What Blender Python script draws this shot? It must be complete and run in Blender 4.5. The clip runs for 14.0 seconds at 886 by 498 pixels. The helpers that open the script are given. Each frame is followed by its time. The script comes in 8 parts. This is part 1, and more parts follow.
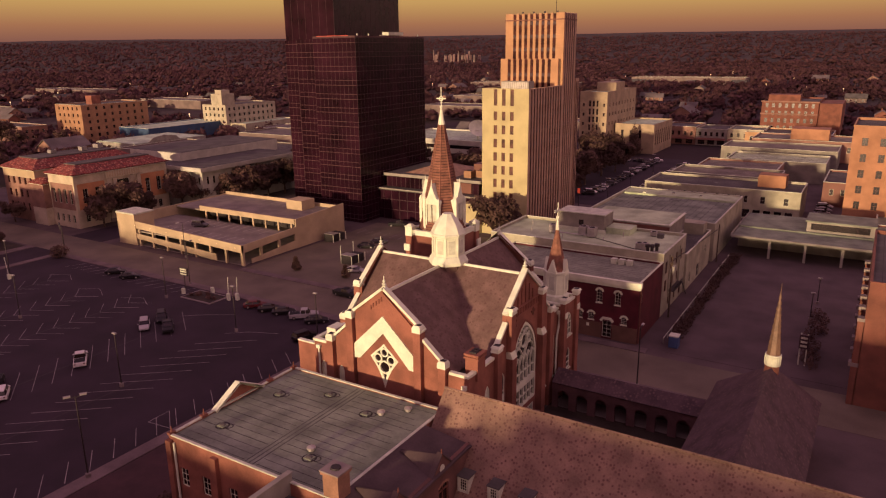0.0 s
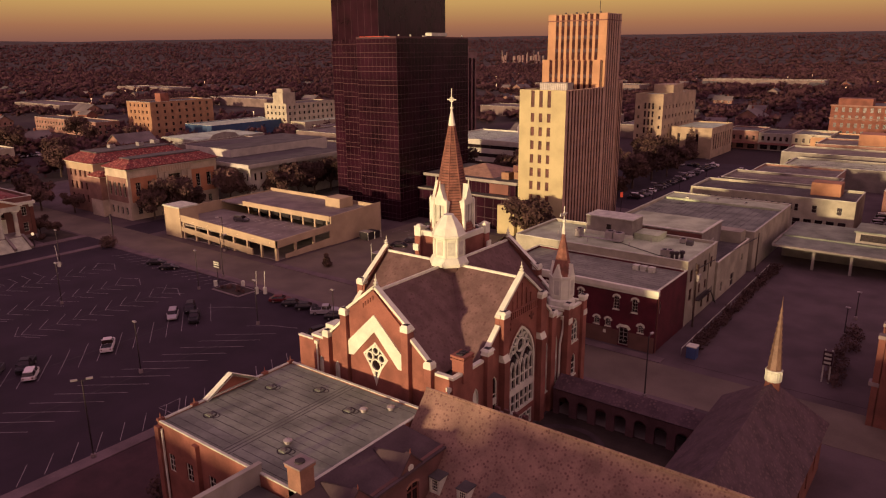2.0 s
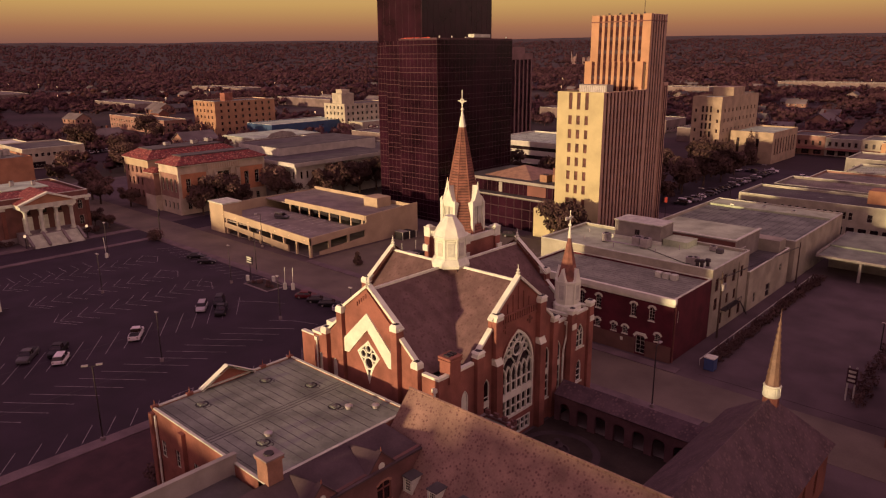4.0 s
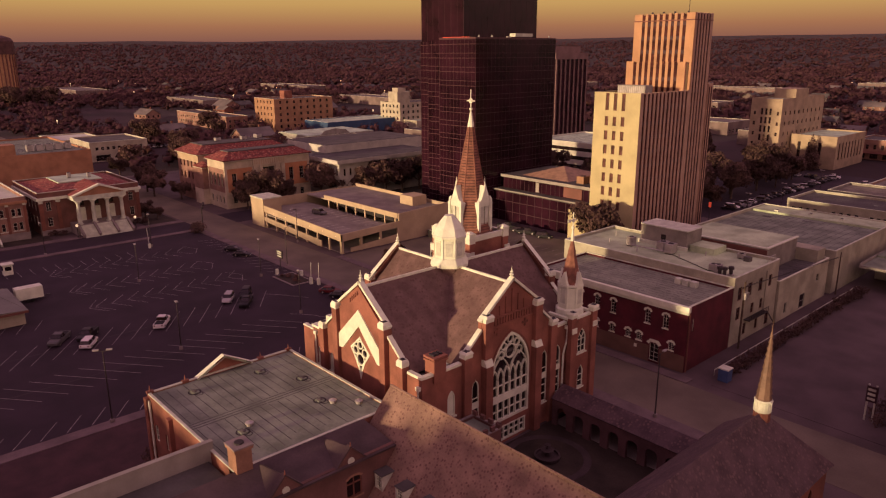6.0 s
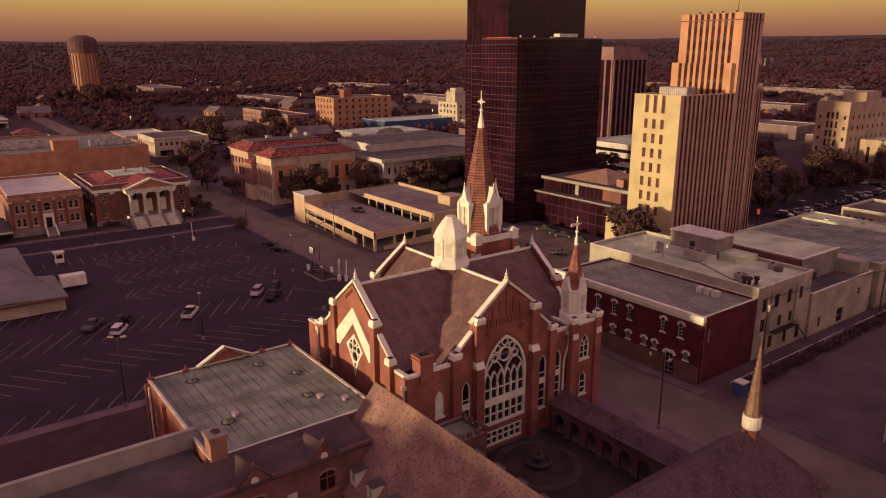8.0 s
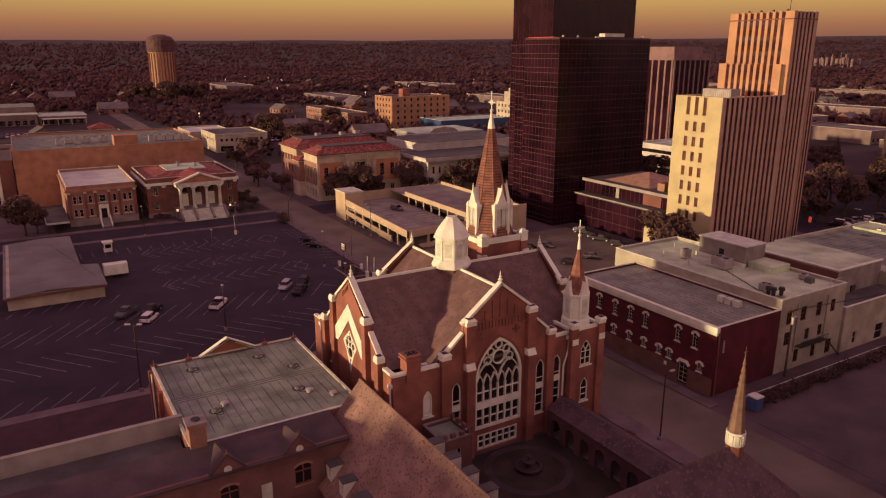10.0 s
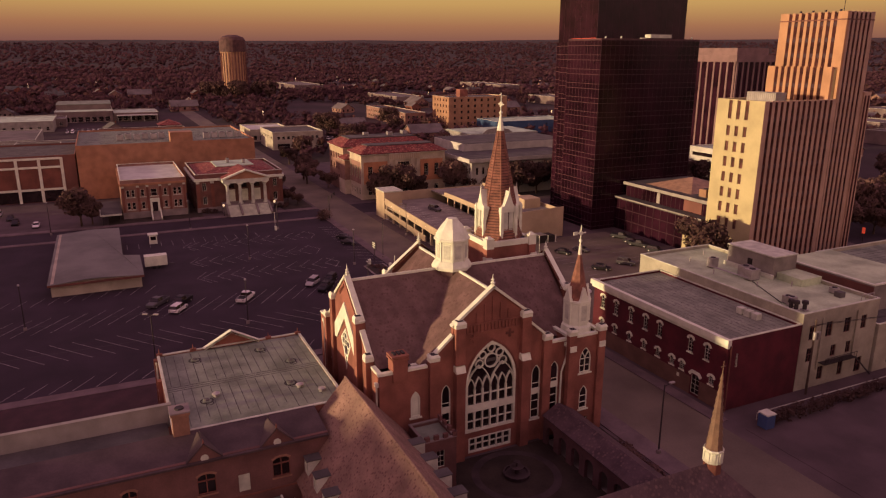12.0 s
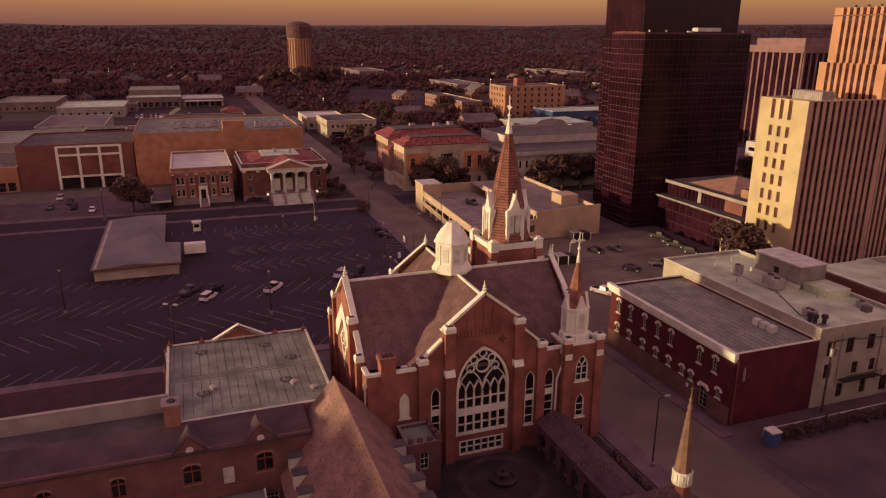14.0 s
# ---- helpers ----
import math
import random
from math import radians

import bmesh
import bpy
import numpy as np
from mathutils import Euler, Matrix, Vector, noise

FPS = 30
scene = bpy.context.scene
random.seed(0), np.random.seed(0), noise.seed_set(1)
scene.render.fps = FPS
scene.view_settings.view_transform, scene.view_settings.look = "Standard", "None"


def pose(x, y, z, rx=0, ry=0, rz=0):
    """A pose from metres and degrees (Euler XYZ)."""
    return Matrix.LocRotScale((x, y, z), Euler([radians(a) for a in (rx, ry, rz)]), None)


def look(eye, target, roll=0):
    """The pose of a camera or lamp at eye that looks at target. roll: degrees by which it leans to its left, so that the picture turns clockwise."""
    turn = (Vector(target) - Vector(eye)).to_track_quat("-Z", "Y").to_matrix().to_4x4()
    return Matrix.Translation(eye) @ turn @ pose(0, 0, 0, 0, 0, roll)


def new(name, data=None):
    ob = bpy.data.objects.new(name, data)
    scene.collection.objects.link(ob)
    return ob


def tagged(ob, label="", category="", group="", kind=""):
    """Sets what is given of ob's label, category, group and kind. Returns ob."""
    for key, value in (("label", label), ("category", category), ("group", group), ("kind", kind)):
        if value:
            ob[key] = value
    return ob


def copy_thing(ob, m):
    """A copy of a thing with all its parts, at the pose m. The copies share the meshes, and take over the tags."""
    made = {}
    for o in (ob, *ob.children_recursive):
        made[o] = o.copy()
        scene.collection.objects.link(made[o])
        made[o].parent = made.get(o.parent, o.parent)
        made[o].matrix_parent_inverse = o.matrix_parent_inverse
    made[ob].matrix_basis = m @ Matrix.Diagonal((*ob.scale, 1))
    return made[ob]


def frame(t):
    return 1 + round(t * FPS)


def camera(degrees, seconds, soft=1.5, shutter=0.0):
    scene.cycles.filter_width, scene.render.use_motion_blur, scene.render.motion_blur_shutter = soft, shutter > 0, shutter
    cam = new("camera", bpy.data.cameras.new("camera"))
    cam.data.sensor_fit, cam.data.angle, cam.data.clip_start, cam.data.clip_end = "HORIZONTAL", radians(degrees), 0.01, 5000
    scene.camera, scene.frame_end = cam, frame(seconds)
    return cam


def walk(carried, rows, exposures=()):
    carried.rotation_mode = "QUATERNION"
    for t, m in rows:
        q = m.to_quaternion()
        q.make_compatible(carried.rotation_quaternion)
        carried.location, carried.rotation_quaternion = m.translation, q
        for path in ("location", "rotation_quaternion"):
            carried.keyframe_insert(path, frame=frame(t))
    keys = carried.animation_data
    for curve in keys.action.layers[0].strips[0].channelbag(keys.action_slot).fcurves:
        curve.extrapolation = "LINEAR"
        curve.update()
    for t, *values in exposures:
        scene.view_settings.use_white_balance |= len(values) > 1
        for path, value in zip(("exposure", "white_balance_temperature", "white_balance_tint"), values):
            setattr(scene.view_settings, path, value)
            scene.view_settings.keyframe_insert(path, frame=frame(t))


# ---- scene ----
cam = camera(63.9, 14.0, soft=1.2)
METRES, EYE, TILT, LEAN, TURN = 64.0, 51.0, 0.0, 0.0, 31.6
ROWS = [
    (0.0, 0.0, 0.0, 0.0, -0.19, -15.58, 0.68),
    (0.5, 0.0351, -0.0002, 0.0003, 1.2, -15.58, 0.65),
    (1.0, 0.0703, 0.001, 0.0008, 2.59, -15.56, 0.58),
    (1.5, 0.1058, 0.0025, 0.0008, 3.98, -15.55, 0.53),
    (2.0, 0.1411, 0.0047, 0.0004, 5.35, -15.5, 0.49),
    (2.5, 0.176, 0.0078, 0.0001, 6.75, -15.48, 0.52),
    (3.0, 0.211, 0.0122, -0.0008, 8.15, -15.42, 0.51),
    (5.5, 0.3838, 0.0448, -0.0005, 14.9, -15.38, 0.31),
    (6.0, 0.4183, 0.0545, -0.0005, 16.28, -15.39, 0.26),
    (6.5, 0.4526, 0.0648, 0.0, 17.69, -15.39, 0.22),
    (7.0, 0.4864, 0.0761, 0.0002, 19.1, -15.38, 0.17),
    (7.5, 0.5201, 0.0878, 0.0007, 20.48, -15.39, 0.14),
    (8.0, 0.5532, 0.1007, 0.0007, 21.88, -15.38, 0.11),
    (8.5, 0.5859, 0.1146, 0.0005, 23.29, -15.4, 0.08),
    (11.0, 0.7467, 0.1944, 0.0041, 30.31, -15.4, -0.13),
    (11.5, 0.7771, 0.2128, 0.0045, 31.7, -15.39, -0.17),
    (12.0, 0.8071, 0.2321, 0.0053, 33.07, -15.41, -0.21),
    (12.5, 0.8365, 0.2519, 0.0102, 34.45, -15.5, -0.26),
    (13.0, 0.8655, 0.2725, 0.0207, 35.81, -15.81, -0.27),
    (13.5, 0.8939, 0.2937, 0.0329, 37.21, -16.2, -0.29),
    (14.0, 0.9216, 0.3155, 0.0452, 38.57, -16.59, -0.3),
]
walk(cam, [(t, pose(0, 0, EYE, TILT, LEAN, TURN) @ pose(METRES * x, METRES * y, METRES * z, 90 + pitch, roll, yaw)) for t, x, y, z, yaw, pitch, roll in ROWS],
     exposures=[(0.0, 0.0, 6250, 21.0), (14.0, 0.0, 6250, 21.0)])

# ---- sky and sun ----
SUN_AZ, SUN_EL = 4.0, 4.5          # degrees west of south (south is -y), and above the horizon
world = bpy.data.worlds.new("evening_sky")
scene.world = world
world.use_nodes = True
wt = world.node_tree
wt.nodes.clear()


def sky_nodes():
    n, l = wt.nodes, wt.links
    out, bg = n.new("ShaderNodeOutputWorld"), n.new("ShaderNodeBackground")
    sky = n.new("ShaderNodeTexSky")
    sky.sky_type, sky.sun_disc = "NISHITA", False
    sky.sun_elevation, sky.sun_rotation = radians(SUN_EL), radians(180 + SUN_AZ)
    sky.dust_density, sky.air_density = 3.0, 1.4
    co, sep, ramp = n.new("ShaderNodeTexCoord"), n.new("ShaderNodeSeparateXYZ"), n.new("ShaderNodeValToRGB")
    l.new(co.outputs["Generated"], sep.inputs[0])
    l.new(sep.outputs["Z"], ramp.inputs[0])
    west = [(0.0, (0.165, 0.068, 0.058)), (0.012, (0.215, 0.09, 0.068)), (0.035, (0.37, 0.165, 0.075)), (0.065, (0.555, 0.335, 0.10)),
            (0.12, (0.64, 0.33, 0.21)), (0.3, (0.54, 0.262, 0.325)), (1.0, (0.50, 0.255, 0.34))]
    east = [(0.0, (0.70, 0.43, 0.29)), (0.1, (1.12, 0.66, 0.46)), (0.3, (0.98, 0.53, 0.45)), (0.7, (0.57, 0.275, 0.375)), (1.0, (0.50, 0.255, 0.34))]

    def fill(r, stops):
        e = r.color_ramp.elements
        while len(e) < len(stops):
            e.new(0.5)
        for k, (p, c) in zip(e, stops):
            k.position, k.color = p, (*c, 1)
    fill(ramp, west)
    ramp2, turn, sides = n.new("ShaderNodeValToRGB"), n.new("ShaderNodeMapRange"), n.new("ShaderNodeMix")
    fill(ramp2, east)
    l.new(sep.outputs["Z"], ramp2.inputs[0])
    l.new(sep.outputs["X"], turn.inputs["Value"])
    turn.interpolation_type = "SMOOTHSTEP"
    turn.inputs["From Min"].default_value, turn.inputs["From Max"].default_value = 0.05, 0.75
    sides.data_type = "RGBA"
    l.new(turn.outputs[0], sides.inputs[0])
    l.new(ramp.outputs[0], sides.inputs[6])
    l.new(ramp2.outputs[0], sides.inputs[7])
    gain = n.new("ShaderNodeMix")
    gain.data_type, gain.blend_type = "RGBA", "MULTIPLY"
    gain.inputs[0].default_value = 1.0
    gain.inputs[7].default_value = (0.11, 0.085, 0.08, 1)
    l.new(sky.outputs[0], gain.inputs[6])
    mix = n.new("ShaderNodeMix")
    mix.data_type = "RGBA"
    mix.inputs[0].default_value = 0.12
    l.new(sides.outputs[2], mix.inputs[6])
    l.new(gain.outputs[2], mix.inputs[7])
    l.new(mix.outputs[2], bg.inputs[0])
    bg.inputs[1].default_value = SKY_GAIN
    l.new(bg.outputs[0], out.inputs[0])


SKY_GAIN = 1.1
sky_nodes()
sun = new("sun", bpy.data.lights.new("sun", "SUN"))
sun.data.energy, sun.data.angle, sun.data.color = 5.2, radians(2.4), (1.0, 0.69, 0.37)
az, el = radians(SUN_AZ), radians(SUN_EL)
TO_SUN = Vector((-math.sin(az) * math.cos(el), -math.cos(az) * math.cos(el), math.sin(el)))
sun.matrix_world = look(TO_SUN * 400, (0, 0, 0))


# ---- materials ----
def mat(name, color, rough=0.8, metal=0.0, var=0.25, scale=1.2, fine=14.0, bump=0.3, tint=None, spots=None, spec=0.35, random_tint=0.0, island_tint=0.0, crown=0.0):
    """A surface with colour varied by broad stains and fine grain; spots: (colour, size, amount) of a mottle;
    crown: how far leaf normals bend upwards, as a loose mass of leaves scatters its light."""
    m = bpy.data.materials.new(name)
    m.use_nodes = True
    n, l = m.node_tree.nodes, m.node_tree.links
    b = n["Principled BSDF"]
    b.inputs["Roughness"].default_value, b.inputs["Metallic"].default_value = rough, metal
    b.inputs["Specular IOR Level"].default_value = spec
    geo = n.new("ShaderNodeNewGeometry")

    def noise_tex(s, detail):
        t = n.new("ShaderNodeTexNoise")
        t.inputs["Scale"].default_value, t.inputs["Detail"].default_value = s, detail
        l.new(geo.outputs["Position"], t.inputs["Vector"])
        return t

    def blend(kind, fac, a, bb):
        x = n.new("ShaderNodeMix")
        x.data_type, x.blend_type = "RGBA", kind
        for sock, v in ((x.inputs[0], fac), (x.inputs[6], a), (x.inputs[7], bb)):
            if isinstance(v, (int, float)):
                sock.default_value = v
            elif isinstance(v, tuple):
                sock.default_value = (*v, 1)
            else:
                l.new(v, sock)
        return x.outputs[2]

    def ramped(sock, lo, hi):
        r = n.new("ShaderNodeMapRange")
        r.inputs["From Min"].default_value, r.inputs["From Max"].default_value = lo, hi
        l.new(sock, r.inputs["Value"])
        return r.outputs[0]

    dark = tint or tuple(c * (1 - var) for c in color)
    light = tuple(min(1, c * (1 + var * 0.6)) for c in color)
    broad, grain = noise_tex(scale * 0.22, 4), noise_tex(fine, 3)
    col = blend("MIX", ramped(broad.outputs["Fac"], 0.35, 0.65), dark, light)
    col = blend("MULTIPLY", 0.55, col, blend("MIX", ramped(grain.outputs["Fac"], 0.3, 0.7), (1 - var, 1 - var, 1 - var), (1, 1, 1)))
    if spots:
        v = n.new("ShaderNodeTexVoronoi")
        v.inputs["Scale"].default_value = 1 / spots[1]
        l.new(geo.outputs["Position"], v.inputs["Vector"])
        near = noise_tex(0.6 / spots[1], 2)
        sp = n.new("ShaderNodeSeparateColor")
        l.new(v.outputs["Color"], sp.inputs[0])
        col = blend("MIX", blend("MULTIPLY", 1.0, blend("MULTIPLY", 1.0, ramped(sp.outputs[0], 0.10, 0.75), ramped(v.outputs["Distance"], 0.52, 0.26)), ramped(near.outputs["Fac"], 0.50 - spots[2], 0.70 - spots[2])), col, spots[0])
    if random_tint or island_tint:
        oi = n.new("ShaderNodeObjectInfo") if random_tint else geo
        hsv = n.new("ShaderNodeHueSaturation")
        amount = random_tint or island_tint
        l.new(ramped(oi.outputs["Random" if random_tint else "Random Per Island"], 0, 1), hsv.inputs["Value"])
        mr = hsv.inputs["Value"].links[0].from_node
        mr.inputs["To Min"].default_value, mr.inputs["To Max"].default_value = 1 - amount, 1 + amount
        l.new(col, hsv.inputs["Color"])
        col = hsv.outputs[0]
    l.new(col, b.inputs["Base Color"])
    if bump:
        bp = n.new("ShaderNodeBump")
        bp.inputs["Strength"].default_value, bp.inputs["Distance"].default_value = bump, 0.03
        l.new(grain.outputs["Fac"], bp.inputs["Height"])
        l.new(bp.outputs[0], b.inputs["Normal"])
    if crown:
        add, unit = n.new("ShaderNodeVectorMath"), n.new("ShaderNodeVectorMath")
        add.operation, unit.operation = "ADD", "NORMALIZE"
        add.inputs[1].default_value = (0, 0, crown)
        l.new(geo.outputs["Normal"], add.inputs[0])
        l.new(add.outputs[0], unit.inputs[0])
        l.new(unit.outputs[0], b.inputs["Normal"])
    return m


def glow(name, color, strength):
    m = bpy.data.materials.new(name)
    m.use_nodes = True
    b = m.node_tree.nodes["Principled BSDF"]
    b.inputs["Base Color"].default_value = (*color, 1)
    b.inputs["Emission Color"].default_value, b.inputs["Emission Strength"].default_value = (*color, 1), strength
    return m


BRICK = mat("church_brick", (0.26, 0.105, 0.07), 0.85, var=0.3, scale=1.5, fine=6, bump=0.5)
BRICK_DK = mat("dark_brick", (0.19, 0.075, 0.05), 0.85, var=0.3, fine=6, bump=0.5)
TRIM = mat("painted_trim", (0.68, 0.73, 0.555), 0.6, var=0.12, scale=3, fine=5, bump=0.15)
TRIM_DULL = mat("weathered_trim", (0.54, 0.575, 0.445), 0.7, var=0.2, scale=3, fine=5)
SLATE = mat("slate_roof", (0.152, 0.097, 0.084), 0.8, var=0.25, scale=2.5, fine=5, bump=0.7, spots=((0.100, 0.058, 0.052), 0.45, 0.16), spec=0.15)
SPIRE_TILE = mat("spire_shingle", (0.235, 0.105, 0.068), 0.8, var=0.35, scale=5, fine=7, bump=0.5)
MOTTLED = mat("mottled_tile_roof", (0.25, 0.162, 0.118), 0.85, var=0.3, scale=1.5, fine=6, bump=0.5, spots=((0.125, 0.064, 0.052), 0.33, 0.38))
GRAVEL = mat("chapel_tile_roof", (0.088, 0.056, 0.060), 0.85, var=0.3, scale=2, fine=6, bump=0.5, spots=((0.13, 0.086, 0.078), 0.4, 0.18))
TAR = mat("black_tar", (0.03, 0.025, 0.025), 0.7, var=0.3)
MEMBRANE = mat("flat_roof_membrane", (0.205, 0.24, 0.18), 0.85, var=0.34, scale=1.2, fine=3, bump=0.2)
ROOF_DK = mat("dark_roof_felt", (0.095, 0.09, 0.082), 0.9, var=0.3, scale=1, fine=3)
ROOF_LT = mat("pale_roof_coating", (0.45, 0.58, 0.41), 0.8, var=0.3, scale=1, fine=2.5)
ROOF_GREEN = mat("pale_green_roof", (0.56, 0.60, 0.49), 0.8, var=0.15, scale=1)
RED_TILE = mat("red_clay_tile", (0.19, 0.036, 0.028), 0.75, var=0.45, scale=4, fine=2.5, bump=0.6, spots=((0.42, 0.20, 0.13), 0.62, 0.24))
ASPHALT = mat("lot_asphalt", (0.030, 0.018, 0.027), 0.9, var=0.3, scale=0.6, fine=5, bump=0.4)
ASPHALT_W = mat("worn_asphalt", (0.096, 0.07, 0.070), 0.9, var=0.25, scale=0.7, fine=5, bump=0.4)
LOT_BROWN = mat("brown_worn_asphalt", (0.15, 0.124, 0.09), 0.9, var=0.25, scale=0.5, fine=4, bump=0.4)
CONCRETE = mat("concrete", (0.24, 0.205, 0.185), 0.85, var=0.22, scale=1.5, fine=6)
PAVER = mat("red_paving", (0.052, 0.022, 0.025), 0.85, var=0.3, scale=1.5, fine=6)
LINE = mat("line_paint", (0.31, 0.29, 0.275), 0.7, var=0.35, scale=3)
GRASS = mat("dry_grass", (0.045, 0.034, 0.024), 0.95, var=0.4, scale=1.2, fine=4)
LAND = mat("wooded_land", (0.040, 0.022, 0.025), 1.0, var=0.5, scale=0.08, fine=0.6, bump=0.0)
LEAF = mat("leaves", (0.12, 0.074, 0.060), 0.9, var=0.4, scale=1.2, fine=3, bump=0.0, random_tint=0.3, spec=0.1, crown=0.7)
# mauve cast in this leaf colour stands in for distance haze
LEAF_FAR = mat("far_leaves", (0.125, 0.068, 0.068), 0.95, var=0.4, scale=0.05, fine=0.12, bump=0.0, island_tint=0.10, spec=0.0, crown=2.4, spots=((0.15, 0.082, 0.046), 12.0, -0.05))
BARK = mat("bark", (0.10, 0.07, 0.05), 0.95, var=0.4, scale=4)
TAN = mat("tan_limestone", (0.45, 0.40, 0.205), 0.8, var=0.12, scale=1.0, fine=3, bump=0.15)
TAN_GARAGE = mat("tan_precast", (0.44, 0.35, 0.22), 0.85, var=0.14, scale=1, fine=3)
GLASS_DK = mat("dark_window", (0.022, 0.013, 0.014), 0.2, var=0.5, scale=2, fine=1.0, bump=0.0, spec=0.5)
CURTAIN = mat("bronze_curtain_glass", (0.026, 0.007, 0.014), 0.22, var=0.5, scale=0.5, fine=0.5, bump=0.0, spec=0.2)
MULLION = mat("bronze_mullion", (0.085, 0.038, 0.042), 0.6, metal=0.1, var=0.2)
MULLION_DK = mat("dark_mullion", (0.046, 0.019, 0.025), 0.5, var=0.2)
RED_PAINT = mat("red_painted_brick", (0.092, 0.013, 0.020), 0.8, var=0.3, scale=1.5, fine=6)
CREAM = mat("cream_stucco", (0.41, 0.375, 0.27), 0.85, var=0.2, scale=1.2, fine=4)
WHITEWALL = mat("white_stucco", (0.50, 0.49, 0.41), 0.85, var=0.18, scale=1.2, fine=4)
GREYWALL = mat("grey_block", (0.30, 0.285, 0.24), 0.9, var=0.2, scale=1.5)
ORANGE = mat("orange_brick", (0.36, 0.185, 0.10), 0.85, var=0.2, scale=1.5, fine=4)
BUFF = mat("buff_brick", (0.42, 0.25, 0.13), 0.85, var=0.15, scale=1.5, fine=4)
BROWN = mat("brown_granite", (0.17, 0.07, 0.05), 0.6, var=0.2, scale=1)
METAL = mat("galvanised_metal", (0.42, 0.40, 0.37), 0.5, metal=0.6, var=0.2, scale=3)
POLE = mat("dark_pole", (0.06, 0.05, 0.05), 0.6, metal=0.5, var=0.2)
GOLD = mat("copper_spire", (0.16, 0.10, 0.062), 0.6, metal=0.1, var=0.25, scale=6)
BLUE = mat("blue_plastic", (0.06, 0.10, 0.22), 0.6, var=0.2)
RUBBER = mat("tyre_rubber", (0.02, 0.02, 0.02), 0.9, var=0.2)
LAMP_DIM = glow("dim_red_lamp", (0.8, 0.10, 0.04), 0.35)
LAMP_WARM = glow("warm_lamp", (1.0, 0.75, 0.40), 0.8)
PAINTS = [mat("car_paint_" + k, c, 0.45, var=0.06, spec=0.28, bump=0) for k, c in (("white", (0.72, 0.70, 0.66)), ("silver", (0.38, 0.37, 0.36)),
          ("black", (0.013, 0.012, 0.013)), ("grey", (0.09, 0.087, 0.085)), ("red", (0.11, 0.013, 0.014)), ("teal", (0.05, 0.10, 0.11)))]
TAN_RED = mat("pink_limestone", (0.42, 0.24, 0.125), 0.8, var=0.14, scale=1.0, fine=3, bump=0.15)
STRIP_DK = mat("recessed_bronze_window", (0.062, 0.020, 0.018), 0.6, var=0.5, scale=2, fine=1.0, bump=0.0, spec=0.1)
DECK = mat("garage_deck_concrete", (0.25, 0.225, 0.18), 0.9, var=0.25, scale=1.0, fine=4)
KERB = mat("dull_pavement", (0.155, 0.115, 0.112), 0.9, var=0.28, scale=1.2, fine=5)
FARWALL = mat("far_stucco", (0.185, 0.14, 0.125), 0.9, var=0.25, scale=0.6, fine=2)
FARROOF = mat("far_roof_felt", (0.15, 0.128, 0.12), 0.9, var=0.3, scale=0.5, fine=2)
CHIMNEY = mat("weathered_chimney_brick", (0.30, 0.165, 0.105), 0.85, var=0.3, scale=1.5, fine=6, bump=0.5)
CLOISTER = mat("dark_cloister_brick", (0.125, 0.068, 0.066), 0.9, var=0.3, scale=1.5, fine=6, bump=0.5)
DULL_BRICK = mat("dull_brown_brick", (0.27, 0.155, 0.115), 0.85, var=0.25, scale=1.5, fine=4)
WINE_GLASS = mat("reddish_blind_window", (0.115, 0.048, 0.036), 0.35, var=0.5, scale=3, fine=1.0, bump=0.0, spec=0.4)
RIB = mat("mauve_granite_rib", (0.20, 0.125, 0.115), 0.7, var=0.2, scale=1)
COPPER = mat("copper_skylight", (0.36, 0.22, 0.145), 0.6, var=0.25, scale=3)
LIBRARY = mat("dark_library_brick", (0.165, 0.078, 0.058), 0.85, var=0.25, scale=1.5, fine=4)
DARK_STONE = mat("dark_garden_stone", (0.06, 0.043, 0.042), 0.9, var=0.3, scale=2)
# church brick darkened, so the courtyard's shade sits in the colour
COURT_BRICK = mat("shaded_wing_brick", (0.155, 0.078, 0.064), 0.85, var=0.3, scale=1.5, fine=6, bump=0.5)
PANEL = mat("orange_panel_brick", (0.46, 0.215, 0.105), 0.85, var=0.2, scale=1.5, fine=4)
COURT_STONE = mat("courthouse_stone", (0.36, 0.285, 0.185), 0.85, var=0.2, scale=1.2, fine=4)
# the tan limestone again, recoloured as it looks in shade
TAN_SHADED = mat("shade_toned_limestone", (0.40, 0.275, 0.195), 0.8, var=0.14, scale=1.0, fine=3, bump=0.15)
SHINGLE_SHADOW = mat("shingle_shadow_line", (0.118, 0.052, 0.038), 0.9, var=0.4, scale=5, fine=7)
SHOP_ROOF = mat("mossy_roof_coating", (0.45, 0.55, 0.34), 0.85, var=0.3, scale=1, fine=2.5)
LIFT_GREY = mat("grey_render", (0.24, 0.225, 0.185), 0.9, var=0.25, scale=1.5, fine=4)
ROOF_BROWN = mat("brown_roof_felt", (0.20, 0.18, 0.14), 0.9, var=0.3, scale=1, fine=3)
STUCCO_GREY = mat("aged_shop_stucco", (0.36, 0.35, 0.25), 0.85, var=0.25, scale=1.2, fine=4)
LIMESTONE = mat("pale_limestone", (0.50, 0.435, 0.31), 0.85, var=0.2, scale=1.2, fine=4)
SHINGLE = mat("shop_roof_shingle", (0.24, 0.26, 0.19), 0.9, var=0.3, scale=1.5, fine=3, bump=0.4, spots=((0.145, 0.15, 0.115), 0.55, 0.28))
WING_SLATE = mat("dark_wing_slate", (0.075, 0.052, 0.052), 0.85, var=0.3, scale=1.2, fine=4)
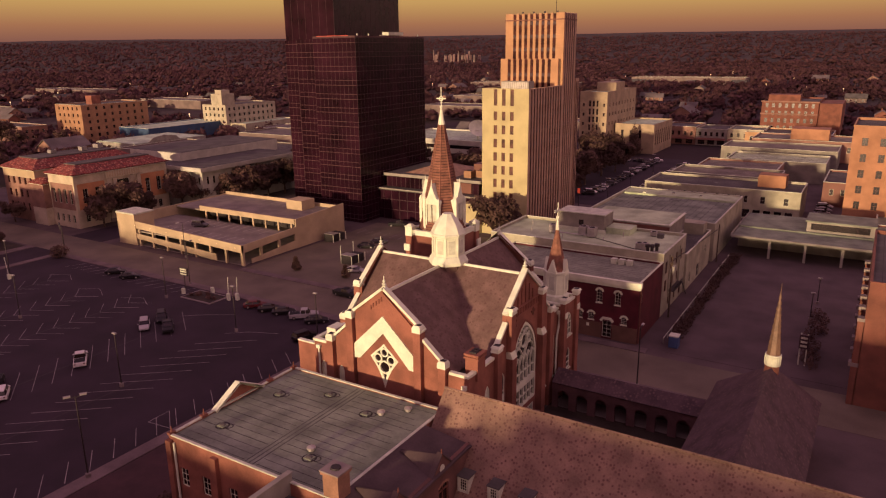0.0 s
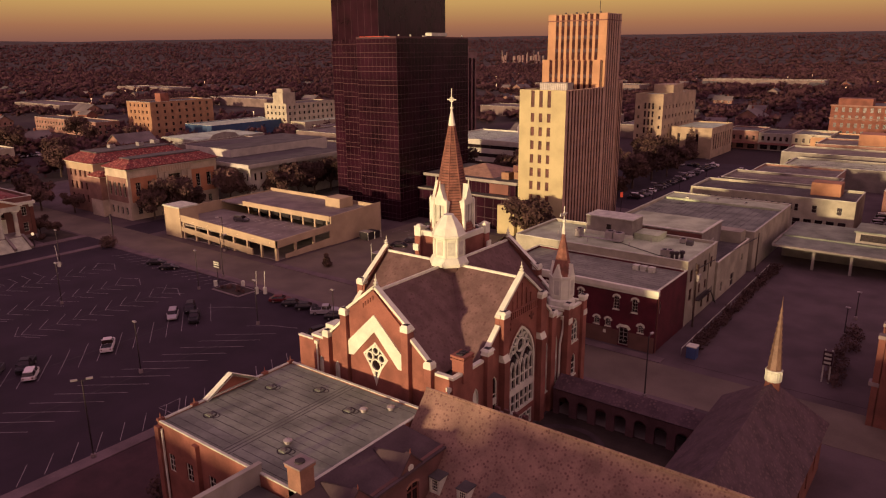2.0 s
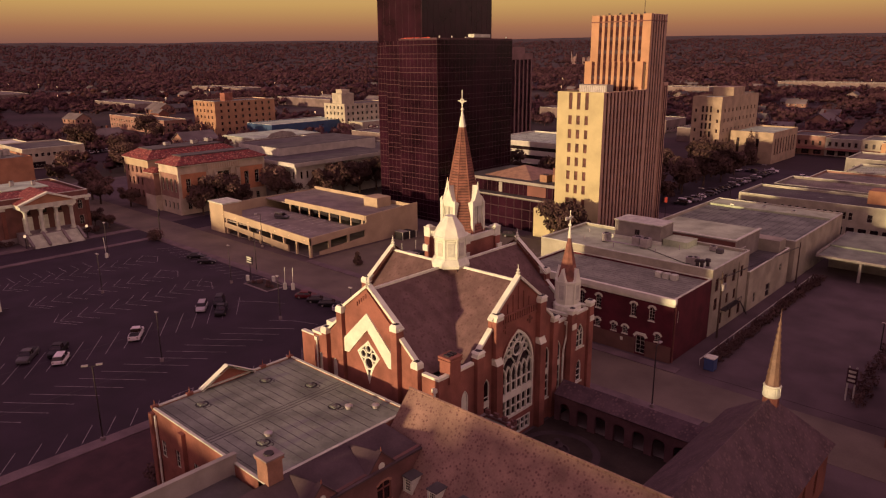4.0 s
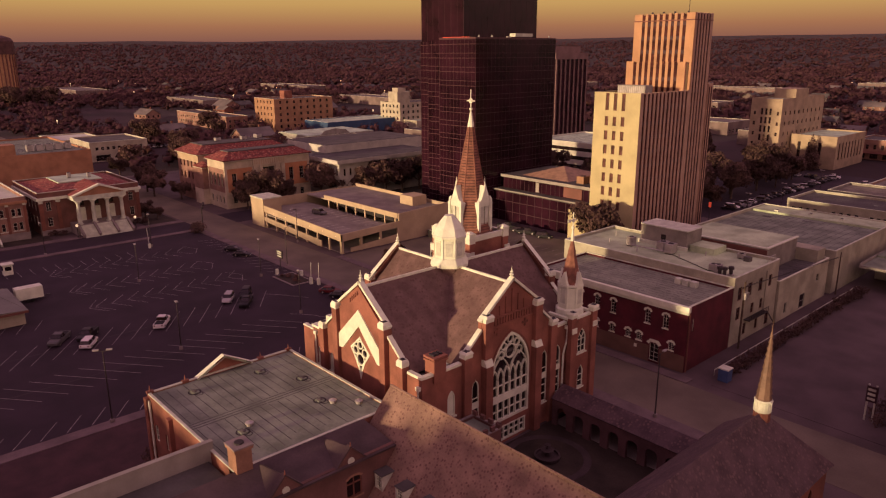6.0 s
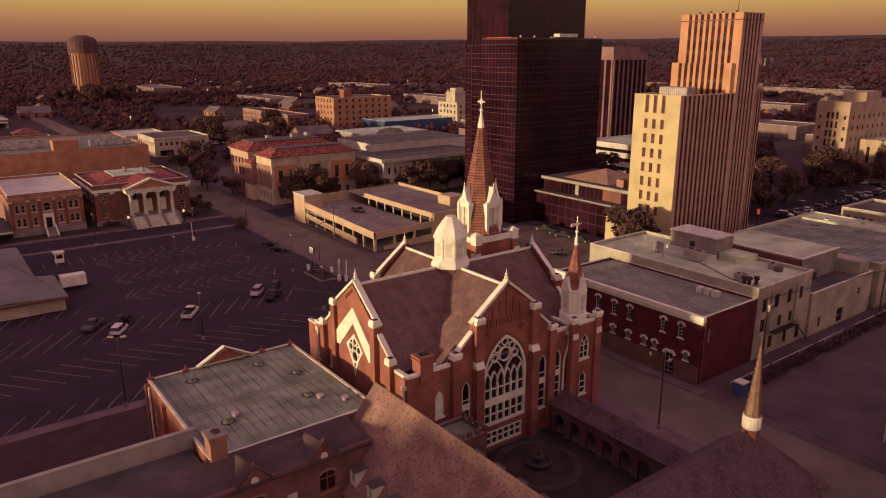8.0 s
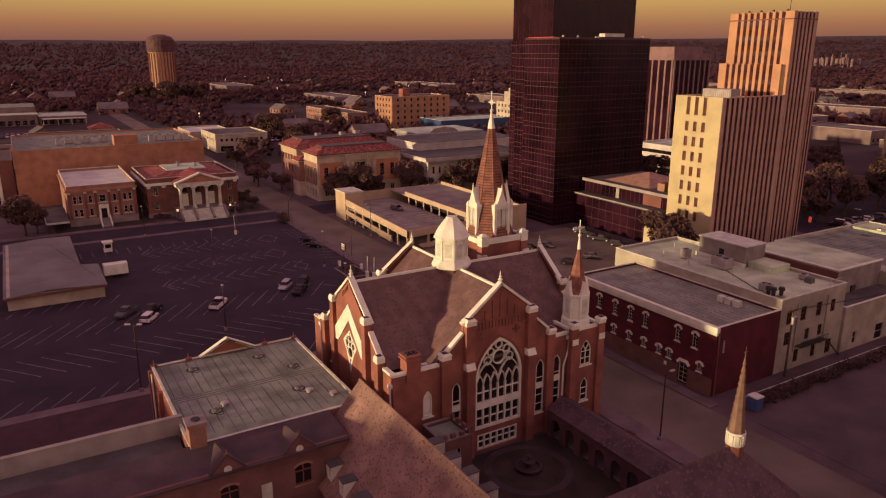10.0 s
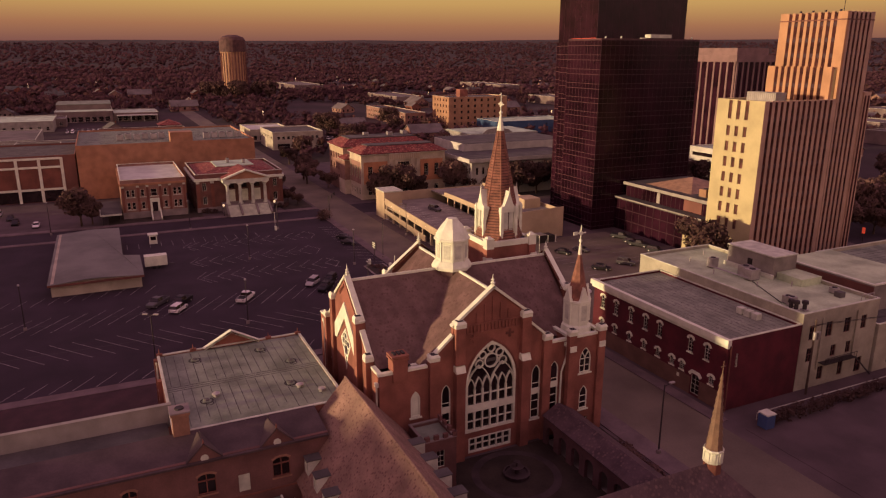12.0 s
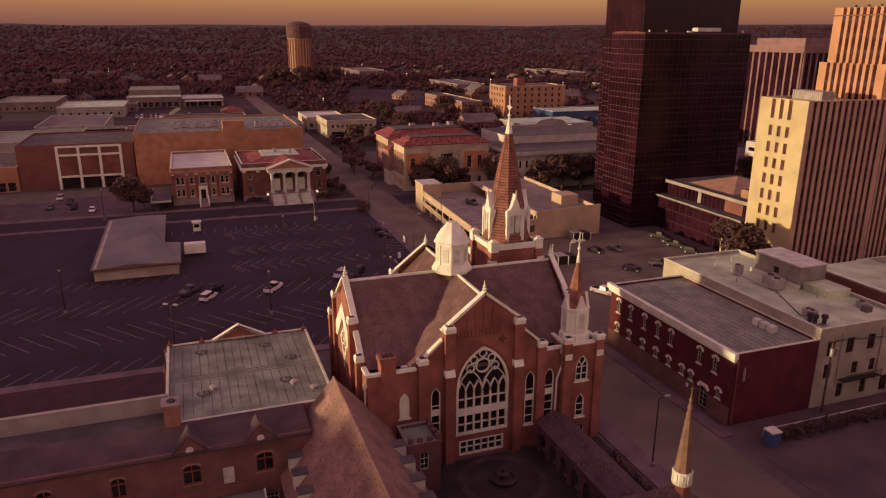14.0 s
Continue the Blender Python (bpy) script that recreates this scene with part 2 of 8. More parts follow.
HOTEL = mat("brown_hotel_brick", (0.33, 0.19, 0.105), 0.85, var=0.2, scale=1.2, fine=4)
DOME_DK = mat("dark_tank_dome", (0.10, 0.05, 0.045), 0.8, var=0.3)


# ---- builders ----
from mathutils.geometry import tessellate_polygon


def part(name, bm, material, parent, label=""):
    me = bpy.data.meshes.new(name)
    bm.to_mesh(me)
    bm.free()
    for m in (material if isinstance(material, (list, tuple)) else [material]):
        me.materials.append(m)
    ob = new(name, me)
    ob.parent = parent
    return tagged(ob, label)


def share(name, src, parent, m, label=""):
    ob = new(name, src)
    ob.parent = parent
    ob.matrix_basis = m
    return tagged(ob, label)


def thing(name, label, category, at=(0, 0, 0), group="", kind=""):
    ob = new(name)
    ob.location = at
    return tagged(ob, label, category, group, kind)


def box(bm, x0, x1, y0, y1, z0, z1, m=None, mi=0):
    vs = [bm.verts.new((m @ Vector(p)) if m else p) for p in ((x0, y0, z0), (x1, y0, z0), (x1, y1, z0), (x0, y1, z0), (x0, y0, z1), (x1, y0, z1), (x1, y1, z1), (x0, y1, z1))]
    for f in ((3, 2, 1, 0), (4, 5, 6, 7), (0, 1, 5, 4), (1, 2, 6, 5), (2, 3, 7, 6), (3, 0, 4, 7)):
        bm.faces.new([vs[i] for i in f]).material_index = mi
    return bm


def boxes(*rows):
    bm = bmesh.new()
    for r in rows:
        box(bm, *r)
    return bm


def taper(bm, cx, cy, z0, z1, r0, r1, sides=8, turn=None, cap=True, mi=0, m=None):
    """A ring prism from radius r0 at z0 to r1 at z1; radii to the flats."""
    k = 1 / math.cos(math.pi / sides)
    turn = math.pi / sides if turn is None else turn
    rings = []
    for z, r in ((z0, r0), (z1, r1)):
        pts = [Vector((cx + r * k * math.cos(turn + 2 * math.pi * i / sides), cy + r * k * math.sin(turn + 2 * math.pi * i / sides), z)) for i in range(sides)]
        rings.append([bm.verts.new(m @ p if m else p) for p in pts])
    for i in range(sides):
        j = (i + 1) % sides
        bm.faces.new((rings[0][i], rings[0][j], rings[1][j], rings[1][i])).material_index = mi
    if cap:
        bm.faces.new(rings[1]).material_index = mi
        bm.faces.new(rings[0][::-1]).material_index = mi
    return bm


def tapers(cx, cy, profile, sides=8):
    """Stacked rings as one skin: profile of (z, r)."""
    return lathe(cx, cy, profile, sides)


def lathe(cx, cy, profile, sides=8):
    """One closed skin through rings of (z, r); radii to the flats."""
    bm = bmesh.new()
    k, last = 1 / math.cos(math.pi / sides), None
    for z, r in profile:
        ring = [bm.verts.new((cx + r * k * math.cos(math.pi / sides + 2 * math.pi * i / sides), cy + r * k * math.sin(math.pi / sides + 2 * math.pi * i / sides), z)) for i in range(sides)]
        if last:
            for i in range(sides):
                j = (i + 1) % sides
                bm.faces.new((last[i], last[j], ring[j], ring[i]))
        else:
            bm.faces.new(ring[::-1])
        last = ring
    bm.faces.new(last)
    return bm


def tube(bm, a, b, r, sides=6):
    a, b = Vector(a), Vector(b)
    m = Matrix.Translation(a) @ (b - a).to_track_quat("Z", "Y").to_matrix().to_4x4()
    return taper(bm, 0, 0, 0, (b - a).length, r, r, sides, m=m)


def slab(bm, pts, t):
    """A plate: the polygon pts (3D, seen from its outer side) with thickness t inward."""
    pts = [Vector(p) for p in pts]
    nrm = (pts[1] - pts[0]).cross(pts[2] - pts[0]).normalized()
    a = [bm.verts.new(p) for p in pts]
    b = [bm.verts.new(p - nrm * t) for p in pts]
    bm.faces.new(a)
    bm.faces.new(b[::-1])
    for i in range(len(a)):
        j = (i + 1) % len(a)
        bm.faces.new((a[j], a[i], b[i], b[j]))
    return bm


def face_frame(side, x0, x1, y0, y1, z0=0.0):
    """Maps (along the wall seen from outside, inward, up) to the world."""
    cols = {"S": ((1, 0), (0, 1), (x0, y0)), "E": ((0, 1), (-1, 0), (x1, y0)), "N": ((-1, 0), (0, -1), (x1, y1)), "W": ((0, -1), (1, 0), (x0, y1))}[side]
    (ux, uy), (vx, vy), (ox, oy) = cols
    return Matrix(((ux, vx, 0, ox), (uy, vy, 0, oy), (0, 0, 1, z0), (0, 0, 0, 1)))


def wall_poly(bm, m, outer, holes, depth, lip=0.3, mi=0, mitre=False):
    """A wall face with holes whose reveals go in by depth, and an outer rim of lip; mitred where it meets its neighbours."""
    loops = [[Vector((u, 0, z)) for u, z in outer]] + [[Vector((u, 0, z)) for u, z in h] for h in holes]
    flat = [Vector((p.x, p.z, 0)) for lo in loops for p in lo]
    vs = [bm.verts.new(m @ p) for lo in loops for p in lo]
    for tri in tessellate_polygon([[Vector((p.x, p.z, 0)) for p in lo] for lo in loops]):
        a, b, c = tri
        if (flat[b] - flat[a]).cross(flat[c] - flat[a]).z < 0:
            b, c = c, b
        if len({a, b, c}) == 3:
            try:
                bm.faces.new((vs[a], vs[b], vs[c])).material_index = mi
            except ValueError:
                pass
    k = 0
    for li, lo in enumerate(loops):
        d = depth if li else lip
        lo_u, hi_u = min(p.x for p in lo), max(p.x for p in lo)
        cut = d if mitre and not li else 0.0
        back = [bm.verts.new(m @ (p + Vector((cut if p.x < lo_u + 0.01 else -cut if p.x > hi_u - 0.01 else 0, d, 0)))) for p in lo]
        for i in range(len(lo)):
            j = (i + 1) % len(lo)
            bm.faces.new((vs[k + i], vs[k + j], back[j], back[i])).material_index = mi
        k += len(lo)
    return bm


def rect(u, z, w, h):
    return [(u - w / 2, z), (u + w / 2, z), (u + w / 2, z + h), (u - w / 2, z + h)]


def lancet(u, z, w, h, n=7, rise=None):
    """A pointed-arch outline: centre u, sill z, width w, full height h."""
    rise = rise or min(h * 0.6, w * 0.95)
    r = (rise * rise + w * w / 4) / w
    top = math.atan2(rise, r - w / 2)
    right = [(u - w / 2 + (w - r) + r * math.cos(top * i / n), z + h - rise + r * math.sin(top * i / n)) for i in range(n + 1)]
    left = [(2 * u - a, b) for a, b in reversed(right[:-1])]
    return [(u - w / 2, z), (u + w / 2, z)] + right + left


def strip(bm, m, line, w, y0, y1, closed=False, mi=0):
    """A mitred bar of width w along a line in the wall plane, between the depths y0 and y1."""
    pts = [Vector(p) for p in line]
    pts = [p for i, p in enumerate(pts) if i == 0 or (p - pts[i - 1]).length > 1e-5]
    if closed and (pts[0] - pts[-1]).length < 1e-5:
        pts.pop()
    n, rings = len(pts), []
    if not closed:
        a, b = (pts[0] - pts[1]).normalized(), (pts[-1] - pts[-2]).normalized()
        pts[0], pts[-1] = pts[0] + a * w * 0.25, pts[-1] + b * w * 0.25
    for i, p in enumerate(pts):
        din = (p - pts[i - 1]).normalized() if closed or i else (pts[1] - p).normalized()
        dout = (pts[(i + 1) % n] - p).normalized() if closed or i < n - 1 else din
        side = Vector((-din.y - dout.y, din.x + dout.x))
        side = side.normalized() if side.length > 1e-4 else Vector((-din.y, din.x))
        side *= w / 2 / max(0.45, side.dot(Vector((-din.y, din.x))))
        rings.append([bm.verts.new(m @ Vector((q.x, y, q.y))) for q, y in ((p + side, y0), (p - side, y0), (p - side, y1), (p + side, y1))])
    for i in range(n if closed else n - 1):
        a, b = rings[i], rings[(i + 1) % n]
        for k in range(3):
            f = (a[k], a[k + 1], b[k + 1], b[k]) if k < 2 else (a[0], b[0], b[3], a[3])
            bm.faces.new(f).material_index = mi
    if not closed:
        bm.faces.new(rings[0][::-1]).material_index = mi
        bm.faces.new(rings[-1]).material_index = mi
    return bm


def ring_path(cx, cy, r0, r1, z0, z1, n=36):
    bm = bmesh.new()
    q = [[bm.verts.new((cx + r * math.cos(2 * math.pi * i / n), cy + r * math.sin(2 * math.pi * i / n), z)) for i in range(n)] for r, z in ((r0, z0), (r0, z1), (r1, z1), (r1, z0))]
    for a, b in zip(q, q[1:]):
        for i in range(n):
            j = (i + 1) % n
            bm.faces.new((a[i], b[i], b[j], a[j]))
    return bm


def circle(u, z, r, n=14):
    return [(u + r * math.cos(2 * math.pi * i / n), z + r * math.sin(2 * math.pi * i / n)) for i in range(n)]


def pane(bm, m, outline, y):
    bm.faces.new([bm.verts.new(m @ Vector((u, y, z))) for u, z in outline])
    return bm


WINDOW_MESHES = {}


def window_meshes(w, h, nx, nz, fm, gm, bar=0.07):
    key = (round(w, 2), round(h, 2), nx, nz, fm.name, gm.name)
    if key not in WINDOW_MESHES:
        i = Matrix.Identity(4)
        bm = bmesh.new()
        strip(bm, i, [(-w / 2 + bar / 2, bar / 2), (w / 2 - bar / 2, bar / 2), (w / 2 - bar / 2, h - bar / 2), (-w / 2 + bar / 2, h - bar / 2)], bar, -0.04, 0.03, True)
        for k in range(1, nx):
            strip(bm, i, [(-w / 2 + w * k / nx, 0.0), (-w / 2 + w * k / nx, h)], bar * 0.6, -0.02, 0.03)
        for k in range(1, nz):
            strip(bm, i, [(-w / 2, h * k / nz), (w / 2, h * k / nz)], bar * 0.6, -0.02, 0.03)
        fme = bpy.data.meshes.new("window_frame")
        bm.to_mesh(fme)
        bm.free()
        fme.materials.append(fm)
        bm = bmesh.new()
        pane(bm, i, [(-w / 2, 0), (w / 2, 0), (w / 2, h), (-w / 2, h)], 0.02)
        gme = bpy.data.meshes.new("pane")
        bm.to_mesh(gme)
        bm.free()
        gme.materials.append(gm)
        WINDOW_MESHES[key] = (fme, gme)
    return WINDOW_MESHES[key]


def windows(owner, m, spots, depth, nx=1, nz=2, fm=None, gm=None):
    """One window with its pane in each opening (u, z, w, h) of a wall."""
    for u, z, w, h in spots:
        fme, gme = window_meshes(w, h, nx, nz, fm or TRIM_DULL, gm or GLASS_DK)
        ob = share("window", fme, owner, m @ Matrix.Translation((u, depth, z)))
        share("pane", gme, ob, Matrix.Identity(4))


def row(u0, u1, n, z, w, h):
    return [(u0 + (u1 - u0) * (i + 0.5) / n, z, w, h) for i in range(n)]


FOOT = []


def block(name, label, category, x0, x1, y0, y1, h, wall, roof, openings=None, parapet=0.7, coping=None, nx=1, nz=2, fm=None, group="", depth=0.18, z0=0.0, owner=None, laps=True):
    """A flat-roofed building: four walls with recessed windows, roof deck, parapet and coping. openings: {side: [(u, z, w, h)]}."""
    o = owner or thing(name, label, category, group=group)
    openings = openings or {}
    FOOT.append((x0, x1, y0, y1))
    for side in "SENW":
        m = face_frame(side, x0, x1, y0, y1, z0)
        w = (x1 - x0) if side in "SN" else (y1 - y0)
        holes = openings.get(side, [])
        bm = wall_poly(bmesh.new(), m, [(0, 0), (w, 0), (w, h), (0, h)], [rect(*r) for r in holes], depth, 0.28, mitre=True)
        part("wall", bm, wall, o)
        windows(o, m, holes, depth - 0.03, nx, nz, fm)
    deck = z0 + h - parapet
    part("roof", boxes((x0 + 0.28, x1 - 0.28, y0 + 0.28, y1 - 0.28, deck - 0.3, deck)), roof, o)
    t, c = z0 + h, 0.30
    bm = boxes((x0 - 0.04, x1 + 0.04, y0 - 0.04, y0 + c, t, t + 0.14), (x0 - 0.04, x1 + 0.04, y1 - c, y1 + 0.04, t, t + 0.14),
               (x0 - 0.04, x0 + c, y0 + c, y1 - c, t, t + 0.14), (x1 - c, x1 + 0.04, y0 + c, y1 - c, t, t + 0.14))
    part("coping", bm, coping or TRIM_DULL, o)
    bm = boxes((x0 + 0.06, x1 - 0.06, y0 + 0.2, y0 + 0.28, deck, t), (x0 + 0.06, x1 - 0.06, y1 - 0.28, y1 - 0.2, deck, t),
               (x0 + 0.2, x0 + 0.28, y0 + 0.28, y1 - 0.28, deck, t), (x1 - 0.28, x1 - 0.2, y0 + 0.28, y1 - 0.28, deck, t))
    part("parapet", bm, wall, o)
    if laps and x1 - x0 > 10 and y1 - y0 > 10 and x0 > -330 and y1 < 330:
        rr = random.Random(int(x0 * 7 + y0 * 3))
        bm, along = bmesh.new(), x1 - x0 > y1 - y0
        a, b, k = (x0, x1, y0) if along else (y0, y1, x0)
        k, end = k + 1.4, (y1 if along else x1) - 1.0
        while k < end:
            s, e = a + 0.6 + rr.uniform(0, 1.5), b - 0.6 - rr.uniform(0, 1.5)
            w = rr.uniform(0.05, 0.11)
            box(bm, s, e, k, k + w, deck, deck + 0.012) if along else box(bm, k, k + w, s, e, deck, deck + 0.012)
            k += rr.uniform(1.2, 1.9)
        tagged(part("roof_lapping", bm, TAR if roof in (ROOF_DK, MEMBRANE) else ROOF_DK, o), kind="stuff")
        for _ in range(3):
            px, py, pw, pd = rr.uniform(x0 + 3, x1 - 4), rr.uniform(y0 + 2, y1 - 3), rr.uniform(0.8, 3.0), rr.uniform(0.6, 2.0)
            part("roof_patch", boxes((px, min(x1 - 1, px + pw), py, min(y1 - 1, py + pd), deck, deck + 0.02)), rr.choice((ROOF_DK, MEMBRANE, TAR)), o)
    return o


# ---- ground and streets ----
def hills(x, y, a):
    return 84 + 10 * noise.noise((x / 1500, y / 1500, 3.1)) + 8 * noise.noise((x / 420, y / 420, 1.7)) + 28 * max(0.0, math.sin(a - 0.3))


def land():
    """One sheet to the horizon, level in town and rising to low hills far off."""
    bm = bmesh.new()
    rings = [0.0, 60, 120, 200, 300, 450, 650, 900, 1200, 1600, 2100, 2600, 3000, 3400, 3800, 4200, 4600]
    n, last = 96, None
    for r in rings:
        cur = []
        for i in range(n if r else 1):
            a = 2 * math.pi * i / n
            x, y = r * math.cos(a) - 80, r * math.sin(a) + 100
            far = max(0.0, (r - 1800) / 2400) ** 1.5
            hill = far * hills(x, y, a)
            cur.append(bm.verts.new((x, y, -0.12 + hill)))
        if last is not None:
            for i in range(n):
                j = (i + 1) % n
                if len(last) == 1:
                    bm.faces.new((last[0], cur[i], cur[j]))
                else:
                    bm.faces.new((last[i], cur[i], cur[j], last[j]))
        last = cur
    ob = part("ground", bm, LAND, None)
    tagged(ob, "dark wooded plain rising to low hills", "ground", kind="structure")


land()


def sheet(name, rects, z0, z1, material, label, category):
    ob = part(name, boxes(*[(a, b, c, d, z0, z1) for a, b, c, d in rects]), material, None)
    return tagged(ob, label, category, kind="structure")


sheet("town_ground", [(-300, 60, -60, 320)], -0.1, -0.03, ASPHALT_W, "worn grey asphalt and concrete between the buildings", "ground")
LOT = sheet("parking_lot", [(-182, -80.0, -25, 100.6)], -0.03, 0.0, ASPHALT, "dark asphalt car park with white stall lines", "parking lot")
sheet("road", [(-1100, 60, 103.0, 115.0)], -0.03, 0.004, LOT_BROWN, "grey asphalt street with worn surface", "road")
sheet("road", [(-196, -184.5, -60, 102.99), (-199, -184.5, 115.01, 320)], -0.03, 0.004, ASPHALT, "dark asphalt side street beside the car park", "road")
sheet("pavement", [(-182, -77.6, 100.62, 102.9), (-60, -20, 99.6, 102.9), (-129.5, -30, 115.1, 117.2), (-184.3, -182.1, -25, 102.8), (-199.2, -196.2, -60, 102.8)],
      -0.03, 0.13, KERB, "dull concrete pavement with raised kerb", "pavement")
sheet("pavement", [(-79.9, -77.6, -25, 100)], -0.03, 0.13, KERB, "narrow concrete kerb strip along the car park", "pavement")
sheet("walkway", [(-77.5, -62, -25, 66)], -0.03, 0.06, PAVER, "red brick paving strip beside the parish building", "pavement")
sheet("lawn", [(-224, -199.3, 38, 66), (-224, -199.3, 92, 102)], -0.03, 0.08, GRASS, "dry brown lawn in front of the old library", "lawn")
sheet("courtyard", [(-37, -4, 68, 99)], -0.03, 0.05, GRASS, "dark grassy cloister courtyard", "lawn")
sheet("parking_lot", [(-129.5, -64, 117.3, 172)], -0.03, 0.02, LOT_BROWN, "brownish worn asphalt car park behind the church", "parking lot")
sheet("parking_lot", [(-27, 8, 117.5, 186)], -0.03, 0.02, ASPHALT_W, "empty grey asphalt yard", "parking lot")
sheet("parking_lot", [(-150, -64, 228, 345)], -0.03, 0.02, ASPHALT, "dark asphalt car park full of parked cars", "parking lot")


# plain blocks to the south, out of view, that keep the evening sun off the car park
for x0, x1, h in ((-226, -72.01, 12.8), (-72, -40.01, 15.2), (-40.0, -35.01, 18.6), (-35.0, 75, 21.2)):
    tagged(part("city_block_south", boxes((x0, x1, -45, -20, -0.1, h)), BUFF, None), "plain brick block closing the south side", "building", kind="structure")


# ---- the church ----
CX, CY = -49.4, 81.7
CH = thing("church", "red brick Gothic church with white trim, slate roofs and spires", "church", (CX, CY, 0))
CH.location = (0, 0, 0)
X0, X1, Y0, Y1 = -61.2, -37.5, 66.3, 97.4
RIDGE, FALL = 22.5, 0.90


def gable_outline(w, c, top=13.9):
    """Wall outline with a stepped and raked parapet about the centre c."""
    rake = [(8.9, top), (8.5, 14.7), (5.6, 17.5), (5.5, 18.6), (0.35, 23.0)]
    return [(0, 0), (w, 0), (w, top)] + [(c + a, b) for a, b in rake] + [(c - a, b) for a, b in reversed(rake)] + [(0, top)]


def rake_coping(m, c, w, name="coping"):
    for s in (-1, 1):
        line = [(c + s * a, b) for a, b in ((5.7, 18.75), (0.0, 23.2))]
        part(name, strip(bmesh.new(), m, line, 0.34, -0.28, 0.5), TRIM, CH, "white painted raking coping")
        line = [(c + s * a, b) for a, b in ((8.9, 14.75), (5.7, 17.55))]
        part(name, strip(bmesh.new(), m, line, 0.30, -0.25, 0.45), TRIM, CH)


def finial(m, c, z):
    bm = bmesh.new()
    k = m @ Matrix.Translation((c, 0.15, z))
    for a, b, r, q in ((-0.3, 0.25, 0.34, 0.20), (0.25, 0.45, 0.12, 0.30), (0.45, 0.62, 0.30, 0.12), (0.62, 0.85, 0.08, 0.2), (0.85, 0.98, 0.2, 0.07), (0.98, 1.6, 0.07, 0.015)):
        taper(bm, 0, 0, a, b, r, q, 6, m=k)
    part("finial", bm, TRIM, CH, "white carved gable finial")


def pier(m, u, w, z0, z1, out, cap=True, set_off=None):
    """A brick buttress with a gabled white cap, and a white set-off lower down."""
    part("buttress", box(bmesh.new(), u - w / 2, u + w / 2, -out, 0.3, z0, z1, m), BRICK, CH)
    if cap:
        bm = box(bmesh.new(), u - w / 2 - 0.06, u + w / 2 + 0.06, -out - 0.08, 0.35, z1, z1 + 0.6, m)
        b = w / 2 + 0.06
        taper(bm, 0, 0, 0.6, 0.9, b, 0.72 * b, 4, m=m @ Matrix.Translation((u, (0.27 - out) / 2, z1)))
        cap = part("pier_cap", bm, TRIM, CH, "white stone pier cap")
        part("lead_top", taper(bmesh.new(), 0, 0, 0.9, 0.95, 0.62 * b, 0.45 * b, 4, m=m @ Matrix.Translation((u, (0.27 - out) / 2, z1))), TAR, cap)
    if set_off:
        z, o = set_off
        bm = bmesh.new()
        q = [(-out - o, z), (-out, z + 0.85), (0.05, z + 0.85), (0.05, z)]
        a, b = [[bm.verts.new(m @ Vector((u + s * (w / 2 + 0.03), y, zz))) for y, zz in q] for s in (-1, 1)]
        bm.faces.new(a)
        bm.faces.new(b[::-1])
        for i in range(4):
            bm.faces.new((a[i], b[i], b[(i + 1) % 4], a[(i + 1) % 4]))
        part("buttress_weathering", bm, TRIM, CH, "sloped white buttress weathering")
        part("buttress", box(bmesh.new(), u - w / 2 + 0.02, u + w / 2 - 0.02, -out - o + 0.05, 0.3, z0, z, m), BRICK, CH)


def lancet_window(m, u, z, w, h, band=None, blind=False, bars=4):
    f = part("window", strip(bmesh.new(), m, lancet(u, z + 0.06, w - 0.12, h - 0.12), 0.16, 0.05, 0.25, True), TRIM, CH, "white pointed window frame")
    part("pane", pane(bmesh.new(), m, lancet(u, z, w, h), 0.2), TRIM if blind else GLASS_DK, f)
    part("window_sill", box(bmesh.new(), u - w / 2 - 0.18, u + w / 2 + 0.18, -0.14, 0.2, z - 0.22, z, m), TRIM, f)
    if blind:
        return
    for k in range(1, bars):
        part("glazing_bar", strip(bmesh.new(), m, [(u - w / 2, z + h * 0.82 * k / bars), (u + w / 2, z + h * 0.82 * k / bars)], 0.07, 0.08, 0.2), TRIM, f)
    if band:
        part("transom", box(bmesh.new(), u - w / 2, u + w / 2, 0.04, 0.22, z + band, z + band + 0.85, m), TRIM, f)


